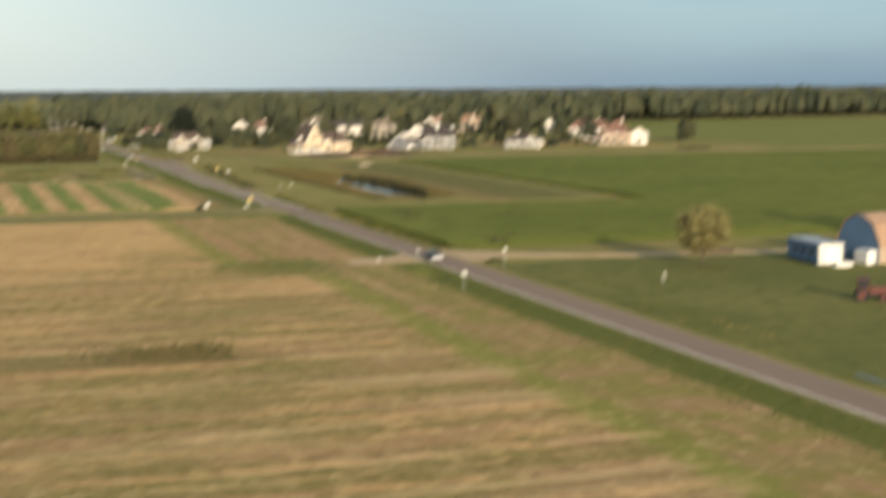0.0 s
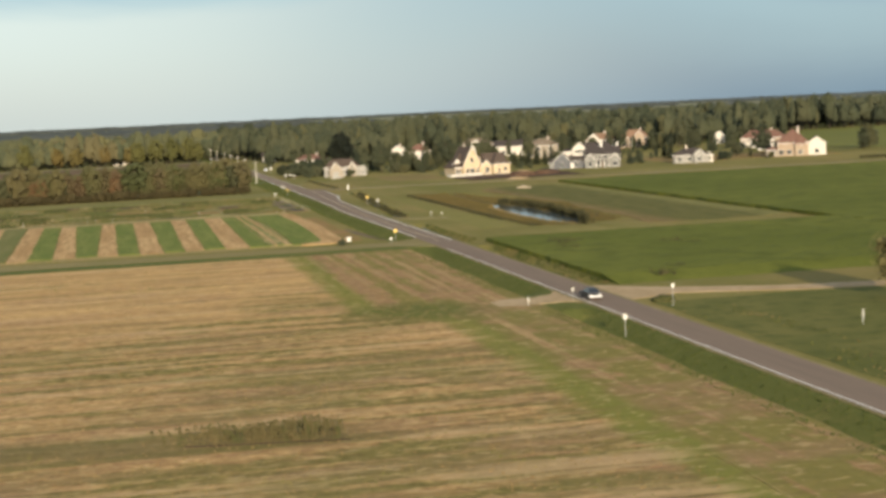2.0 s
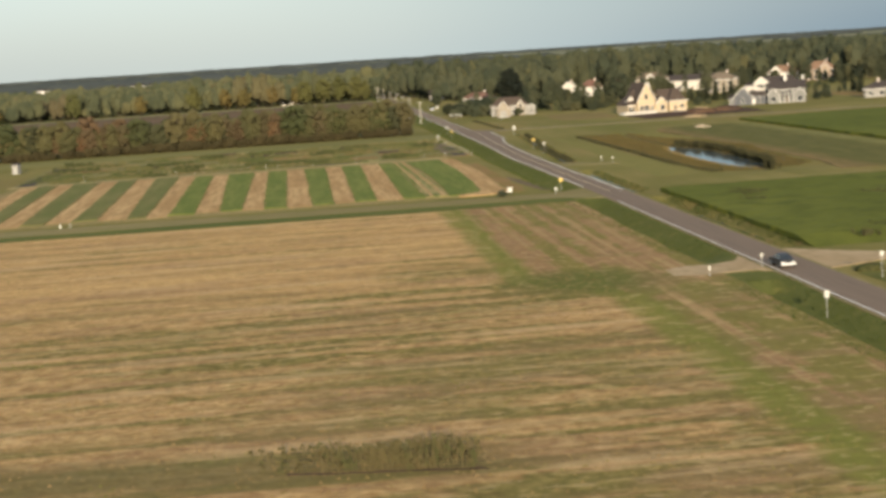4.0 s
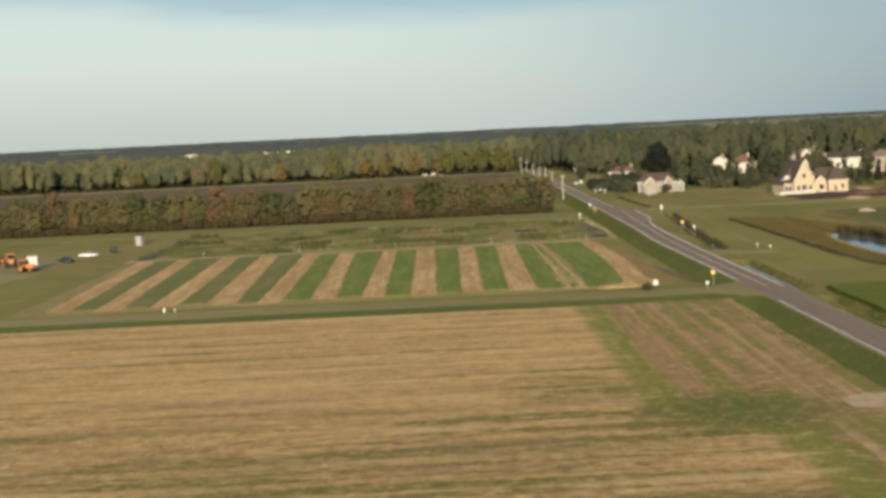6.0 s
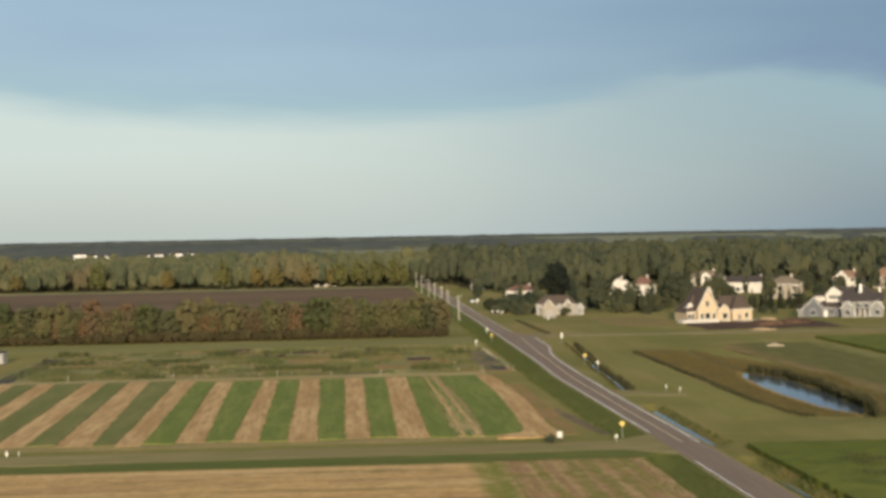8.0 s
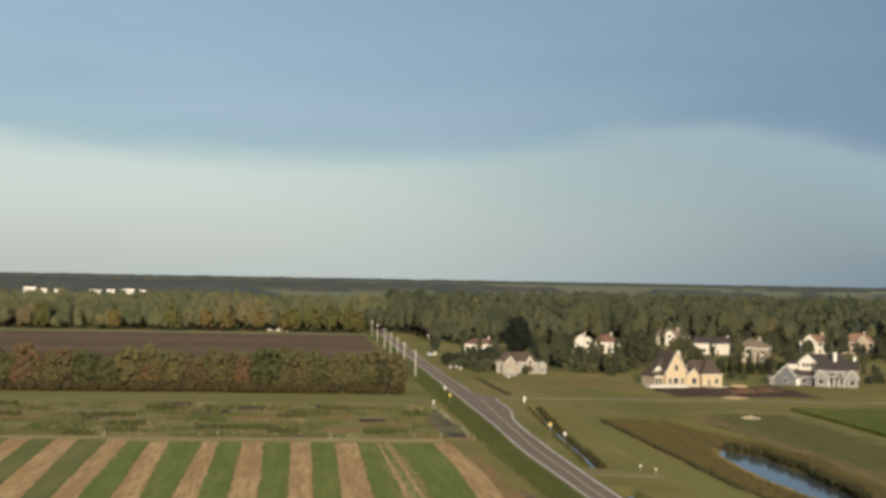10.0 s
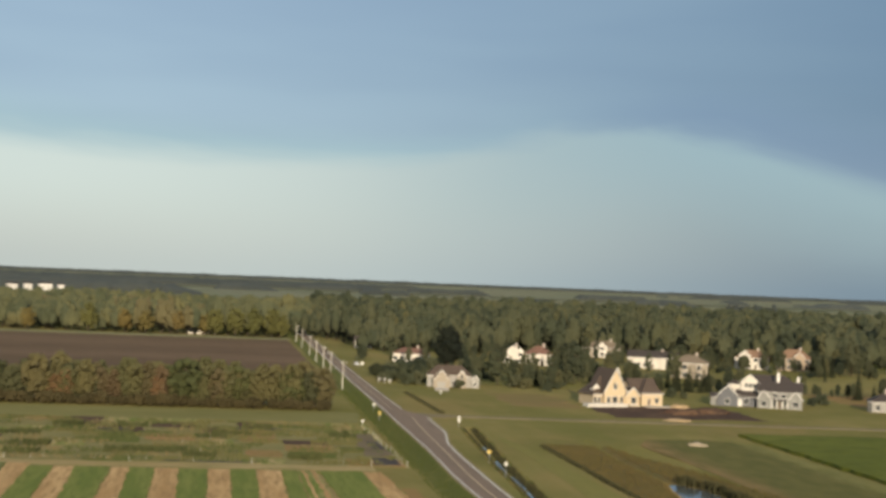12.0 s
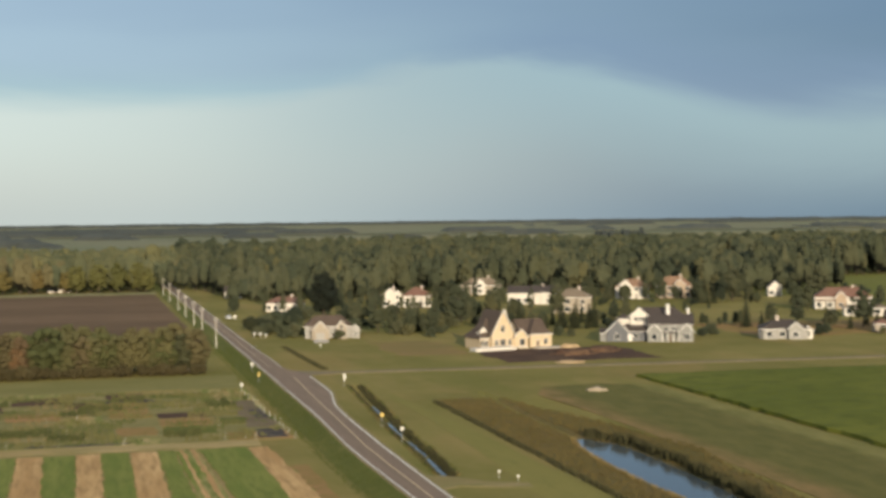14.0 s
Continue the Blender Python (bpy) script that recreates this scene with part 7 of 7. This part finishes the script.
stalks("verge_grass", (-12.4, -5.2, 90, 640), 10000, 0.24, 0.09, leafage("verge_blades", [(0.0, (0.094, 0.115, 0.028)), (1.0, (0.112, 0.130, 0.032))], 0.3), "rank green verge grass in the ditch", 506, 0.35, inside=lambda x, y: x < line_l(y) - 0.9 and not (213 < y < 235 or 310 < y < 332))
stalks("ditch_reeds", (0.9, 14, 238, 520), 4500, 0.4, 0.09, M_WEED, "weeds along the wet ditch", 507, 0.3, inside=lambda x, y: 0.8 < abs(x - ditch_mid(y)) < 2.2 and x > line_r(y) + 0.9 and not (367 < y < 396 or 304 < y < 320))


def plot_kind(x, y):
    """Which plants took over the allotment at a spot; each plot is about 8 by 7 m."""
    row = math.floor((y + 1.2 * noise.noise((x * 0.1, y * 0.1, 1))) / 6.8)
    col_ = math.floor((x + 31.0 * noise.noise((row * 3.7, 0.5, 2))) / (7.5 + 2.5 * noise.noise((row * 1.9, 7.5, 2))))
    return (noise.noise((row * 5.31 + 0.37, col_ * 7.77 + 0.61, 3.3)) * 2.3 + 0.5) % 1.0


def clear_bed(x, y):
    return (x > -19.6 and y < 502 and noise.noise((x * 0.4, y * 0.2, 8)) < 0.25) or (-44 < x < -36.4 and 452.5 < y < 464.5)


for lo, hi, many, tall_, tint, lab, sd in ((0.0, 0.24, 4200, 0.5, ((0.118, 0.134, 0.047), (0.151, 0.159, 0.056)), "green allotment rows run wild", 508),
                                           (0.24, 0.46, 3600, 0.7, ((0.174, 0.166, 0.062), (0.213, 0.193, 0.074)), "olive weeds over old garden rows", 530),
                                           (0.46, 0.60, 1500, 0.55, ((0.252, 0.202, 0.092), (0.297, 0.230, 0.110)), "straw-dry garden plants", 531),
                                           (0.86, 1.0, 2200, 1.15, ((0.099, 0.110, 0.040), (0.129, 0.132, 0.047)), "tall dark weeds in a neglected plot", 532)):
    stalks("garden_plants", (-128, -14.5, 443, 522), many, tall_, 0.17, leafage("garden_growth", [(0.0, tint[0]), (1.0, tint[1])], 0.25), lab, sd, 0.4, inside=lambda x, y: lo <= plot_kind(x, y) < hi and not clear_bed(x, y))


def wires(name, rows, label):
    pieces = []
    for x, z in rows:
        ys = [640, 693, 733, 778, 824, 888, 945]
        for a, b in zip(ys, ys[1:]):
            pts = [(-9.6 + x, a + (b - a) * s / 6, z - 1.0 * 4 * (s / 6) * (1 - s / 6)) for s in range(7)]
            pieces += [tube(p, q, 0.02, 0.02, 4) for p, q in zip(pts, pts[1:])]
    return tagged(part(name, join(*pieces), M_BLACK), label, "wire")


wires("power_wires", ((-1.0, 8.36), (1.0, 8.36)), "thin sagging power wires between the poles")


# heaps
def heap(name, x, y, r, h, mat, label, seed):
    rnd = random.Random(seed)
    b = bmesh.new()
    bmesh.ops.create_icosphere(b, subdivisions=3, radius=1)
    for q in b.verts:
        n = noise.noise(q.co * 1.7 + Vector((seed, 0, 0)))
        q.co = Vector((q.co.x * r * (1 + .3 * n), q.co.y * r * .7 * (1 + .3 * n), max(-0.1, q.co.z * h * (1 + .5 * n))))
    ob = part(name, b, mat)
    ob.matrix_basis = pose(x, y, ground_z(x, y))
    return tagged(ob, label, "heap")


heap("sand_heap", 61.6, 492.8, 2.5, 0.8, earth("pale_sand", (0.33, 0.27, 0.19), (0.40, 0.33, 0.24), (0.27, 0.22, 0.15), 0.3, 1.2), "pale heap of sand on the meadow", 1)
heap("earth_mound", 84, 577, 6.5, 1.7, M_DIRT, "dark soil heap beside the unfinished house", 2)
heap("earth_mound", 94, 584, 7.5, 1.4, M_DIRT, "dark soil heap beside the unfinished house", 3)
heap("gravel_heap", 76, 555.5, 4.0, 0.5, M_GRAVEL, "low pale gravel heap by the street", 4)
heap("rubble_heap", 90, 598, 3.2, 1.0, M_GRAVEL, "pale heap of building rubble", 5)
heap("mud_clod", 4.6, 212.8, 1.9, 0.8, earth("rank_weeds", (0.055, 0.058, 0.022), (0.085, 0.08, 0.03), (0.045, 0.05, 0.018), 0.3, 1.5), "weedy mound beside the drive", 6)
